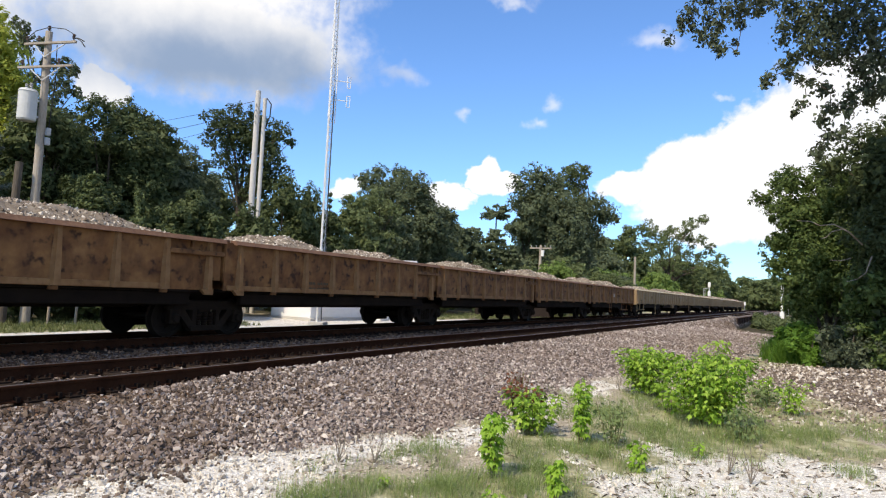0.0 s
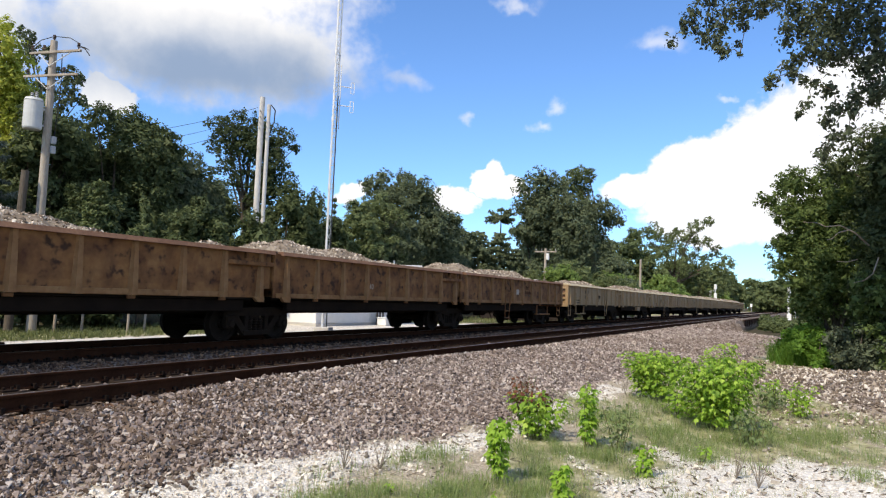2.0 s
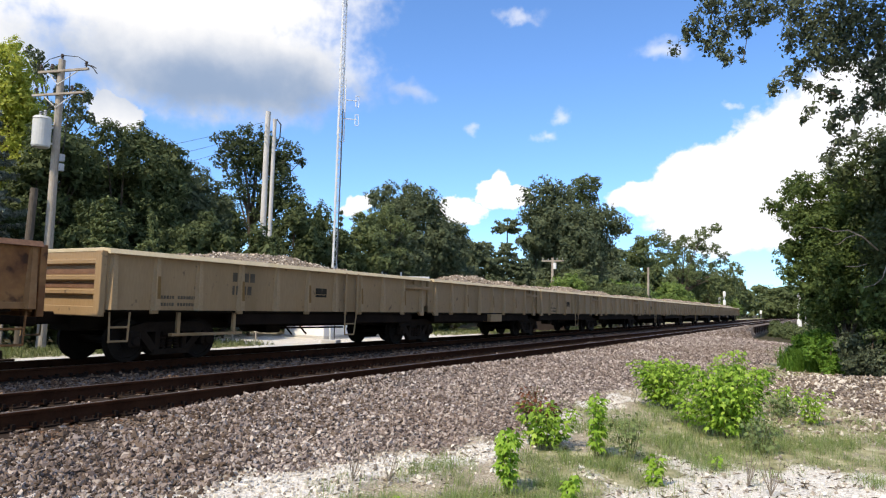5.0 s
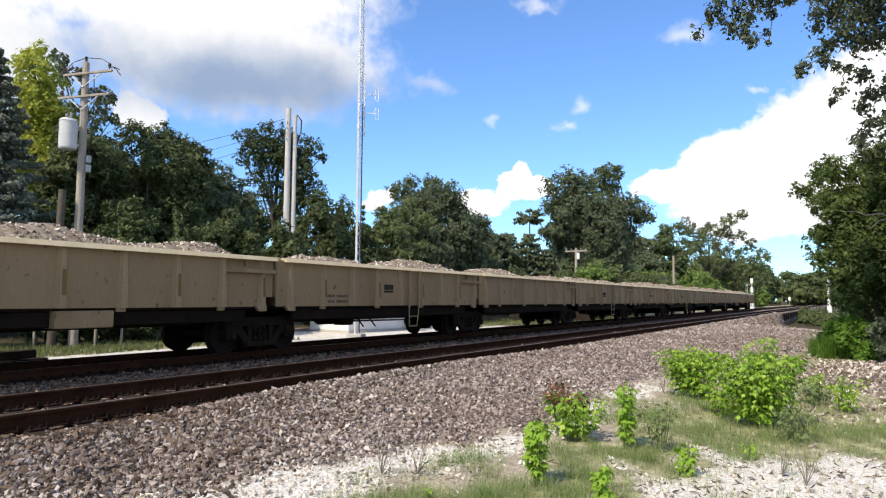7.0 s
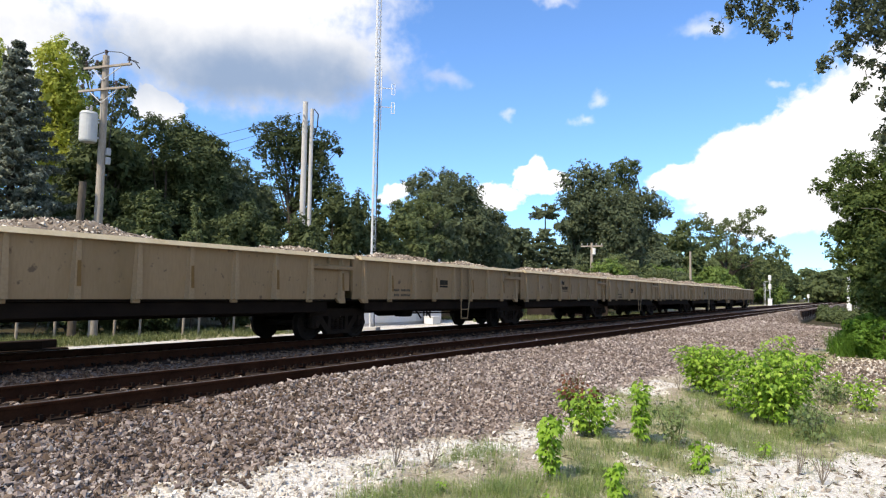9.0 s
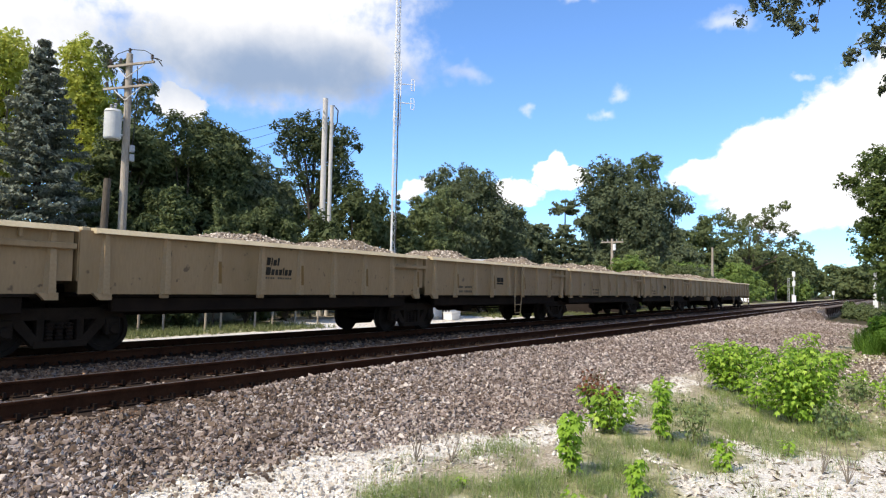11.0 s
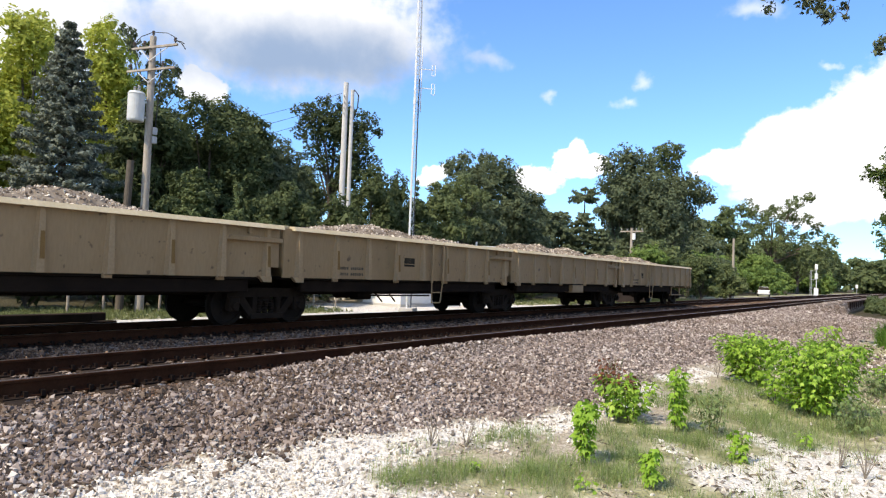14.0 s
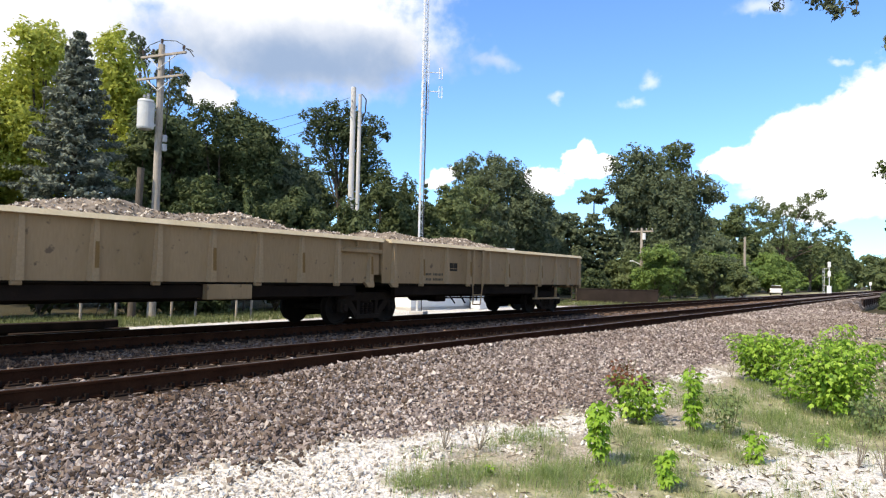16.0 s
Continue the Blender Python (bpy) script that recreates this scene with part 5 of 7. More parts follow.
BRIGHT = ((-0.6, 12.2, 0.87), (0.1, 12.7, 0.72), (0.7, 13, 0.58), (-0.9, 11, 1.01), (0.2, 11.4, 1.16), (-1.2, 9.9, 1.3), (0, 10, 1.16), (-1.3, 8.4, 1.45), (-0.2, 8.4, 1.3), (-0.4, 6.5, 1.45), (-2.3, 8.8, 1.45), (-2.3, 6.5, 1.74), (-1, 5, 1.45), (-1.8, 3.2, 1.74), (0, 3.4, 1.59), (-3.2, 7.6, 1.45), (-3.4, 4.6, 1.74), (1.2, 9, 1.16), (1.4, 6.4, 1.3))
tree(-36.9, 15.0, 13.9, 3.9, "bright yellow-green leafy tree behind the spruce", "leaf_bright", 3, 0.12, 24000, 0.145, BRIGHT, inner=1, deep=2.0)
RISING = ((-0.8, 14.5, 0.49), (-0.2, 14.6, 0.56), (-1.2, 13.5, 0.7), (-0.4, 13.5, 0.98), (0.5, 12.8, 0.84), (-0.4, 12.2, 0.98), (0.8, 11.2, 0.98), (0.1, 11.4, 0.98), (1.2, 10.7, 0.7), (0.3, 9.9, 0.98), (-0.2, 8.8, 1.12), (1.2, 9.5, 0.84), (0.7, 8.2, 1.12), (0.5, 6.7, 1.26), (-0.8, 10.6, 1.12), (-0.8, 7.4, 1.26), (0.2, 5.2, 1.4))
tree(-37.3, 19.3, 14.7, 2.6, "yellow-green leafy tree rising beside the spruce", "leaf_bright", 4, 0.2, 11000, 0.14, RISING, deep=1.6)
tree(-36.2, 10.0, 11.0, 3.6, "bright yellow-green leafy tree with low branches", "leaf_bright", 5, 0.1, 15000, 0.155, 20)
tree(-41, 4.0, 13.0, 4.0, "dark green leafy tree at the edge of the wood", "leaf", 6, 0.1, 9000, 0.25, 14)
conifer(-28.2, 12.8, 11.5, 3.1, "dark blue-grey spruce with layered upswept branches", 7, n=46000, size=0.085, tiers=30, columnar=0.84, split=True)
THIN = ((-1.5, 16.6, 0.5), (-1.2, 16.1, 0.5), (-1.2, 15.1, 0.5), (0.2, 14.7, 0.44), (1.1, 14.8, 0.5), (1.6, 14.3, 0.44), (0.9, 13.6, 0.75), (1.8, 13, 0.44), (0.8, 12.6, 0.62), (-0.2, 15.7, 0.44), (-0.4, 13, 0.75), (0, 11.4, 1), (1, 10.8, 1), (-0.8, 10.4, 1.12))
tree(-42.5, 24.6, 17.2, 2.6, "thin dark tree standing above its neighbours", "leaf_dark", 8, 0.5, 5200, 0.16, THIN, inner=0, gaps=0.1, deep=1.0, stout=0.6)
DOME = ((-1.9, 8.6, 0.85), (-0.8, 8.7, 0.95), (-1.7, 7.4, 1.1), (-0.5, 7.4, 1.15), (-1.3, 5.9, 1.2), (0.0, 5.9, 1.2), (-2.2, 7.0, 0.9), (-1.8, 4.4, 1.2), (-0.4, 4.2, 1.2), (-1.2, 2.6, 1.2), (0.4, 2.6, 1.2), (-2.9, 5.4, 1.0), (-2.8, 3.4, 1.1))
tree(-29.6, 20.5, 9.6, 3.4, "dense round-topped dark green tree", "leaf_dome", 9, 0.08, 17000, 0.125, DOME, deep=1.8)
DOME_B = ((-1.3, 9.27, 0.97), (-0.12, 9.12, 0.97), (0.58, 8.67, 0.81), (1.03, 8.02, 0.59), (-0.7, 7.82, 1.3), (0.58, 7.02, 1.03), (-0.7, 6.32, 1.3), (0.68, 5.62, 1.08), (-0.5, 4.2, 1.3), (0.78, 3.6, 1.19), (-0.02, 2.4, 1.3))
tree(-29.3, 22.3, 9.9, 3.0, "dense dome-shaped dark green tree", "leaf_dome", 76, 0.08, 16000, 0.125, DOME_B, deep=1.8)
tree(-30.4, 17.4, 9.2, 2.9, "dense dark green tree behind the utility pole", "leaf_dome", 10, 0.08, 14000, 0.15, 18)
tree(-34.6, 23.0, 8.4, 3.0, "dense dark green tree in the shade of the wood", "leaf_dome", 26, 0.08, 9000, 0.18, 16)
DUSKY = ((-1.0, 7.9, 1.1), (0.2, 8.1, 1.1), (1.2, 7.6, 1.1), (0.0, 6.3, 1.5), (-1.4, 5.8, 1.4), (1.5, 5.6, 1.4), (0.0, 4.2, 1.6), (1.9, 3.7, 1.4), (-1.6, 3.6, 1.4), (2.2, 6.6, 0.9))
tree(-31.2, 25.4, 9.0, 2.4, "dusky grey-green tree between taller ones", "leaf_dark", 11, 0.05, 14000, 0.13, DUSKY, deep=1.4)
OPEN = ((-2, 11.8, 0.81), (-2.4, 10.8, 0.65), (-1.1, 12.1, 0.92), (-1.2, 11, 0.86), (0, 12.2, 0.97), (0.2, 11.1, 0.92), (1.4, 12, 0.92), (2.4, 11.5, 0.7), (3.1, 11.1, 0.38), (1.5, 10.9, 0.76), (1.8, 9.5, 0.76), (2.7, 8.8, 0.65), (2.1, 7.8, 0.7), (1, 8.2, 0.76), (0.8, 7.1, 0.86), (-0.7, 8.4, 0.65), (-1.6, 9.2, 0.59), (-0.6, 6.6, 0.86), (1.8, 6.2, 0.86))
tree(-33.4, 33.1, 12.9, 3.8, "open-crowned tree with sky showing through its limbs", "leaf_dome", 12, 0.42, 15000, 0.14, OPEN, inner=0, stout=0.9, deep=1.2)
tree(-33.4, 30.0, 8.2, 2.6, "dark green tree with a low crown", "leaf_dome", 27, 0.05, 9000, 0.17, 15)
tree(-23.8, 20.6, 5.3, 1.8, "low green thicket beside the far track", "leaf_dome", 13, 0.02, 11000, 0.11, 17, name="shrub")
tree(-23.4, 23.4, 5.0, 1.7, "low green thicket beside the far track", "leaf_dome", 14, 0.02, 10000, 0.11, 17, name="shrub")
tree(-25.2, 16.4, 5.3, 1.8, "dusky green shrub below the dark trees", "leaf_dome", 15, 0.02, 10000, 0.11, 16, name="shrub")
tree(-26.6, 29.6, 7.5, 2.4, "dense green shrub beside the radio mast", "leaf_dome", 16, 0.02, 12000, 0.13, 17, name="shrub")
tree(-27.4, 32.8, 7.5, 2.4, "dense dark shrub beside the radio mast", "leaf_dome", 28, 0.02, 10000, 0.13, 16, name="shrub")
tree(-26.8, 36.4, 7.7, 2.7, "dense green shrub below the taller trees", "leaf", 17, 0.02, 10000, 0.14, 16, name="shrub")
conifer(-28.6, 34.3, 8.0, 0.8, "slim young cedar with a pointed tip", 18, "leaf_dark", 18, 2200, size=0.11)
conifer(-28.4, 36.3, 8.2, 0.7, "slim young cedar with a pointed tip", 19, "leaf_dark", 18, 2200, size=0.11)
TWOTOP = ((-3.2, 10.1, 0.9), (-2.2, 10.9, 0.8), (-2.4, 9.4, 1.1), (-0.5, 10.9, 0.9), (0.7, 10.2, 1.0), (1.7, 9.4, 0.85), (0.0, 9.0, 1.6), (2.3, 8.4, 1.0), (3.4, 7.6, 0.95), (4.0, 7.7, 0.65), (4.2, 6.5, 0.8), (-1.9, 7.3, 1.4), (0.0, 6.8, 1.8), (2.1, 6.4, 1.6), (3.4, 5.5, 1.1), (-3.2, 8.0, 0.75), (-2.8, 5.6, 1.3), (-0.6, 4.6, 1.7), (1.8, 4.2, 1.6), (3.8, 3.8, 1.2))
tree(-29.4, 47.6, 11.9, 4.5, "tall leafy tree with two rounded tops", "leaf_dark", 20, 0.12, 17000, 0.165, TWOTOP, deep=1.6)
tree(-27.6, 41.8, 7.2, 3.0, "dark green undergrowth at the foot of the trees", "leaf_dark", 21, 0.02, 9000, 0.17, 15, name="shrub")
tree(-29.0, 53.0, 8.6, 2.6, "dark green tree beside the broad one", "leaf_dark", 22, 0.05, 8000, 0.18, 15)
conifer(-29.2, 61.0, 8.4, 3.0, "dark cedar in front of the wood", 23, "leaf_dark", 18, 8000, size=0.19, low=0.02, columnar=0.5)
conifer(-26.7, 60.6, 8.2, 2.6, "dark cedar in front of the wood", 24, "leaf_dark", 18, 8000, size=0.19, low=0.02, columnar=0.5)
conifer(-31.4, 59.4, 7.2, 2.6, "dark cedar in front of the wood", 29, "leaf_dark", 16, 6000, size=0.19, low=0.02, columnar=0.5)
conifer(-25.2, 61.4, 6.6, 2.2, "dark cedar in front of the wood", 74, "leaf_dark", 16, 5000, size=0.19, low=0.02, columnar=0.5)
tree(-27.2, 40.4, 8.8, 2.1, "pale grey-green tree with a bare slender trunk", "leaf", 75, 0.36, 7000, 0.13, 16, inner=0, stout=0.8)
tree(-28.8, 57.5, 7.6, 3.0, "dark undergrowth behind the cedars", "leaf_dark", 68, 0.0, 6000, 0.24, 14, name="shrub")
LARGE = ((-4.7, 14.2, 1.58), (-3.2, 15, 1.58), (-1.7, 14.7, 1.58), (-5.1, 11.9, 1.26), (-3.5, 11.3, 2.52), (-1, 11.3, 2.62), (-4.6, 8.3, 2.1), (-2.2, 7.7, 2.73), (0.7, 9.3, 2.73), (1, 6.7, 2.73), (-4.2, 5.3, 2.1), (2.4, 4.7, 2.21), (-1.2, 4.4, 2.73), (2, 11.4, 1.89), (3.4, 12.2, 1.47), (4.9, 11.6, 1.37), (5.9, 10.8, 0.89), (3.8, 9.3, 1.47), (4.5, 7.6, 1))
tree(-25.0, 76.0, 16.6, 6.3, "large dark green tree above the track bend", "leaf_dark", 25, 0.14, 21000, 0.215, LARGE, deep=1.3)
UNEVEN = ((-2.9, 16.1, 1.38), (-2, 16.9, 1.25), (-0.9, 16.4, 1), (-3.4, 14.9, 1.25), (-1.6, 15.1, 1.06), (-2.4, 13.4, 1.5), (-1, 12.4, 1.62))
tree(-22.9, 80.7, 17.6, 3.6, "tall green tree with an uneven top", "leaf", 30, 0.45, 6000, 0.19, UNEVEN, inner=0, gaps=0.1, deep=0.8, stout=0.7)
tree(-28.6, 75.5, 14.2, 3.6, "dark tree filling the wood's edge", "leaf_dark", 31, 0.08, 9000, 0.24, 16)
tree(-19.9, 62.9, 5.3, 2.9, "light green shrub near the utility pole", "leaf", 32, 0.02, 9500, 0.16, 16, name="shrub")
tree(-22.3, 58.4, 4.0, 2.3, "light green shrub near the utility pole", "leaf", 33, 0.02, 8000, 0.15, 15, name="shrub")
tree(-18.6, 55.0, 4.3, 2.2, "light green shrub growing round the cross-arm pole", "leaf_shrub", 101, 0.0, 8000, 0.13, 14, name="shrub")
tree(-17.0, 66.0, 3.9, 2.0, "pale green shrub before the wood", "leaf", 102, 0.0, 7000, 0.14, 14, name="shrub")
tree(-16.4, 74.6, 3.6, 2.0, "green shrub growing round the bare pole", "leaf", 103, 0.0, 7000, 0.15, 14, name="shrub")
tree(-20.8, 75.2, 5.0, 3.3, "dense green shrub beside the track", "leaf", 34, 0.02, 8000, 0.19, 15, name="shrub")
tree(-20.4, 69.0, 4.2, 2.6, "dense green shrub near the track's edge", "leaf", 42, 0.02, 6500, 0.19, 14, name="shrub")
SPREADING = ((-4.9, 18.2, 2.16), (-6.7, 16.3, 2.7), (-3.7, 14.9, 2.97), (0.5, 18, 1.76), (4.3, 19.2, 1.89), (6.8, 20.3, 1.22), (-0.7, 13.6, 2.84), (2.8, 14.8, 2.56), (6.5, 16.3, 1.49), (8.6, 14, 1.49), (10.8, 12, 1.35), (12.1, 10.9, 1.08), (5.3, 11.5, 2.7), (1.6, 10.2, 2.97), (7.6, 8.7, 2.7), (-4.3, 11, 3.1), (9.6, 9.6, 1.62), (3.6, 17.2, 1.35), (-1.6, 16.8, 1.49))
tree(-27.0, 162.8, 20.8, 12.0, "spreading tree with gaps in its crown", "leaf", 35, 0.35, 9000, 0.36, SPREADING, inner=0, stout=1.0, gaps=0.12, deep=0.7)
tree(-22.9, 170.0, 11.0, 7.2, "spreading tree with a lower open crown", "leaf", 36, 0.25, 4200, 0.40, 16, inner=0, stout=1.7, gaps=0.25)
tree(-31.2, 136.5, 16.4, 5.6, "green tree behind the spreading ones", "leaf", 37, 0.06, 8500, 0.36, 16)
tree(-33.5, 120.0, 13.5, 6.0, "green tree at the wood's edge", "leaf_dark", 43, 0.05, 8000, 0.36, 16)
tree(-25.6, 138.2, 6.9, 6.6, "bright green bushes beside the signal", "leaf_shrub", 39, 0.0, 8500, 0.32, 16, name="shrub")
tree(-23.4, 126.0, 4.6, 4.4, "bright green bushes along the track", "leaf_shrub", 40, 0.0, 6000, 0.30, 15, name="shrub")
tree(-27.0, 112.0, 6.0, 5.4, "bright green bushes along the track", "leaf_shrub", 38, 0.0, 8000, 0.30, 15, name="shrub")
tree(-22.6, 94.0, 4.6, 3.6, "green bushes along the track", "leaf_dark", 41, 0.0, 7000, 0.24, 15, name="shrub")
tree(-23.5, 190.0, 5.6, 7.0, "bright green bushes behind the signal", "leaf_shrub", 44, 0.0, 6000, 0.42, 15, name="shrub")
conifer(-22.9, 15.4, 5.3, 1.15, "yellow-green cedar before the dark trees", 104, "leaf", 20, 9000, low=0.02, size=0.09, columnar=0.6)
tree(-21.7, 16.4, 4.5, 0.6, "slim pale sapling with sparse leaves", "leaf", 105, 0.35, 700, 0.09, 8, inner=0, gaps=0.3, stout=0.5)
# dark hedge along the verge
for i, (hx, hy, ht) in enumerate(((-23.4, 4.0, 2.4), (-23.2, 7.0, 2.6), (-23.4, 9.6, 2.8), (-22.9, 12.4, 2.6), (-22.6, 15.2, 2.6), (-22.2, 18.0, 2.6), (-23.4, 26.2, 1.7), (-22.6, 33.4, 2.4), (-22.4, 49.5, 2.2), (-24.5, 46.0, 3.0), (-22.8, 21.0, 2.4), (-22.8, 30.2, 2.2), (-22.8, 37.5, 2.2), (-22.8, 42.0, 2.2))):
    tree(hx + 0.3, hy, ht, 1.7, "dark green hedge bush behind the verge", "leaf_dome", 90 + i, 0.0, 4500, 0.13, 14, name="shrub", group="verge hedge")
# far wood where the track vanishes
for i, (fx, fy, ft, fr) in enumerate(((-44, 250, 17, 15), (-30, 262, 14.5, 11), (-20, 330, 14.5, 16), (-4, 340, 14.0, 15), (12, 330, 14.5, 16), (30, 300, 15.5, 16), (50, 270, 17, 16), (-12, 300, 11.5, 12), (4, 290, 11.0, 12), (18, 285, 11.5, 12), (-60, 200, 20, 13), (12, 120, 11, 6), (9, 70, 9, 5), (9, 50, 8.5, 4.5))):
    tree(fx, fy, ft, fr, "far green woodland tree beyond the signals", "leaf", 50 + i, 0.0, 5200, 0.95 if fy > 150 else 0.3, 16, name="tree", group="far wood")
def pine(x, y, top, label, seed):
    """A bare trunk with level boughs that end in flat tufts."""
    rng = np.random.default_rng(seed)
    z0 = float(gz(x, y)) - 0.05
    H = top - z0
    th = tagged(empty("tree", pose(x, y, z0)), label, "pine tree")
    bm = B()
    limb_chain(bm, [(0, 0, 0), (0.1, 0, H * 0.5), (0.05, 0, H * 0.97)], 0.22, 0.05, 8)
    part("trunk", bm, M["bark"], th)
    blobs = [(0.0, 0.0, H - 0.15, 0.5, 0.5, 0.3)]
    for k in range(16):
        a = 2.4 * k + rng.uniform(-0.4, 0.4)
        z, L, rise = H - rng.uniform(0.8, 1.5), rng.uniform(1.4, 2.3), rng.uniform(-0.45, 0.5)
        foot, tip = Vector((0.05, 0, z)), Vector((math.cos(a) * L, math.sin(a) * L, z + rise * L))
        bm = B()
        limb_chain(bm, [foot, foot.lerp(tip, 0.5) + Vector((0, 0, -0.06)), tip], 0.05, 0.015, 5)
        part("limb", bm, M["bark"], th)
        for f, q in ((0.4, 0.30), (0.6, 0.32), (0.8, 0.26), (1.0, 0.17)):
            p = foot.lerp(tip, f)
            blobs.append((p.x, p.y, p.z, q, q, q * 0.7))
    v = crown_leaves(rng, blobs, 3600, 0.15, 12, 0.2, 3.0, 0.05)
    tagged(part("needles", quads_mesh("needles", v, M["leaf_dark"]), None, th), kind="stuff")


pine(-34.3, 77.8, 12.5, "tall dark pine with flat tufted boughs", 60)

# trees beside the near track
FULL = ((-1.2, 5.4, 0.56), (-0.5, 5.55, 0.69), (0.1, 5.6, 0.73), (-1.5, 4.6, 0.56), (-0.9, 4.4, 0.78), (0, 4.4, 0.84), (-1.6, 3.5, 0.45), (-1, 3.3, 0.73), (-0.3, 3.1, 0.84), (-1.65, 2.7, 0.39), (-1.2, 2.3, 0.56), (-0.5, 2, 0.84), (-1.1, 1.4, 0.5), (-0.6, 0.8, 0.67), (0.4, 4.9, 0.73), (0.4, 3.3, 0.84), (0.3, 1.8, 0.84), (1, 5.2, 0.78), (1.2, 3.9, 0.9), (1.2, 2.4, 0.9), (0.3, 0.5, 0.78))
tree(0.9, 25.3, 6.2, 2.5, "dense leafy tree reaching to the ground", "leaf_near", 61, 0.0, 44000, 0.072, FULL, inner=1, deep=1.2)
TWIGGY = ((-1.8, 5.9, 0.22), (-1.5, 6.1, 0.2), (-2.4, 5.2, 0.2), (-2.2, 5.0, 0.22), (-2.0, 4.7, 0.16), (-2.6, 5.0, 0.13), (-1.7, 5.6, 0.22), (-1.4, 6.0, 0.2), (-2.0, 5.2, 0.16), (-2.2, 3.1, 0.16), (-1.9, 2.9, 0.2))
tree(1.0, 25.9, 6.2, 1.35, "sparse twiggy sapling leaning out of the thicket", "leaf_near", 69, 0.42, 1000, 0.085, TWIGGY, inner=0, stout=0.45, deep=0.3)
TALL = ((-2.8, 6.1, 0.69), (-2.3, 6.4, 0.75), (-3.4, 5.6, 0.52), (-2.3, 5.4, 0.86), (-1.6, 6.5, 0.98), (-2.4, 4.4, 0.98), (-1.6, 4.9, 1.09), (-1.1, 6, 1.09), (-0.4, 6.2, 1.26), (-2.2, 3.1, 0.92), (-1.1, 4, 1.26), (-0.1, 4.3, 1.38), (-2.2, 1.6, 0.92), (-1.4, 2.1, 1.15), (-0.4, 2.2, 1.38), (0.8, 5.4, 1.38), (0.8, 2.8, 1.49), (-1.6, 0.6, 1.03))
for bx, by, bt, br in ((-4.0, 97.0, -0.35, 2.0), (-2.0, 90.0, -0.4, 2.2), (0.6, 84.0, 0.0, 2.4), (-4.6, 112.0, -0.1, 2.4), (1.8, 100.0, 0.6, 3.0)):
    tree(bx, by, bt, br, "green shrub on the low ground beside the bridge", "leaf", int(by) + 60, 0.0, 3000, 0.2, 12, name="shrub", group="shrubs beside the bridge")
# darker leaf colour stands for the shade of the overhanging oak
thicket = tree(4.2, 22.6, 8.0, 3.4, "dense leafy tree reaching to the ground, leaves painted dark for shade", "leaf_dome", 62, 0.0, 36000, 0.08, TALL, inner=1, deep=1.0)
# oak's dark leaf colour again, painted shade rather than species
tree(5.4, 27.5, 9.5, 4.0, "tall leafy tree in the thicket, leaves painted dark for shade", "leaf_over", 63, 0.0, 14000, 0.14, 18)
tree(-0.1, 24.8, 0.85, 0.85, "bright green bush at the thicket's foot", "leaf_lush", 64, 0.0, 9000, 0.06, 16, name="shrub")
tree(0.45, 23.2, 0.6, 0.85, "bright green low bush at the thicket's foot", "leaf_lush", 65, 0.0, 7000, 0.06, 12, name="shrub")
# brambles coloured dark in place of the deep shade here
tree(1.45, 21.9, 1.0, 1.1, "green brambles at the thicket's foot, leaves painted dark for shade", "leaf_over", 66, 0.0, 5500, 0.065, 12, name="shrub")
tree(2.5, 21.9, 2.6, 1.6, "dark leafy shrub at the thicket's foot", "leaf_near", 67, 0.0, 12000, 0.08, 18, name="shrub")


# bare dead limbs showing at the front of the thicket
for chain, rad in ((((1.5, 21.7, 3.1), (1.15, 21.2, 3.40), (0.80, 21.1, 3.60), (0.45, 21.1, 3.57), (0.25, 21.1, 3.68), (-0.1, 21.2, 3.72)), 0.026),
                   (((1.0, 21.15, 3.48), (0.75, 21.1, 3.40), (0.6, 21.1, 3.24), (0.47, 21.1, 3.2)), 0.017),
                   (((1.7, 21.4, 2.75), (1.55, 21.2, 2.3), (1.36, 21.15, 2.12), (1.1, 21.1, 2.04)), 0.02),
                   (((1.2, 21.2, 2.68), (0.95, 21.1, 2.6), (0.7, 21.1, 2.62)), 0.014)):
    bm = B()
    limb_chain(bm, [Vector(q) - thicket.matrix_world.translation for q in chain], rad, 0.007, 6)
    part("dead_limb", bm, M["dead"], thicket, "bare bleached dead limb")


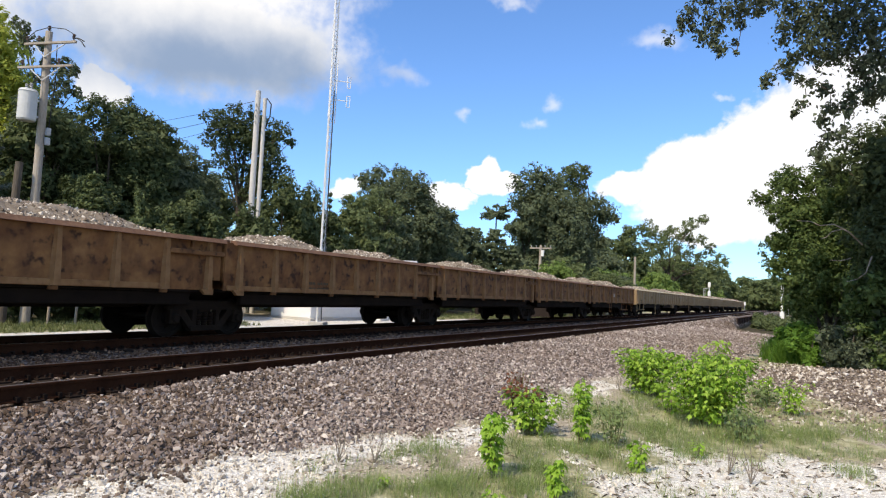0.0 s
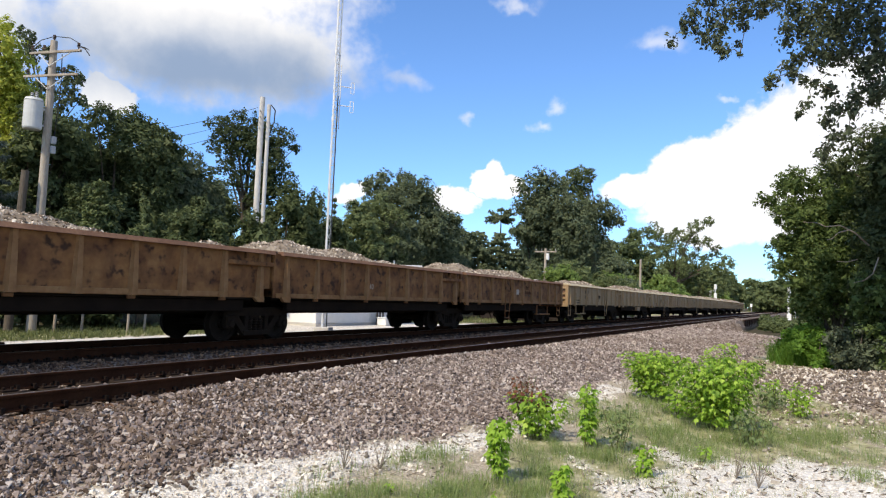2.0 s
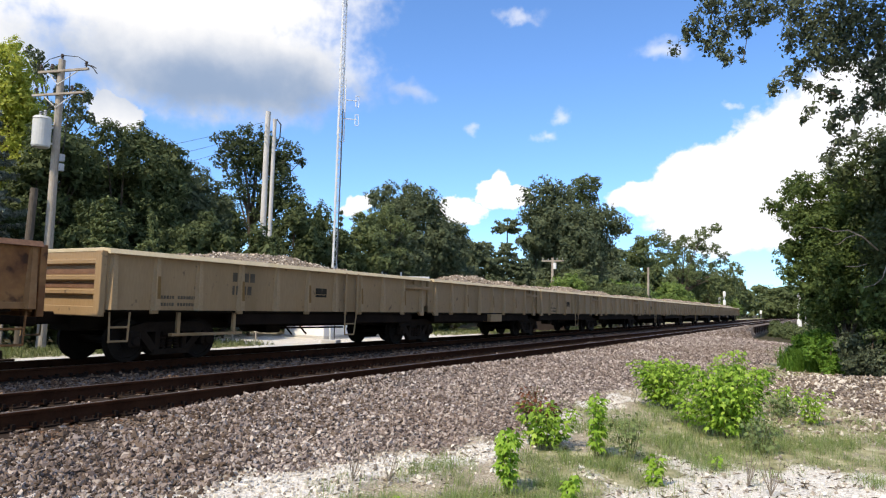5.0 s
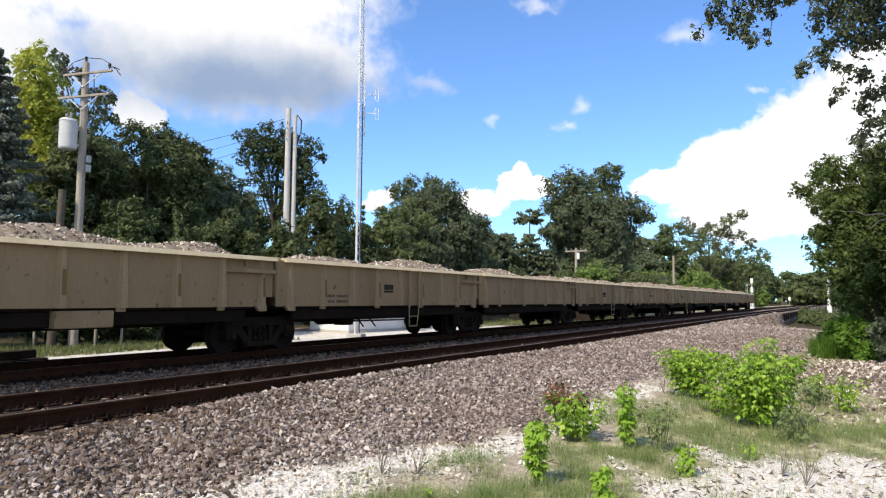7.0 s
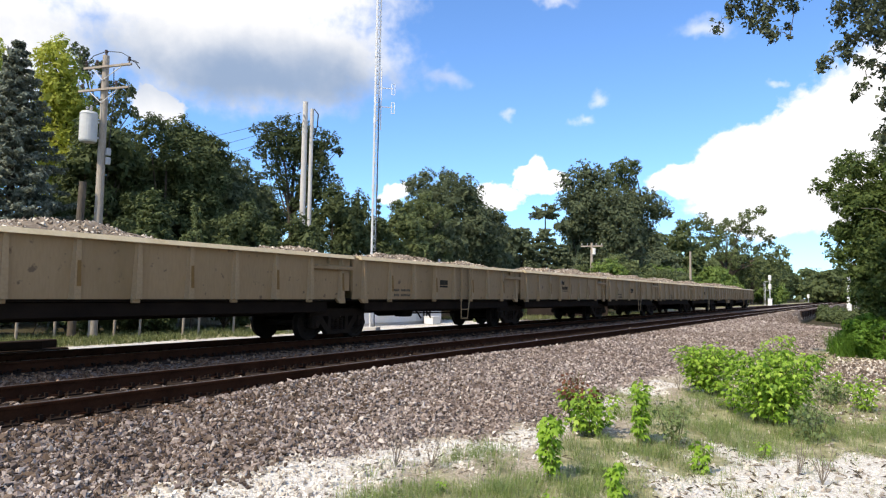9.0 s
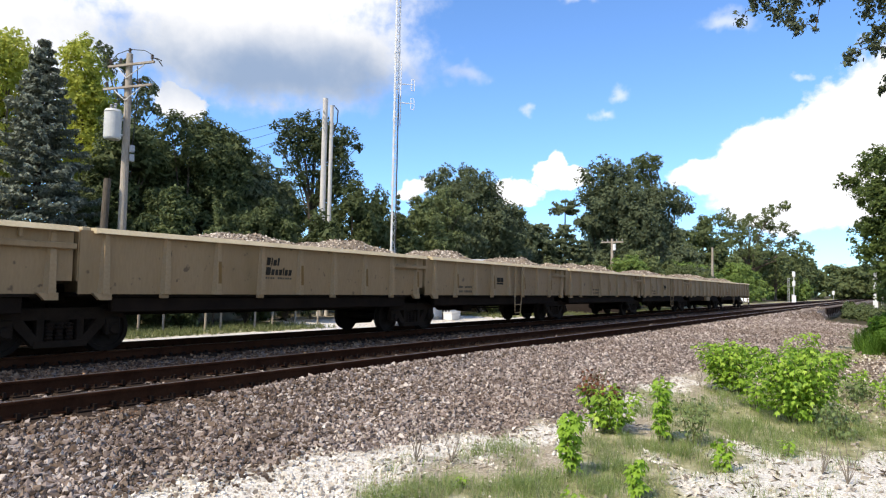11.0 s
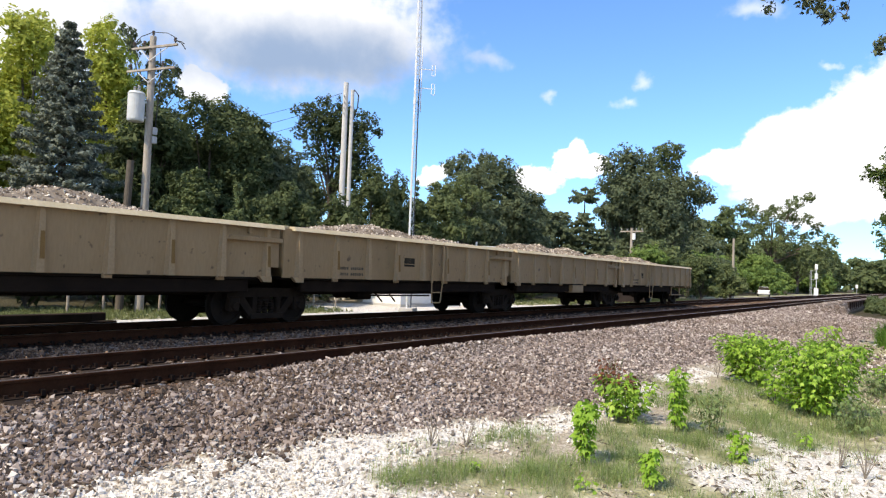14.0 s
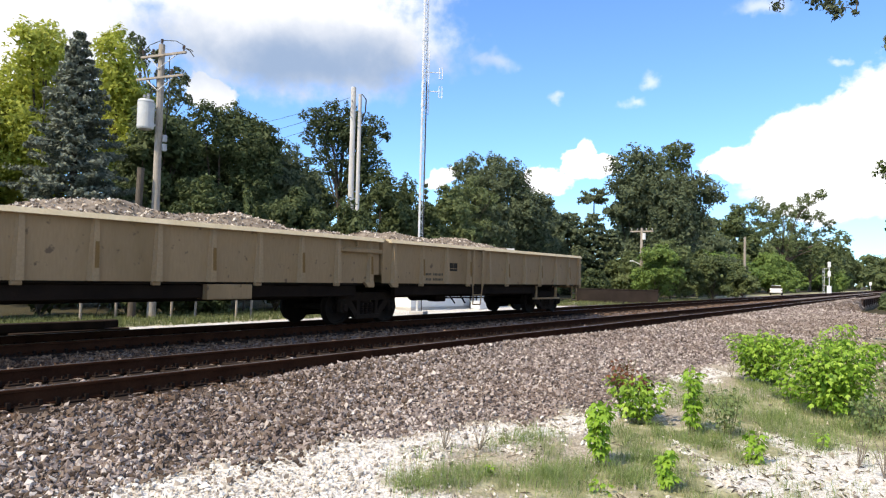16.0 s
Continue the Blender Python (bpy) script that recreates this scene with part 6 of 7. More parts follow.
def overhang():
    """A tall tree whose limbs reach over the track side."""
    rng = np.random.default_rng(70)
    x0, y0 = 8.4, 18.4
    z0 = float(gz(x0, y0)) - 0.05
    th = tagged(empty("tree", pose(x0, y0, z0)), "tall oak with leafy limbs reaching over the ground", "tree")
    # sprays of leaves: x, height, radius
    outer = ((-3.18, 8.19, 0.12), (-2.85, 8.7, 0.15), (-2.6, 8.84, 0.17), (-2.36, 8.23, 0.17), (-2.15, 8.68, 0.2), (-1.96, 8.32, 0.18), (-1.86, 7.71, 0.17), (-2.03, 7.94, 0.14), (-1.54, 7.97, 0.08), (-1.69, 8.7, 0.23), (-1.3, 8.72, 0.24), (-1.42, 8.36, 0.14), (-0.91, 8.79, 0.23), (-0.97, 8.55, 0.12), (-2.86, 8.41, 0.09), (-1.49, 7.61, 0.06), (-2.58, 8.52, 0.12), (-2.2, 9.2, 0.3), (-1.4, 9.3, 0.35))
    middle = ((-0.26, 8.61, 0.26), (-0.4, 8.09, 0.2), (-0.44, 7.79, 0.14), (-0.03, 8.21, 0.29), (0.32, 8.46, 0.29), (0.21, 7.75, 0.33), (0.59, 8.0, 0.29), (0.07, 7.44, 0.2), (0.45, 7.33, 0.3), (-0.24, 7.39, 0.14), (-0.45, 7.22, 0.15), (-0.73, 6.88, 0.14), (-0.86, 6.75, 0.11), (-0.31, 6.98, 0.14), (-0.06, 6.78, 0.11), (0.13, 6.62, 0.11), (0.37, 6.6, 0.14), (0.53, 6.44, 0.09), (-0.01, 6.16, 0.12), (-0.19, 6.04, 0.08), (-0.4, 9.1, 0.35))
    inner = ((0.8, 8.25, 0.29), (0.94, 7.68, 0.33), (0.8, 7.23, 0.21), (1.25, 8.31, 0.33), (1.39, 7.72, 0.36), (1.61, 7.16, 0.33), (1.17, 6.97, 0.24), (1.37, 6.62, 0.27), (1.04, 6.34, 0.2), (0.93, 6.08, 0.17), (1.38, 6.18, 0.21), (1.64, 6.36, 0.24), (0.58, 5.97, 0.17), (0.41, 5.77, 0.14), (0.53, 5.43, 0.17), (0.73, 5.36, 0.12), (0.89, 5.49, 0.09), (0.95, 5.86, 0.12), (0.43, 5.08, 0.14), (0.31, 4.9, 0.15), (1.9, 8.2, 0.4), (2.2, 7.4, 0.45), (2.2, 6.6, 0.4), (0.6, 8.9, 0.4))
    ends = [(x, 18.0 + rng.uniform(-0.25, 0.25), z, q) for x, z, q in outer + middle + inner]
    bm = B()
    limb_chain(bm, [(0, 0, 0), (-0.1, 0, 3.2), (0.0, 0.1, 7.0), (0.2, 0.1, 12.5)], 0.34, 0.08, 10)
    part("trunk", bm, M["bark"], th, "dark ridged trunk")
    hubs = [Vector((3.0 - x0, 18.1 - y0, 9.8 - z0)), Vector((2.7 - x0, 18.1 - y0, 7.7 - z0)), Vector((2.5 - x0, 18.0 - y0, 6.3 - z0))]
    for k, hb in enumerate(hubs):
        bm = B()
        a = Vector((0, 0, 5.2 + 0.9 * (2 - k)))
        limb_chain(bm, [a, a.lerp(hb, 0.4) + Vector((0, 0, 0.35)), a.lerp(hb, 0.8) + Vector((0, 0.1, 0.15)), hb], 0.085, 0.02, 7)
        part("limb", bm, M["bark"], th)
    blobs = []
    nodes = list(hubs)
    for ex, ey, ez, rr in sorted(ends, key=lambda q: -q[0]):
        e = Vector((ex - x0, ey - y0, ez - z0))
        hb = min(nodes, key=lambda q: (q - e).length)
        nodes.append(e)
        bm = B()
        m1 = hb.lerp(e, 0.4) + Vector((rng.uniform(-0.05, 0.05), rng.uniform(-0.1, 0.1), rng.uniform(0.02, 0.10)))
        m2 = hb.lerp(e, 0.75) + Vector((rng.uniform(-0.05, 0.05), rng.uniform(-0.1, 0.1), rng.uniform(0.0, 0.08)))
        limb_chain(bm, [hb, m1, m2, e + Vector((-0.03, 0, -0.02))], 0.014, 0.004, 5)
        part("limb", bm, M["bark"], th)
        rr = rr * 1.22
        blobs.append((e.x, e.y, e.z, rr, rr * 2.0, rr))
    areas = [b[3] ** 2 for b in blobs]
    v = []
    for b, a in zip(blobs, areas):
        k = int(10 + 1900 * a)
        q = rng.normal(size=(k, 3))
        q *= 0.47
        v.append(leaf_quads(rng, np.array(b[:3]) + q * np.array(b[3:]), q, 0.075, 1.6, 0.5, 0.2))
    v = np.concatenate(v)
    # crown out of view; its far-reaching boughs are added to shade the thicket
    up = [(cx - x0, cy - y0, cz - z0, cr, cr, cr * 0.75) for cx, cy, cz, cr in ((1.1, 13.2, 11.5, 1.3), (1.3, 15.0, 11.4, 1.3), (1.5, 16.9, 11.7, 1.2), (3.2, 13.6, 11.5, 1.6), (4.2, 15.8, 11.4, 2.1), (6.6, 15.6, 12.0, 2.3), (8.6, 17.2, 12.4, 2.6), (6.4, 18.2, 13.2, 2.4), (9.0, 19.5, 14.0, 2.4), (5.0, 17.4, 12.0, 2.0))]
    for cx, cy, cz, cr, _, _ in up:
        bm = B()
        limb_chain(bm, [(0.05, 0.05, 7.5), (cx * 0.5, cy * 0.5, 7.5 + (cz - 7.5) * 0.6), (cx, cy, cz)], 0.1, 0.02, 6)
        part("limb", bm, M["bark"], th)
    w = crown_leaves(rng, up, 24000, 0.2, 20, corners=4)
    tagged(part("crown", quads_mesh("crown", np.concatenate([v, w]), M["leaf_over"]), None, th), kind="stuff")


overhang()


# ---- weeds, grass ----
def leaf_shape(name, mat):
    """One three-lobed leaf, 1 m long, folded along its rib."""
    if name in CACHE:
        return CACHE[name]
    o = [(0, 0, 0), (0.10, 0.25, -0.02), (0.52, 0.38, -0.14), (0.54, 0.14, 0.0), (1.0, 0, -0.26), (0.54, -0.14, 0.0), (0.52, -0.38, -0.14), (0.10, -0.25, -0.02), (0.42, 0, 0.05)]
    f = [(0, 1, 2, 8), (8, 2, 3, 4), (0, 8, 6, 7), (8, 4, 5, 6)]
    CACHE[name] = mesh_np("leaf", o, f, M[mat], smooth=True)
    return CACHE[name]


def leaf_pose(rng, p, a, tilt, s):
    return Matrix.Translation(p) @ Matrix.Rotation(a, 4, "Z") @ Matrix.Rotation(tilt, 4, "Y") @ Matrix.Rotation(rng.uniform(-0.5, 0.5), 4, "X") @ Matrix.Scale(s, 4)


def weed(x, y, h, w, label, seed, leaves, stems=1, size=0.10, split=True, red=0.0, red_from=0.62, green="weed"):
    rng = random.Random(seed)
    z0 = float(gz(x, y))
    th = tagged(empty("weed", pose(x, y, z0 - 0.01)), label, "weed", "bright weeds in the gravel")
    spots = []
    for k in range(stems):
        a = 2.4 * k + rng.uniform(-0.4, 0.4)
        sp = 0 if stems == 1 else w * 0.42 * math.sqrt((k + 0.5) / stems)
        tip = Vector((math.cos(a) * sp, math.sin(a) * sp, h * rng.uniform(0.72, 1.0)))
        foot = Vector((math.cos(a) * sp * 0.35, math.sin(a) * sp * 0.35, 0))
        bm = B()
        mid = foot.lerp(tip, 0.5) + Vector((rng.uniform(-0.03, 0.03), rng.uniform(-0.03, 0.03), 0.02))
        limb_chain(bm, [foot, mid, tip], 0.007, 0.003, 5)
        part("stem", bm, M["stem"], th)
        for i in range(max(1, leaves // stems)):
            u = rng.uniform(0.1, 1.0) ** 0.8
            p = foot.lerp(mid, u * 2) if u < 0.5 else mid.lerp(tip, u * 2 - 1)
            b = rng.uniform(0, 2 * math.pi)
            reach = (w * 0.5 if stems == 1 else w * 0.20) * rng.uniform(0.15, 0.75)
            p = p + Vector((math.cos(b) * reach, math.sin(b) * reach, rng.uniform(-0.03, 0.03)))
            spots.append((p, b, rng.uniform(0.0, 0.95), size * rng.uniform(0.6, 1.25), p.z / h))
    greens = [s for s in spots if not (red and s[4] > red_from and rng.random() < red)]
    reds = [s for s in spots if s not in greens]
    for group, mesh, nm in ((greens, leaf_shape("leaf_" + green, green), green), (reds, leaf_shape("leaf_red", "weed_red"), "weed_red")):
        if not group:
            continue
        if split:
            for p, b, t, s, _ in group:
                part("leaf", mesh, None, th).matrix_basis = leaf_pose(rng, p, b, t, s)
        else:
            co = np.array([v.co for v in mesh.vertices])
            fs = np.array([tuple(q.vertices) for q in mesh.polygons])
            V, F = [], []
            for p, b, t, s, _ in group:
                m = np.array(leaf_pose(rng, p, b, t, s))
                F.append(fs + 9 * len(V))
                V.append(co @ m[:3, :3].T + m[:3, 3])
            tagged(part("leaves", mesh_np("leaves", np.concatenate(V), np.concatenate(F), M[nm], smooth=True), None, th), kind="stuff")
    return th


weed(-2.55, 5.90, 0.62, 0.36, "bright green leafy weed on a single stem", 1, 270, 4, 0.088)
weed(-2.98, 8.14, 0.60, 0.95, "bushy bright green weed with reddish dying tips", 2, 640, 11, 0.085, red=0.35, red_from=0.78, split=False)
weed(-3.22, 8.30, 0.84, 0.50, "reddish dying weed stalks with shrivelled leaves", 18, 190, 8, 0.06, red=1.0, red_from=0.3)
weed(-2.28, 7.89, 0.84, 0.36, "tall narrow bright green weed", 3, 270, 4, 0.085)
weed(-1.92, 8.0, 0.56, 0.62, "dull green weed beside the taller one", 4, 290, 8, 0.05, green="weed_dull")
weed(-2.46, 12.7, 0.95, 1.30, "broad clump of bright green leafy weeds", 5, 2000, 17, 0.086, split=False)
weed(-1.12, 10.3, 1.02, 1.45, "large clump of bright green leafy weeds", 6, 2500, 20, 0.086, split=False)
weed(-1.72, 11.0, 0.55, 0.8, "bright green leafy weed between larger clumps", 16, 290, 6, 0.085)
weed(-1.15, 11.4, 1.25, 0.6, "tall bright green weed at the back of the clump", 17, 260, 4, 0.085)
weed(-0.10, 12.27, 0.60, 0.6, "green weed at the foot of the stone heap", 7, 260, 6, 0.07)
weed(-0.62, 9.4, 0.5, 0.7, "dull green weed beside the large clump", 19, 280, 8, 0.055, green="weed_dull")
weed(-0.50, 12.9, 0.42, 0.9, "dull dark-leaved weed at the foot of the stone heap", 20, 240, 8, 0.075, green="weed_dull")
weed(-1.80, 5.55, 0.36, 0.22, "small bright green seedling", 8, 80, 2, 0.085)
weed(-1.42, 7.01, 0.38, 0.22, "small bright green seedling", 9, 80, 2, 0.085)
weed(-2.22, 5.2, 0.16, 0.22, "small yellowish seedling in the grass", 10, 34, 1, 0.055)
weed(-1.0, 8.1, 0.22, 0.2, "small green seedling in the grass", 11, 30, 1, 0.055)
weed(-0.55, 13.6, 0.5, 0.5, "green weed at the foot of the stone heap", 12, 170, 4, 0.065)
weed(-3.2, 5.05, 0.12, 0.14, "small yellowish seedling in the gravel", 13, 18, 1, 0.05)
weed(-2.6, 15.5, 0.5, 0.45, "green weed growing in the ballast", 14, 120, 4, 0.06)
weed(-1.5, 14.6, 0.9, 0.7, "tall green weed behind the larger clumps", 15, 280, 5, 0.07)


def blades(name, label, mat, seed, x0, x1, y0, y1, n, keep, lo, hi, width, near=True):
    p, rng = scatter(seed, x0, x1, y0, y1, n // 7, keep, near)
    p = np.repeat(p, 7, 0)
    m = len(p)
    p[:, :2] += rng.normal(size=(m, 2)) * (0.035 if near else 0.05)
    p[:, 2] = gz(p[:, 0], p[:, 1]) - 0.005
    a, lean = rng.uniform(0, 2 * np.pi, m), rng.uniform(0.15, 1.35, m)
    h = rng.uniform(lo, hi, m)
    d = np.stack([np.cos(a), np.sin(a), np.zeros(m)], -1)
    s = np.stack([-np.sin(a), np.cos(a), np.zeros(m)], -1) * width * rng.uniform(0.5, 1.2, m)[:, None]
    up = np.array([0, 0, 1.0])
    mid = p + d * (h * lean * 0.35)[:, None] + up * (h * 0.6)[:, None]
    tip = p + d * (h * lean)[:, None] + up * (h * (1.02 - 0.4 * lean))[:, None]
    v = np.stack([p - s, p + s, mid + s * 0.7, mid - s * 0.7, tip], 1).reshape(-1, 3)
    i = 5 * np.arange(m)[:, None]
    quad = i + np.array([0, 1, 2, 3])
    tri = i + np.array([3, 2, 4, 4])
    me = bpy.data.meshes.new(name)
    faces = [tuple(q) for q in quad] + [(int(t[0]), int(t[1]), int(t[2])) for t in tri]
    me.from_pydata(v.tolist(), [], faces)
    me.materials.append(M[mat])
    return tagged(new(name, me), label, "grass", kind="stuff")


def tufty(x, y):
    return zone_grass(x, y) * (1 - 0.9 * zone_white(x, y)) * np.clip(0.42 + 1.5 * wobble(x, y, 3.7, 5.0), 0.03, 1)


blades("dry_grass", "thin dry grass in the trackside gravel", "dry", 81, -4.4, 3.0, 4.2, 15, 230000, tufty, 0.025, 0.105, 0.0022)
blades("green_grass", "thin green grass among the weeds", "grass", 82, -4.2, 3.0, 4.2, 14, 60000, tufty, 0.03, 0.18, 0.0028)
blades("verge_grass", "rough green grass beyond the far track", "verge", 83, -22.6, -18.6, 5, 62, 32000, lambda x, y: 1 - smooth(19, 20.5, y) * smooth(35, 33, y), 0.05, 0.26, 0.012)


blades("track_grass", "rough green grass beside the far track", "verge", 87, -19.5, -15.8, 38, 66, 9000, lambda x, y: smooth(38, 41, y) * np.clip(0.5 + wobble(x, y, 1.3, 0.5), 0.1, 1), 0.08, 0.3, 0.014)
blades("tall_grass", "tall lush green grass at the foot of the thicket", "leaf_lush", 84, -1.15, 0.75, 23.2, 27.2, 14000, lambda x, y: smooth(1.2, 0.3, np.hypot((x + 0.1) / 0.95, (y - 25.0) / 2.1)), 0.25, 1.05, 0.009, near=False)


TUFTS = ((-2.70, 5.26, 0.34), (-3.46, 6.32, 0.30), (-1.11, 8.45, 0.42), (-2.42, 10.1, 0.45), (-3.62, 6.1, 0.2), (-2.27, 11.6, 0.5), (-2.36, 7.4, 0.3), (-1.9, 7.5, 0.3), (-0.8, 9.5, 0.4), (-0.4, 9.9, 0.45), (-2.3, 6.4, 0.24), (-1.14, 11.4, 0.5), (-2.6, 5.7, 0.25), (-3.4, 4.4, 0.26), (-3.3, 4.95, 0.2), (-2.1, 5.6, 0.24), (0.2, 10.6, 0.4), (0.9, 11.0, 0.4), (0.5, 8.3, 0.22), (1.1, 7.8, 0.25), (-3.0, 9.6, 0.35), (-1.6, 9.3, 0.4))


def in_tufts(x, y):
    w = np.zeros_like(x)
    for tx, ty, tr in TUFTS:
        w = np.maximum(w, np.exp(-((x - tx) ** 2 + ((y - ty) * 0.75) ** 2) / (0.55 * tr * tr)) * 1.1)
    return np.clip(w + 0.25 * wobble(x, y, 6.0, 2.0) * (w > 0.1), 0, 1)


blades("grass_tufts", "green tufts of fine grass among the weeds", "grass", 85, -4.2, 2.4, 4.0, 13, 150000, in_tufts, 0.05, 0.22, 0.0020)


def litter_bits():
    """Short dark twigs and leaf scraps lying on the pale ground."""
    p, rng = scatter(86, -3.9, 3.2, 4.2, 12, 2600, lambda x, y: 0.15 + 0.85 * zone_white(x, y))
    n = len(p)
    a, h = rng.uniform(0, 2 * np.pi, n), rng.uniform(0.014, 0.08, n)
    d = np.stack([np.cos(a), np.sin(a), rng.uniform(-0.1, 0.5, n)], -1) * h[:, None]
    s = np.stack([-np.sin(a), np.cos(a), np.zeros(n)], -1) * (h * rng.uniform(0.06, 0.3, n))[:, None]
    p[:, 2] += 0.006
    top = np.array([0, 0, 0.012])
    v = np.stack([p - d, p + s, p + d, p - s, p + top], 1)
    f = np.array([(0, 1, 4), (1, 2, 4), (2, 3, 4), (3, 0, 4)])
    f = (f[None] + 5 * np.arange(n)[:, None, None]).reshape(-1, 3)
    tagged(new("litter", mesh_np("litter", v.reshape(-1, 3), f, M["litter"])), "dark twigs and leaf scraps on pale gravel", "litter", kind="stuff")


litter_bits()


def dead_stalks(x, y, seed):
    rng = random.Random(seed)
    th = tagged(empty("dead_weed", pose(x, y, float(gz(x, y)))), "dead leafless weed stalks in pale gravel", "weed")
    for k in range(7):
        bm = B()
        a, h = rng.uniform(0, 6.28), rng.uniform(0.2, 0.42)
        tip = Vector((math.cos(a) * 0.1, math.sin(a) * 0.1, h))
        limb_chain(bm, [(0, 0, 0), tip * 0.5 + Vector((0.01, 0.01, 0)), tip], 0.005, 0.002, 5)
        tube(bm, tip * 0.6, tip * 0.6 + Vector((rng.uniform(-0.08, 0.08), rng.uniform(-0.08, 0.08), 0.1)), 0.003, 0.001, 4)
        part("stalk", bm, M["dead"], th)


dead_stalks(-3.67, 5.6, 1)
dead_stalks(-3.95, 5.4, 2)
dead_stalks(-3.0, 12.9, 3)
dead_stalks(-0.62, 7.5, 4)
dead_stalks(-0.40, 7.25, 5)


# ---- poles, mast, signals ----
def wire(name, pts, r, parent=None, label="", category="cable"):
    cu = bpy.data.curves.new(name, "CURVE")
    cu.dimensions, cu.bevel_depth, cu.bevel_resolution = "3D", r, 1
    sp = cu.splines.new("POLY")
    sp.points.add(len(pts) - 1)
    for q, p in zip(sp.points, pts):
        q.co = (*p, 1)
    ob = new(name, cu)
    cu.materials.append(M["wire"])
    if parent:
        ob.parent = parent
    return tagged(ob, label, "" if parent else category)


def sag(a, b, d, n=14):
    a, b = Vector(a), Vector(b)
    return [tuple(a.lerp(b, i / n) - Vector((0, 0, 4 * d * (i / n) * (1 - i / n)))) for i in range(n + 1)]


def pole_mesh(h, r0, r1):
    bm = B()
    limb_chain(bm, [(0, 0, -0.3), (0.01, 0, h * 0.35), (-0.01, 0.01, h * 0.7), (0, 0, h)], r0, r1, 14)
    return bm


def insulator(bm, p):
    x, y, z = p
    tube(bm, (x, y, z), (x, y, z + 0.07), 0.02, None, 8)
    for k in range(3):
        tube(bm, (x, y, z + 0.06 + 0.05 * k), (x, y, z + 0.09 + 0.05 * k), 0.055, 0.035, 10)


def transformer_pole():
    x, y = -20.76, 12.05
    z0 = float(gz(x, y))
    H = 8.75 - z0
    th = tagged(empty("utility_pole", pose(x, y, z0, 0, 0, 0)), "weathered wooden utility pole with a pale transformer", "utility pole")
    part("post", pole_mesh(H, 0.145, 0.10), M["pole"], th, "weathered grey-brown round post")
    right = Vector((0.51, 0.86, 0))
    along, front = Vector((0.965, 0.258, 0)), Vector((0.258, -0.965, 0))   # the cross-arms
    for nm, z, half, off in (("upper_cross_arm", H - 0.42, 0.95, 0.22), ("lower_cross_arm", H - 1.16, 1.0, 0.10)):
        bm = B()
        box(bm, (-half + off, -0.034, -0.036), (half + off, 0.034, 0.036), 0.006)
        bmesh.ops.transform(bm, matrix=Matrix.Translation(front * 0.15 + Vector((0, 0, z))) @ Matrix.Rotation(math.atan2(along.y, along.x), 4, "Z"), verts=bm.verts)
        part(nm, bm, M["pole"], th)
        for k in (-0.9, -0.45, 0.9) if z > H - 1 else (-0.85, 0.5):
            bm = B()
            p = along * (k * half + off) + front * 0.15
            insulator(bm, (p.x, p.y, z + 0.05))
            part("insulator", bm, M["insulator"], th)
        for s in (-1, 1):
            bm = B()
            p = along * (0.55 * s + off) + front * 0.15
            tube(bm, p + Vector((0, 0, z - 0.05)), front * 0.12 + Vector((0, 0, z - 0.42)), 0.016, None, 6)
            part("arm_brace", bm, M["galv"], th)
    bm = B()
    insulator(bm, (0, 0, H))
    part("insulator", bm, M["insulator"], th)
    tip = along * 1.15 + front * 0.15
    for k, (da, db) in enumerate(((0.35, -0.3), (0.30, -0.12))):
        wire("jumper_wire", [tuple(tip + Vector((0, 0, H - 0.30))), tuple(tip + along * da * 0.5 + Vector((0, 0, H - 0.30 + db * 0.3))), tuple(tip + along * da + Vector((0, 0, H - 0.30 + db)))], 0.016, th)
    wire("jumper_wire", [(0, 0, H + 0.15), tuple(along * -0.5 + Vector((0, 0, H + 0.05))), tuple(along * -0.85 + Vector((0, 0, H - 0.2)))], 0.012, th)
    wire("jumper_wire", [(0, 0, H + 0.15), tuple(along * 0.6 + Vector((0, 0, H + 0.06))), tuple(along * 1.1 + front * 0.15 + Vector((0, 0, H - 0.2)))], 0.012, th)
    # transformer can
    c = Vector((0.0, 0.0, 0.0)) - right * 0.40 + Vector((0.2, -0.12, 0))
    bm = B()
    za, zb = 5.82 - z0, 6.78 - z0
    tube(bm, (c.x, c.y, za + 0.05), (c.x, c.y, zb - 0.08), 0.262, None, 24)
    tube(bm, (c.x, c.y, zb - 0.08), (c.x, c.y, zb), 0.278, 0.23, 24)
    tube(bm, (c.x, c.y, za), (c.x, c.y, za + 0.05), 0.235, 0.262, 24)
    part("transformer", bm, M["can"], th, "pale grey-white cylindrical transformer", smooth=False)
    for k in (-0.12, 0.12):
        bm = B()
        insulator(bm, (c.x + k, c.y, zb))
        part("bushing", bm, M["grey"], th)
    bm = B()
    for z in (za + 0.2, zb - 0.25):
        box(bm, (-0.3, -0.04, z - 0.03), (0.0, 0.04, z + 0.03), 0.005)
    bmesh.ops.transform(bm, matrix=Matrix.Rotation(math.atan2(right.y, right.x), 4, "Z"), verts=bm.verts)
    part("mounting_bracket", bm, M["galv"], th)
    bm = B()
    for z in (5.3, 5.6):
        box(bm, (0.12, 0.05, z - z0 - 0.12), (0.22, 0.2, z - z0 + 0.12), 0.02)
    part("cutout_switch", bm, M["grey"], th)
    wire("drop_wire", [(0.2, 0.16, H - 0.4), (0.24, 0.18, H - 1.5), (0.2, 0.14, H - 2.6), (0.19, 0.12, 5.6 - z0)], 0.014, th)
    wire("drop_wire", [(c.x, c.y, zb + 0.15), (0.05, 0.1, zb + 0.7), (0.15, 0.2, H - 1.2)], 0.012, th)
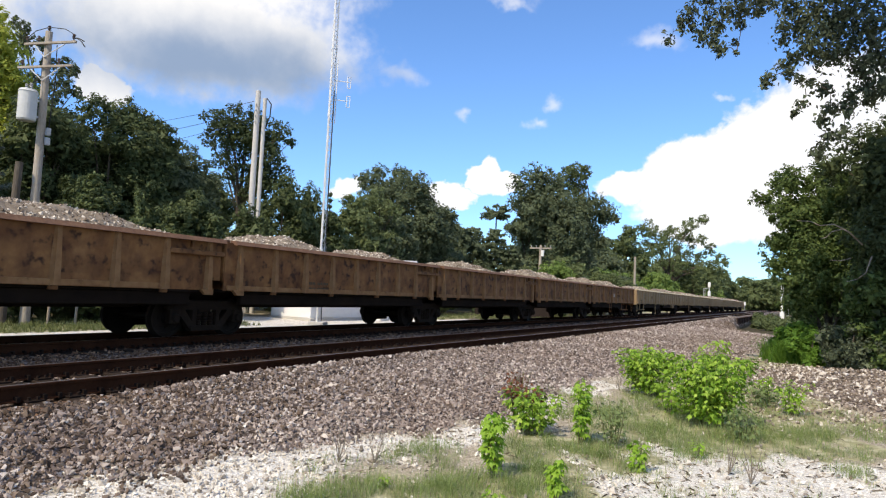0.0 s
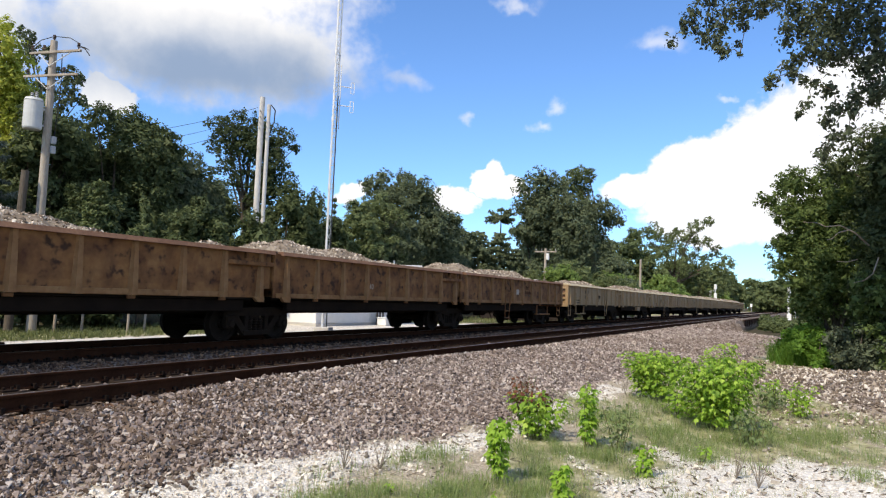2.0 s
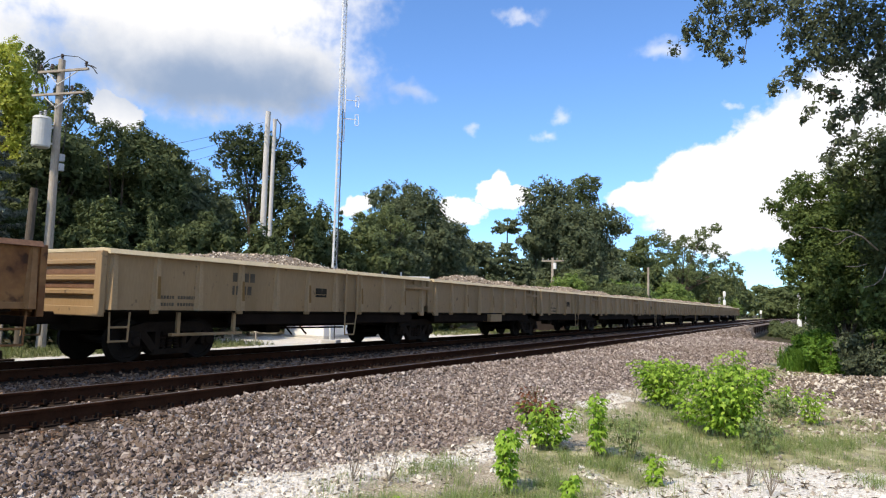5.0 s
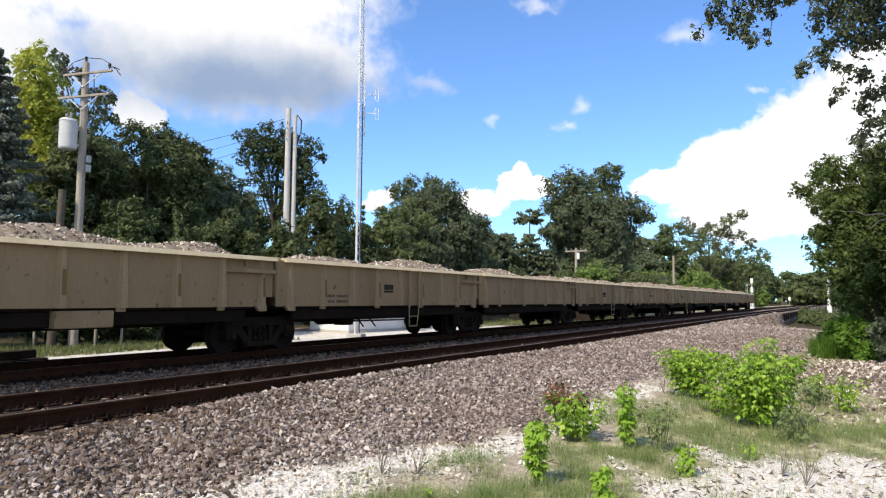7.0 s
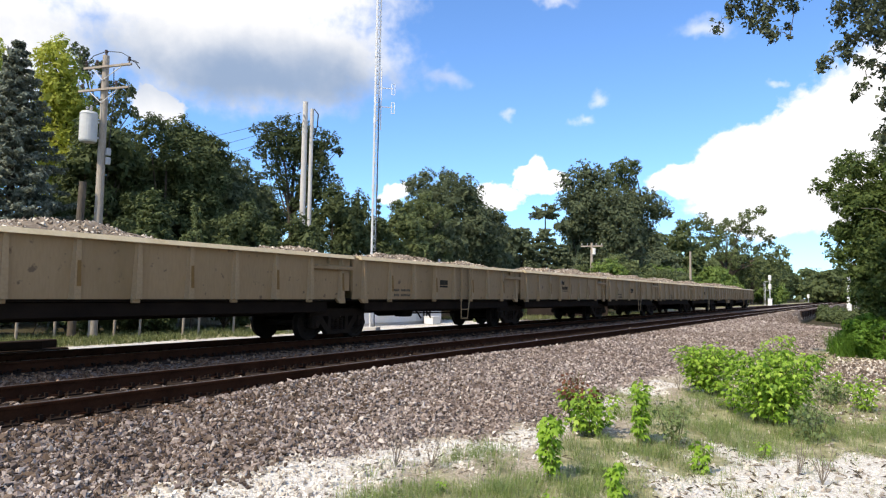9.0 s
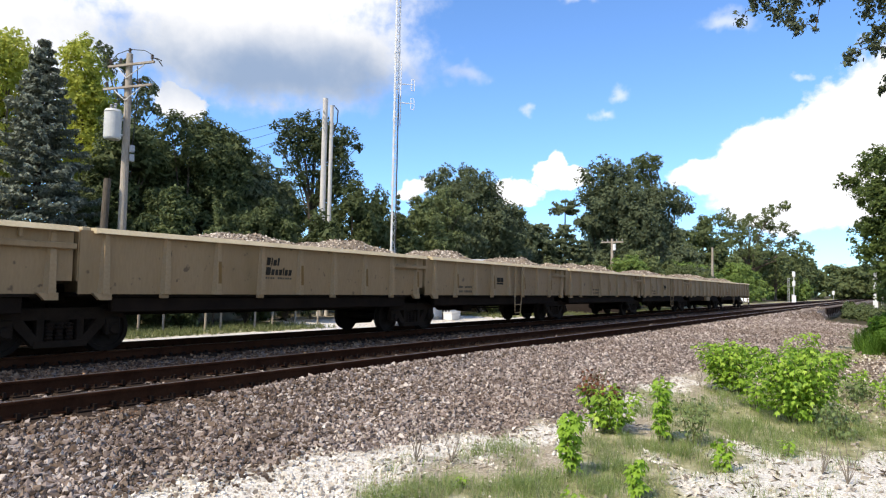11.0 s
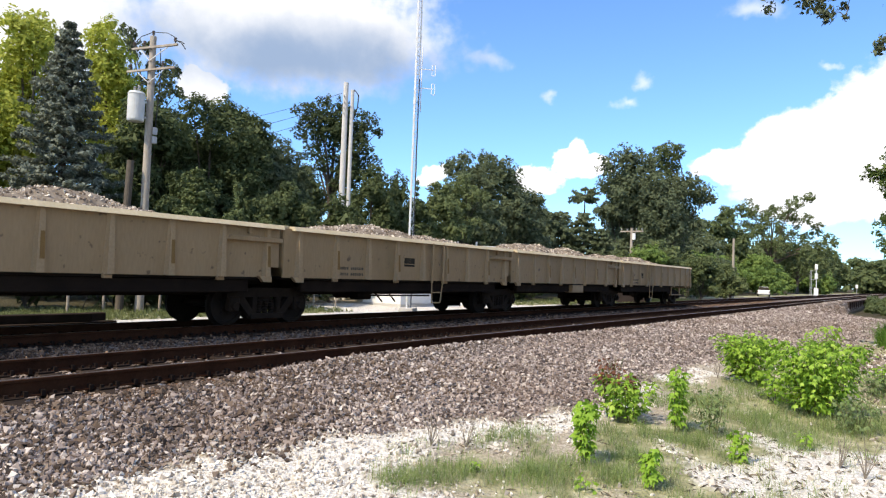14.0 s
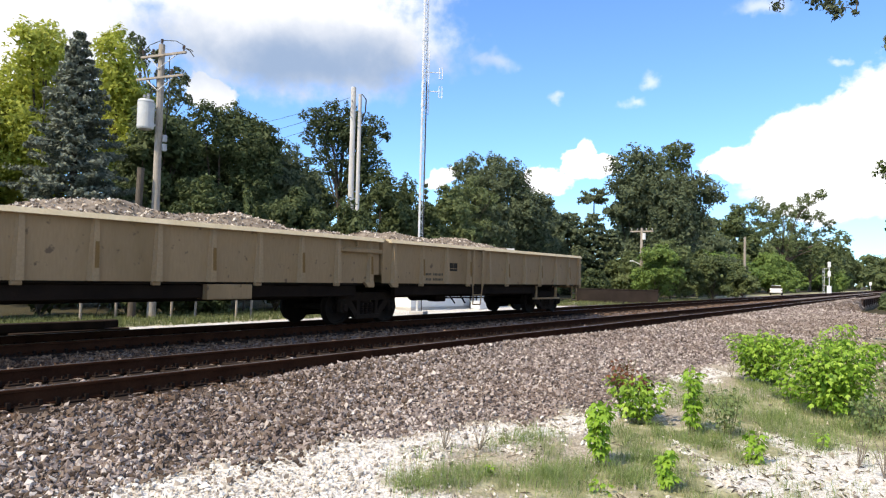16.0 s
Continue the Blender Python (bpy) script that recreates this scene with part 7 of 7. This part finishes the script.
    # leaning stub beside it
    sx, sy = -20.9, 11.45
    sz = float(gz(sx, sy))
    st = tagged(empty("pole_stub", pose(sx, sy, sz)), "short leaning old wooden pole beside the utility pole", "pole")
    bm = B()
    limb_chain(bm, [(0, 0, -0.2), (0.02, 0.04, 2.2), (0.05, 0.1, 4.55 - sz)], 0.13, 0.11, 12)
    part("post", bm, M["bark"], st)
    wire("guy_wire", [(0.05, 0.1, 3.9), (-0.5, -0.9, 0.1)], 0.012, st)


def double_poles():
    for x, y, h, r, lab in ((-25.21, 25.7, 11.3, 0.17, "tall pale bare wooden pole beyond the train"), (-24.98, 25.98, 10.95, 0.12, "slimmer bare pole standing close to the taller one")):
        z0 = float(gz(x, y))
        th = tagged(empty("utility_pole", pose(x, y, z0)), lab, "utility pole", "twin poles")
        part("post", pole_mesh(h - z0, r, r * 0.8), M["pole_pale"], th)
        if r < 0.15:
            wire("cable_loop", [(-0.02, 0.0, h - z0 - 0.35), (0.05, 0.1, h - z0 + 0.02), (0.18, 0.28, h - z0 - 0.25), (0.16, 0.26, h - z0 - 0.9), (0.06, 0.1, h - z0 - 1.5)], 0.035, th)
        else:
            bm = B()
            for k in range(4):
                tube(bm, (0.05, -0.15, 9.6 - z0 + 0.3 * k), (0.2, -0.3, 9.62 - z0 + 0.3 * k), 0.03, None, 6)
            part("bracket", bm, M["grey"], th)
    for k in range(3):
        wire("overhead_line", sag((-25.3, 25.5, 10.7 - 0.45 * k), (-46, 25.0 + k, 10.6 - 0.6 * k), 0.6), 0.011, None, "dark overhead cable leading from the twin poles")


def radio_mast():
    x, y = -17.72, 22.32
    z0 = float(gz(x, y))
    H, f = 19.0, 0.11
    th = tagged(empty("radio_mast", pose(x, y, z0, 0, 0, 20)), "tall slender galvanised lattice radio mast", "radio mast")
    legs = [Vector((f * math.cos(a), f * math.sin(a), 0)) for a in (0.5, 2.594, 4.689)]
    for p in legs:
        bm = B()
        tube(bm, p, p + Vector((0, 0, H)), 0.031, None, 8)
        part("leg", bm, M["galv"], th)
    z = 0.2
    while z < H - 0.4:
        for i in range(3):
            a, b = legs[i], legs[(i + 1) % 3]
            for nm, rise, rad in (("brace", 0.38, 0.011), ("rung", 0.0, 0.010)):
                bm = B()
                tube(bm, a + Vector((0, 0, z)), b + Vector((0, 0, z + rise)), rad, None, 4, False)
                part(nm, bm, M["galv"], th)
        z += 0.40
    for zz in (3.2, 6.1, 9.0, 11.9, 14.8):
        for p in legs:
            bm = B()
            tube(bm, p + Vector((0, 0, zz - 0.12)), p + Vector((0, 0, zz + 0.12)), 0.045, None, 8)
            part("joint_sleeve", bm, M["galv"], th)
    for zz in (10.04, 9.21):
        bm = B()
        z = zz - z0
        tube(bm, (0.1, 0.1, z), (0.62, 0.42, z + 0.02), 0.02, None, 6)
        c = Vector((0.62, 0.42, z))
        for s in (-1, 1):
            d = Vector((0.06, 0.04, 0)) * s
            tube(bm, c + d - Vector((0, 0, 0.24)), c + d + Vector((0, 0, 0.24)), 0.014, None, 6)
            tube(bm, c - d + Vector((0, 0, 0.24 * s)), c + d + Vector((0, 0, 0.24 * s)), 0.014, None, 6)
        part("dipole_antenna", bm, M["white"], th, "white folded dipole antenna on an arm")
    bm = B()
    tube(bm, (0.17, 0.12, 8.6), (0.17, 0.12, 11.4), 0.024, None, 8)
    part("whip_antenna", bm, M["white"], th)
    wire("feed_cable", [(0.12, 0.02, 0.2), (0.11, 0.03, 5.0), (0.12, 0.02, 10.0)], 0.022, th)
    bm = B()
    box(bm, (-0.32, -0.32, -0.2), (0.32, 0.32, 0.18), 0.02)
    part("footing", bm, M["concrete"], th)


def signal(x, y, label, flip):
    z0 = float(gz(x, y))
    th = tagged(empty("railway_signal", pose(x, y, z0)), label, "railway signal", "signals")
    bm = B()
    tube(bm, (0, 0, 0), (0, 0, 6.0), 0.09, None, 10)
    part("mast", bm, M["signal"], th)
    bm = B()
    box(bm, (-0.37, -0.37, 0), (0.37, 0.37, 1.5), 0.04)
    part("relay_case", bm, M["white"], th, "white relay case at the mast's foot")
    for z in (5.7, 3.9) if flip else (5.7, 3.7, 2.1):
        bm = B()
        box(bm, (-0.27, -0.25, z - 0.6), (0.27, 0.2, z + 0.52), 0.11)
        part("signal_head", bm, M["white"], th, "pale signal head with a rounded hood")
    bm = B()
    e = -0.95 if flip else 0.95
    for s in (-0.13, 0.13):
        tube(bm, (e + s, 0, 0), (e + s, 0, 5.0), 0.03, None, 5)
    for k in range(15):
        tube(bm, (e - 0.13, 0, 0.3 + 0.32 * k), (e + 0.13, 0, 0.3 + 0.32 * k), 0.02, None, 4)
    for z in (1.6, 3.2, 4.9):
        tube(bm, (e, 0, z), (0, 0, z), 0.03, None, 4)
    part("ladder", bm, M["signal"], th)


def crossarm_pole(x, y, top, arm, label):
    z0 = float(gz(x, y))
    th = tagged(empty("utility_pole", pose(x, y, z0)), label, "utility pole")
    part("post", pole_mesh(top - z0, 0.16, 0.11), M["pole"], th)
    if arm:
        bm = B()
        box(bm, (-1.0, -0.06, top - z0 - 0.35), (1.0, 0.06, top - z0 - 0.23), 0.01)
        part("cross_arm", bm, M["pole"], th)
        for k in (-0.9, -0.4, 0.4, 0.9):
            bm = B()
            insulator(bm, (k, 0, top - z0 - 0.23))
            part("insulator", bm, M["grey"], th)
        bm = B()
        tube(bm, (0, 0, 3.0), (-0.7, -0.1, 3.35), 0.03, None, 6)
        box(bm, (-1.0, -0.2, 3.28), (-0.65, 0.0, 3.4), 0.03)
        part("lamp_arm", bm, M["galv"], th)
        bm = B()
        tube(bm, (0.2, 0, top - z0 - 1.0), (0.2, 0, top - z0 - 0.45), 0.14, None, 12)
        part("transformer", bm, M["white"], th)


transformer_pole()
double_poles()
radio_mast()
signal(-16.7, 149, "silver railway signal mast with ladder and pale heads", True)
signal(-2.95, 140, "silver railway signal mast with three pale heads", False)
crossarm_pole(-20.4, 56.4, 5.8, True, "wooden pole with a cross-arm before the wood")
crossarm_pole(-16.8, 78.2, 6.3, False, "bare pale wooden pole before the wood")


# ---- buildings and clutter beyond the train ----
def bungalow():
    x, y = -21.2, 28.0
    z0 = float(gz(x, y)) - 0.05
    th = tagged(empty("equipment_hut", pose(x, y, z0)), "low white-painted railway equipment hut", "hut")
    bm = B()
    box(bm, (-1.2, -3.4, 0.15), (1.2, 3.4, 2.3), 0.02)
    part("wall", bm, M["white"], th, "white painted metal walls")
    bm = B()
    prism(bm, [(-1.35, 2.3), (1.35, 2.3), (1.35, 2.36), (0, 2.62), (-1.35, 2.36)], -3.55, 3.55, "y")
    part("roof", bm, M["roof"], th)
    bm = B()
    box(bm, (-1.3, -3.5, 0), (1.3, 3.5, 0.15), 0.01)
    part("plinth", bm, M["concrete"], th)
    for yy in (-2.2, 1.4):
        bm = B()
        box(bm, (1.2, yy - 0.45, 0.2), (1.24, yy + 0.45, 2.1), 0.01)
        d = part("door", bm, M["white"], th)
        bm = B()
        box(bm, (1.24, yy + 0.3, 1.05), (1.29, yy + 0.36, 1.2), 0.01)
        part("handle", bm, M["grey"], d)
    bm = B()
    for k in range(6):
        box(bm, (1.2, -0.6, 1.5 + 0.07 * k), (1.23, 0.1, 1.54 + 0.07 * k))
    part("vent", bm, M["grey"], th)
    bx = tagged(empty("cable_box", pose(-19.3, 29.4, float(gz(-19.3, 29.4)))), "low white box beside the equipment hut", "box")
    bm = B()
    box(bm, (-0.28, -0.38, 0), (0.28, 0.38, 0.38), 0.03)
    part("case", bm, M["white"], bx)
    bm = B()
    box(bm, (-0.31, -0.41, 0.38), (0.31, 0.41, 0.42), 0.01)
    part("lid", bm, M["white"], bx)
    for k in range(3):
        px, py = -19.7, 29.2 + 0.28 * k
        p = tagged(empty("post", pose(px, py, float(gz(px, py)))), "dark short post beside the white box", "post", "short dark posts")
        bm = B()
        tube(bm, (0, 0, -0.1), (0, 0, 1.1), 0.05, None, 8)
        part("shaft", bm, M["bark"], p)


def grey_house():
    x, y = -26.0, 38.7
    z0 = float(gz(x, y)) - 0.05
    th = tagged(empty("house", pose(x, y, z0, 0, 0, 25)), "small house with a low grey roof", "house")
    bm = B()
    box(bm, (-2.6, -2.2, 0), (2.6, 2.2, 2.7), 0.02)
    part("wall", bm, M["pole"], th)
    bm = B()
    prism(bm, [(-2.6, 2.68), (2.6, 2.68), (0, 3.65)], -2.9, 2.9, "x")
    part("roof", bm, M["roof"], th, "low grey metal roof")
    bm = B()
    box(bm, (-1.9, -0.3, 3.3), (-1.4, 0.2, 4.1), 0.02)
    box(bm, (-1.95, -0.35, 4.1), (-1.35, 0.25, 4.17), 0.01)
    part("chimney", bm, M["brick"], th)
    for k in range(2):
        bm = B()
        tube(bm, (-0.3 + 1.3 * k, -0.6, 3.3), (-0.3 + 1.3 * k, -0.6, 3.9), 0.07, None, 8)
        part("vent_pipe", bm, M["white"], th)
    bm = B()
    box(bm, (-0.6, -2.24, 1.0), (0.6, -2.2, 2.1), 0.01)
    part("window", bm, M["black"], th)


bungalow()
grey_house()
gw = tagged(empty("low_wall", pose(-18.6, 46.3, float(gz(-18.6, 46.3)), 0, 0, 22)), "long low dark brown wall before the bushes", "wall")
bm = B()
box(bm, (-2.9, -0.15, -0.2), (2.9, 0.15, 0.98), 0.02)
part("body", bm, M["darkwall"], gw)
bm = B()
box(bm, (-2.95, -0.18, 0.98), (2.95, 0.18, 1.04), 0.01)
part("coping", bm, M["darkwall"], gw)

# fence posts along the verge
for k, (px, py, h) in enumerate(((-21.0, 9.9, 1.2), (-21.2, 6.4, 1.2), (-20.9, 12.85, 1.15), (-20.5, 13.5, 1.1), (-20.0, 14.8, 1.15), (-20.2, 15.6, 1.2), (-19.9, 16.9, 1.1), (-20.4, 18.2, 1.1), (-20.6, 19.6, 1.1), (-20.6, 20.9, 1.1), (-21.4, 11.2, 1.1))):
    p = tagged(empty("fence_post", pose(px, py, float(gz(px, py)))), "pale weathered fence post on the grass verge", "fence post", "fence posts")
    bm = B()
    tube(bm, (0, 0, -0.1), (0.02, 0.01, h), 0.042, 0.038, 10)
    tube(bm, (0.02, 0.01, h), (0.02, 0.01, h + 0.03), 0.044, 0.03, 10)
    part("shaft", bm, M["pole"], p)

# old ties stacked beside the far track
for k, (tx, ty, tz, ln, rot) in enumerate(((-15.6, 7.2, 0.0, 2.6, 4), (-15.9, 7.0, 0.0, 2.7, -3), (-16.2, 7.3, 0.0, 2.5, 2), (-15.7, 6.6, 0.2, 2.6, -2), (-16.0, 7.1, 0.2, 2.7, 5), (-15.6, 4.2, 0.0, 2.6, -4), (-16.0, 4.0, 0.0, 2.6, 3))):
    z = float(gz(tx, ty)) + tz
    o = tagged(empty("old_tie", pose(tx, ty, z, 0, 0, rot)), "dark worn railway tie stacked beside the track", "railway tie", "stacked old ties")
    bm = B()
    box(bm, (-0.115, -ln / 2, 0), (0.115, ln / 2, 0.19), 0.015)
    part("beam", bm, M["tie"], o)
mk = tagged(empty("track_marker", pose(-17.0, 255, -0.3)), "small white marker post beside the track", "marker post")
bm = B()
tube(bm, (0, 0, -0.3), (0, 0, 2.2), 0.1, None, 8)
part("post", bm, M["grey"], mk)
bm = B()
box(bm, (-0.36, -0.22, 1.75), (0.36, -0.1, 2.9), 0.05)
part("sign", bm, M["white"], mk)


def girder():
    """Side of a low bridge that carries the near track past the end of the ballast shoulder."""
    th = tagged(empty("bridge_girder", pose(-6.62, 88, -0.24)), "rust-brown riveted plate girder carrying the near track", "bridge")
    bm = B()
    box(bm, (-0.02, 0, -1.5), (0.02, 42, 0.0))
    part("web", bm, M["rustplate"], th)
    for z in (-1.5, -0.06):
        bm = B()
        box(bm, (-0.14, 0, z), (0.16, 42, z + 0.06), 0.01)
        part("flange", bm, M["rustplate"], th)
    stiff = bpy.data.meshes.new("stiffener")
    bm = B()
    box(bm, (0.02, -0.04, -1.44), (0.13, 0.04, -0.06))
    bm.to_mesh(stiff)
    bm.free()
    stiff.materials.append(M["rustplate"])
    for k in range(14):
        part("stiffener", stiff, None, th).location.y = 1.5 + 3.0 * k


def parked_car(x, y, turn):
    """A pale car standing beside the bushes, far off."""
    th = tagged(empty("parked_car", pose(x, y, float(gz(x, y)), 0, 0, turn)), "white car parked among bushes by the track", "car")
    bm = B()
    prism(bm, [(-2.1, 0.32), (2.1, 0.32), (2.15, 0.62), (2.0, 0.86), (1.0, 0.95), (-1.5, 0.98), (-2.1, 0.9), (-2.18, 0.6)], -0.84, 0.84, "x")
    bmesh.ops.bevel(bm, geom=list(bm.edges), offset=0.06, segments=2, affect="EDGES", clamp_overlap=True)
    part("body", bm, M["white"], th, smooth=False)
    bm = B()
    lo = [bm.verts.new(p) for p in ((-0.78, -1.6, 0.94), (0.78, -1.6, 0.94), (0.78, 0.95, 0.93), (-0.78, 0.95, 0.93))]
    hi = [bm.verts.new(p) for p in ((-0.62, -0.95, 1.42), (0.62, -0.95, 1.42), (0.62, 0.3, 1.42), (-0.62, 0.3, 1.42))]
    bm.faces.new(lo)
    bm.faces.new(hi)
    for k in range(4):
        bm.faces.new((lo[k], lo[(k + 1) % 4], hi[(k + 1) % 4], hi[k]))
    part("windows", bm, M["black"], th, "dark glazed cabin")
    bm = B()
    box(bm, (-0.64, -1.0, 1.415), (0.64, 0.35, 1.46), 0.02)
    part("roof", bm, M["white"], th)
    for sx in (-0.78, 0.78):
        for sy in (-1.3, 1.3):
            bm = B()
            tube(bm, (sx - 0.1, sy, 0.31), (sx + 0.1, sy, 0.31), 0.31, None, 16)
            w = part("wheel", bm, M["wire"], th)
            bm = B()
            s = 0.1 if sx > 0 else -0.1
            tube(bm, (sx + s, sy, 0.31), (sx + s * 1.15, sy, 0.31), 0.19, None, 12)
            part("rim", bm, M["grey"], w)
        bm = B()
        box(bm, (sx - 0.14, -2.19, 0.66), (sx - 0.14 + 0.2, -2.08, 0.8), 0.02)
        part("tail_light", bm, M["weed_red"], th)


girder()
parked_car(-19.6, 112, 10)


motions()
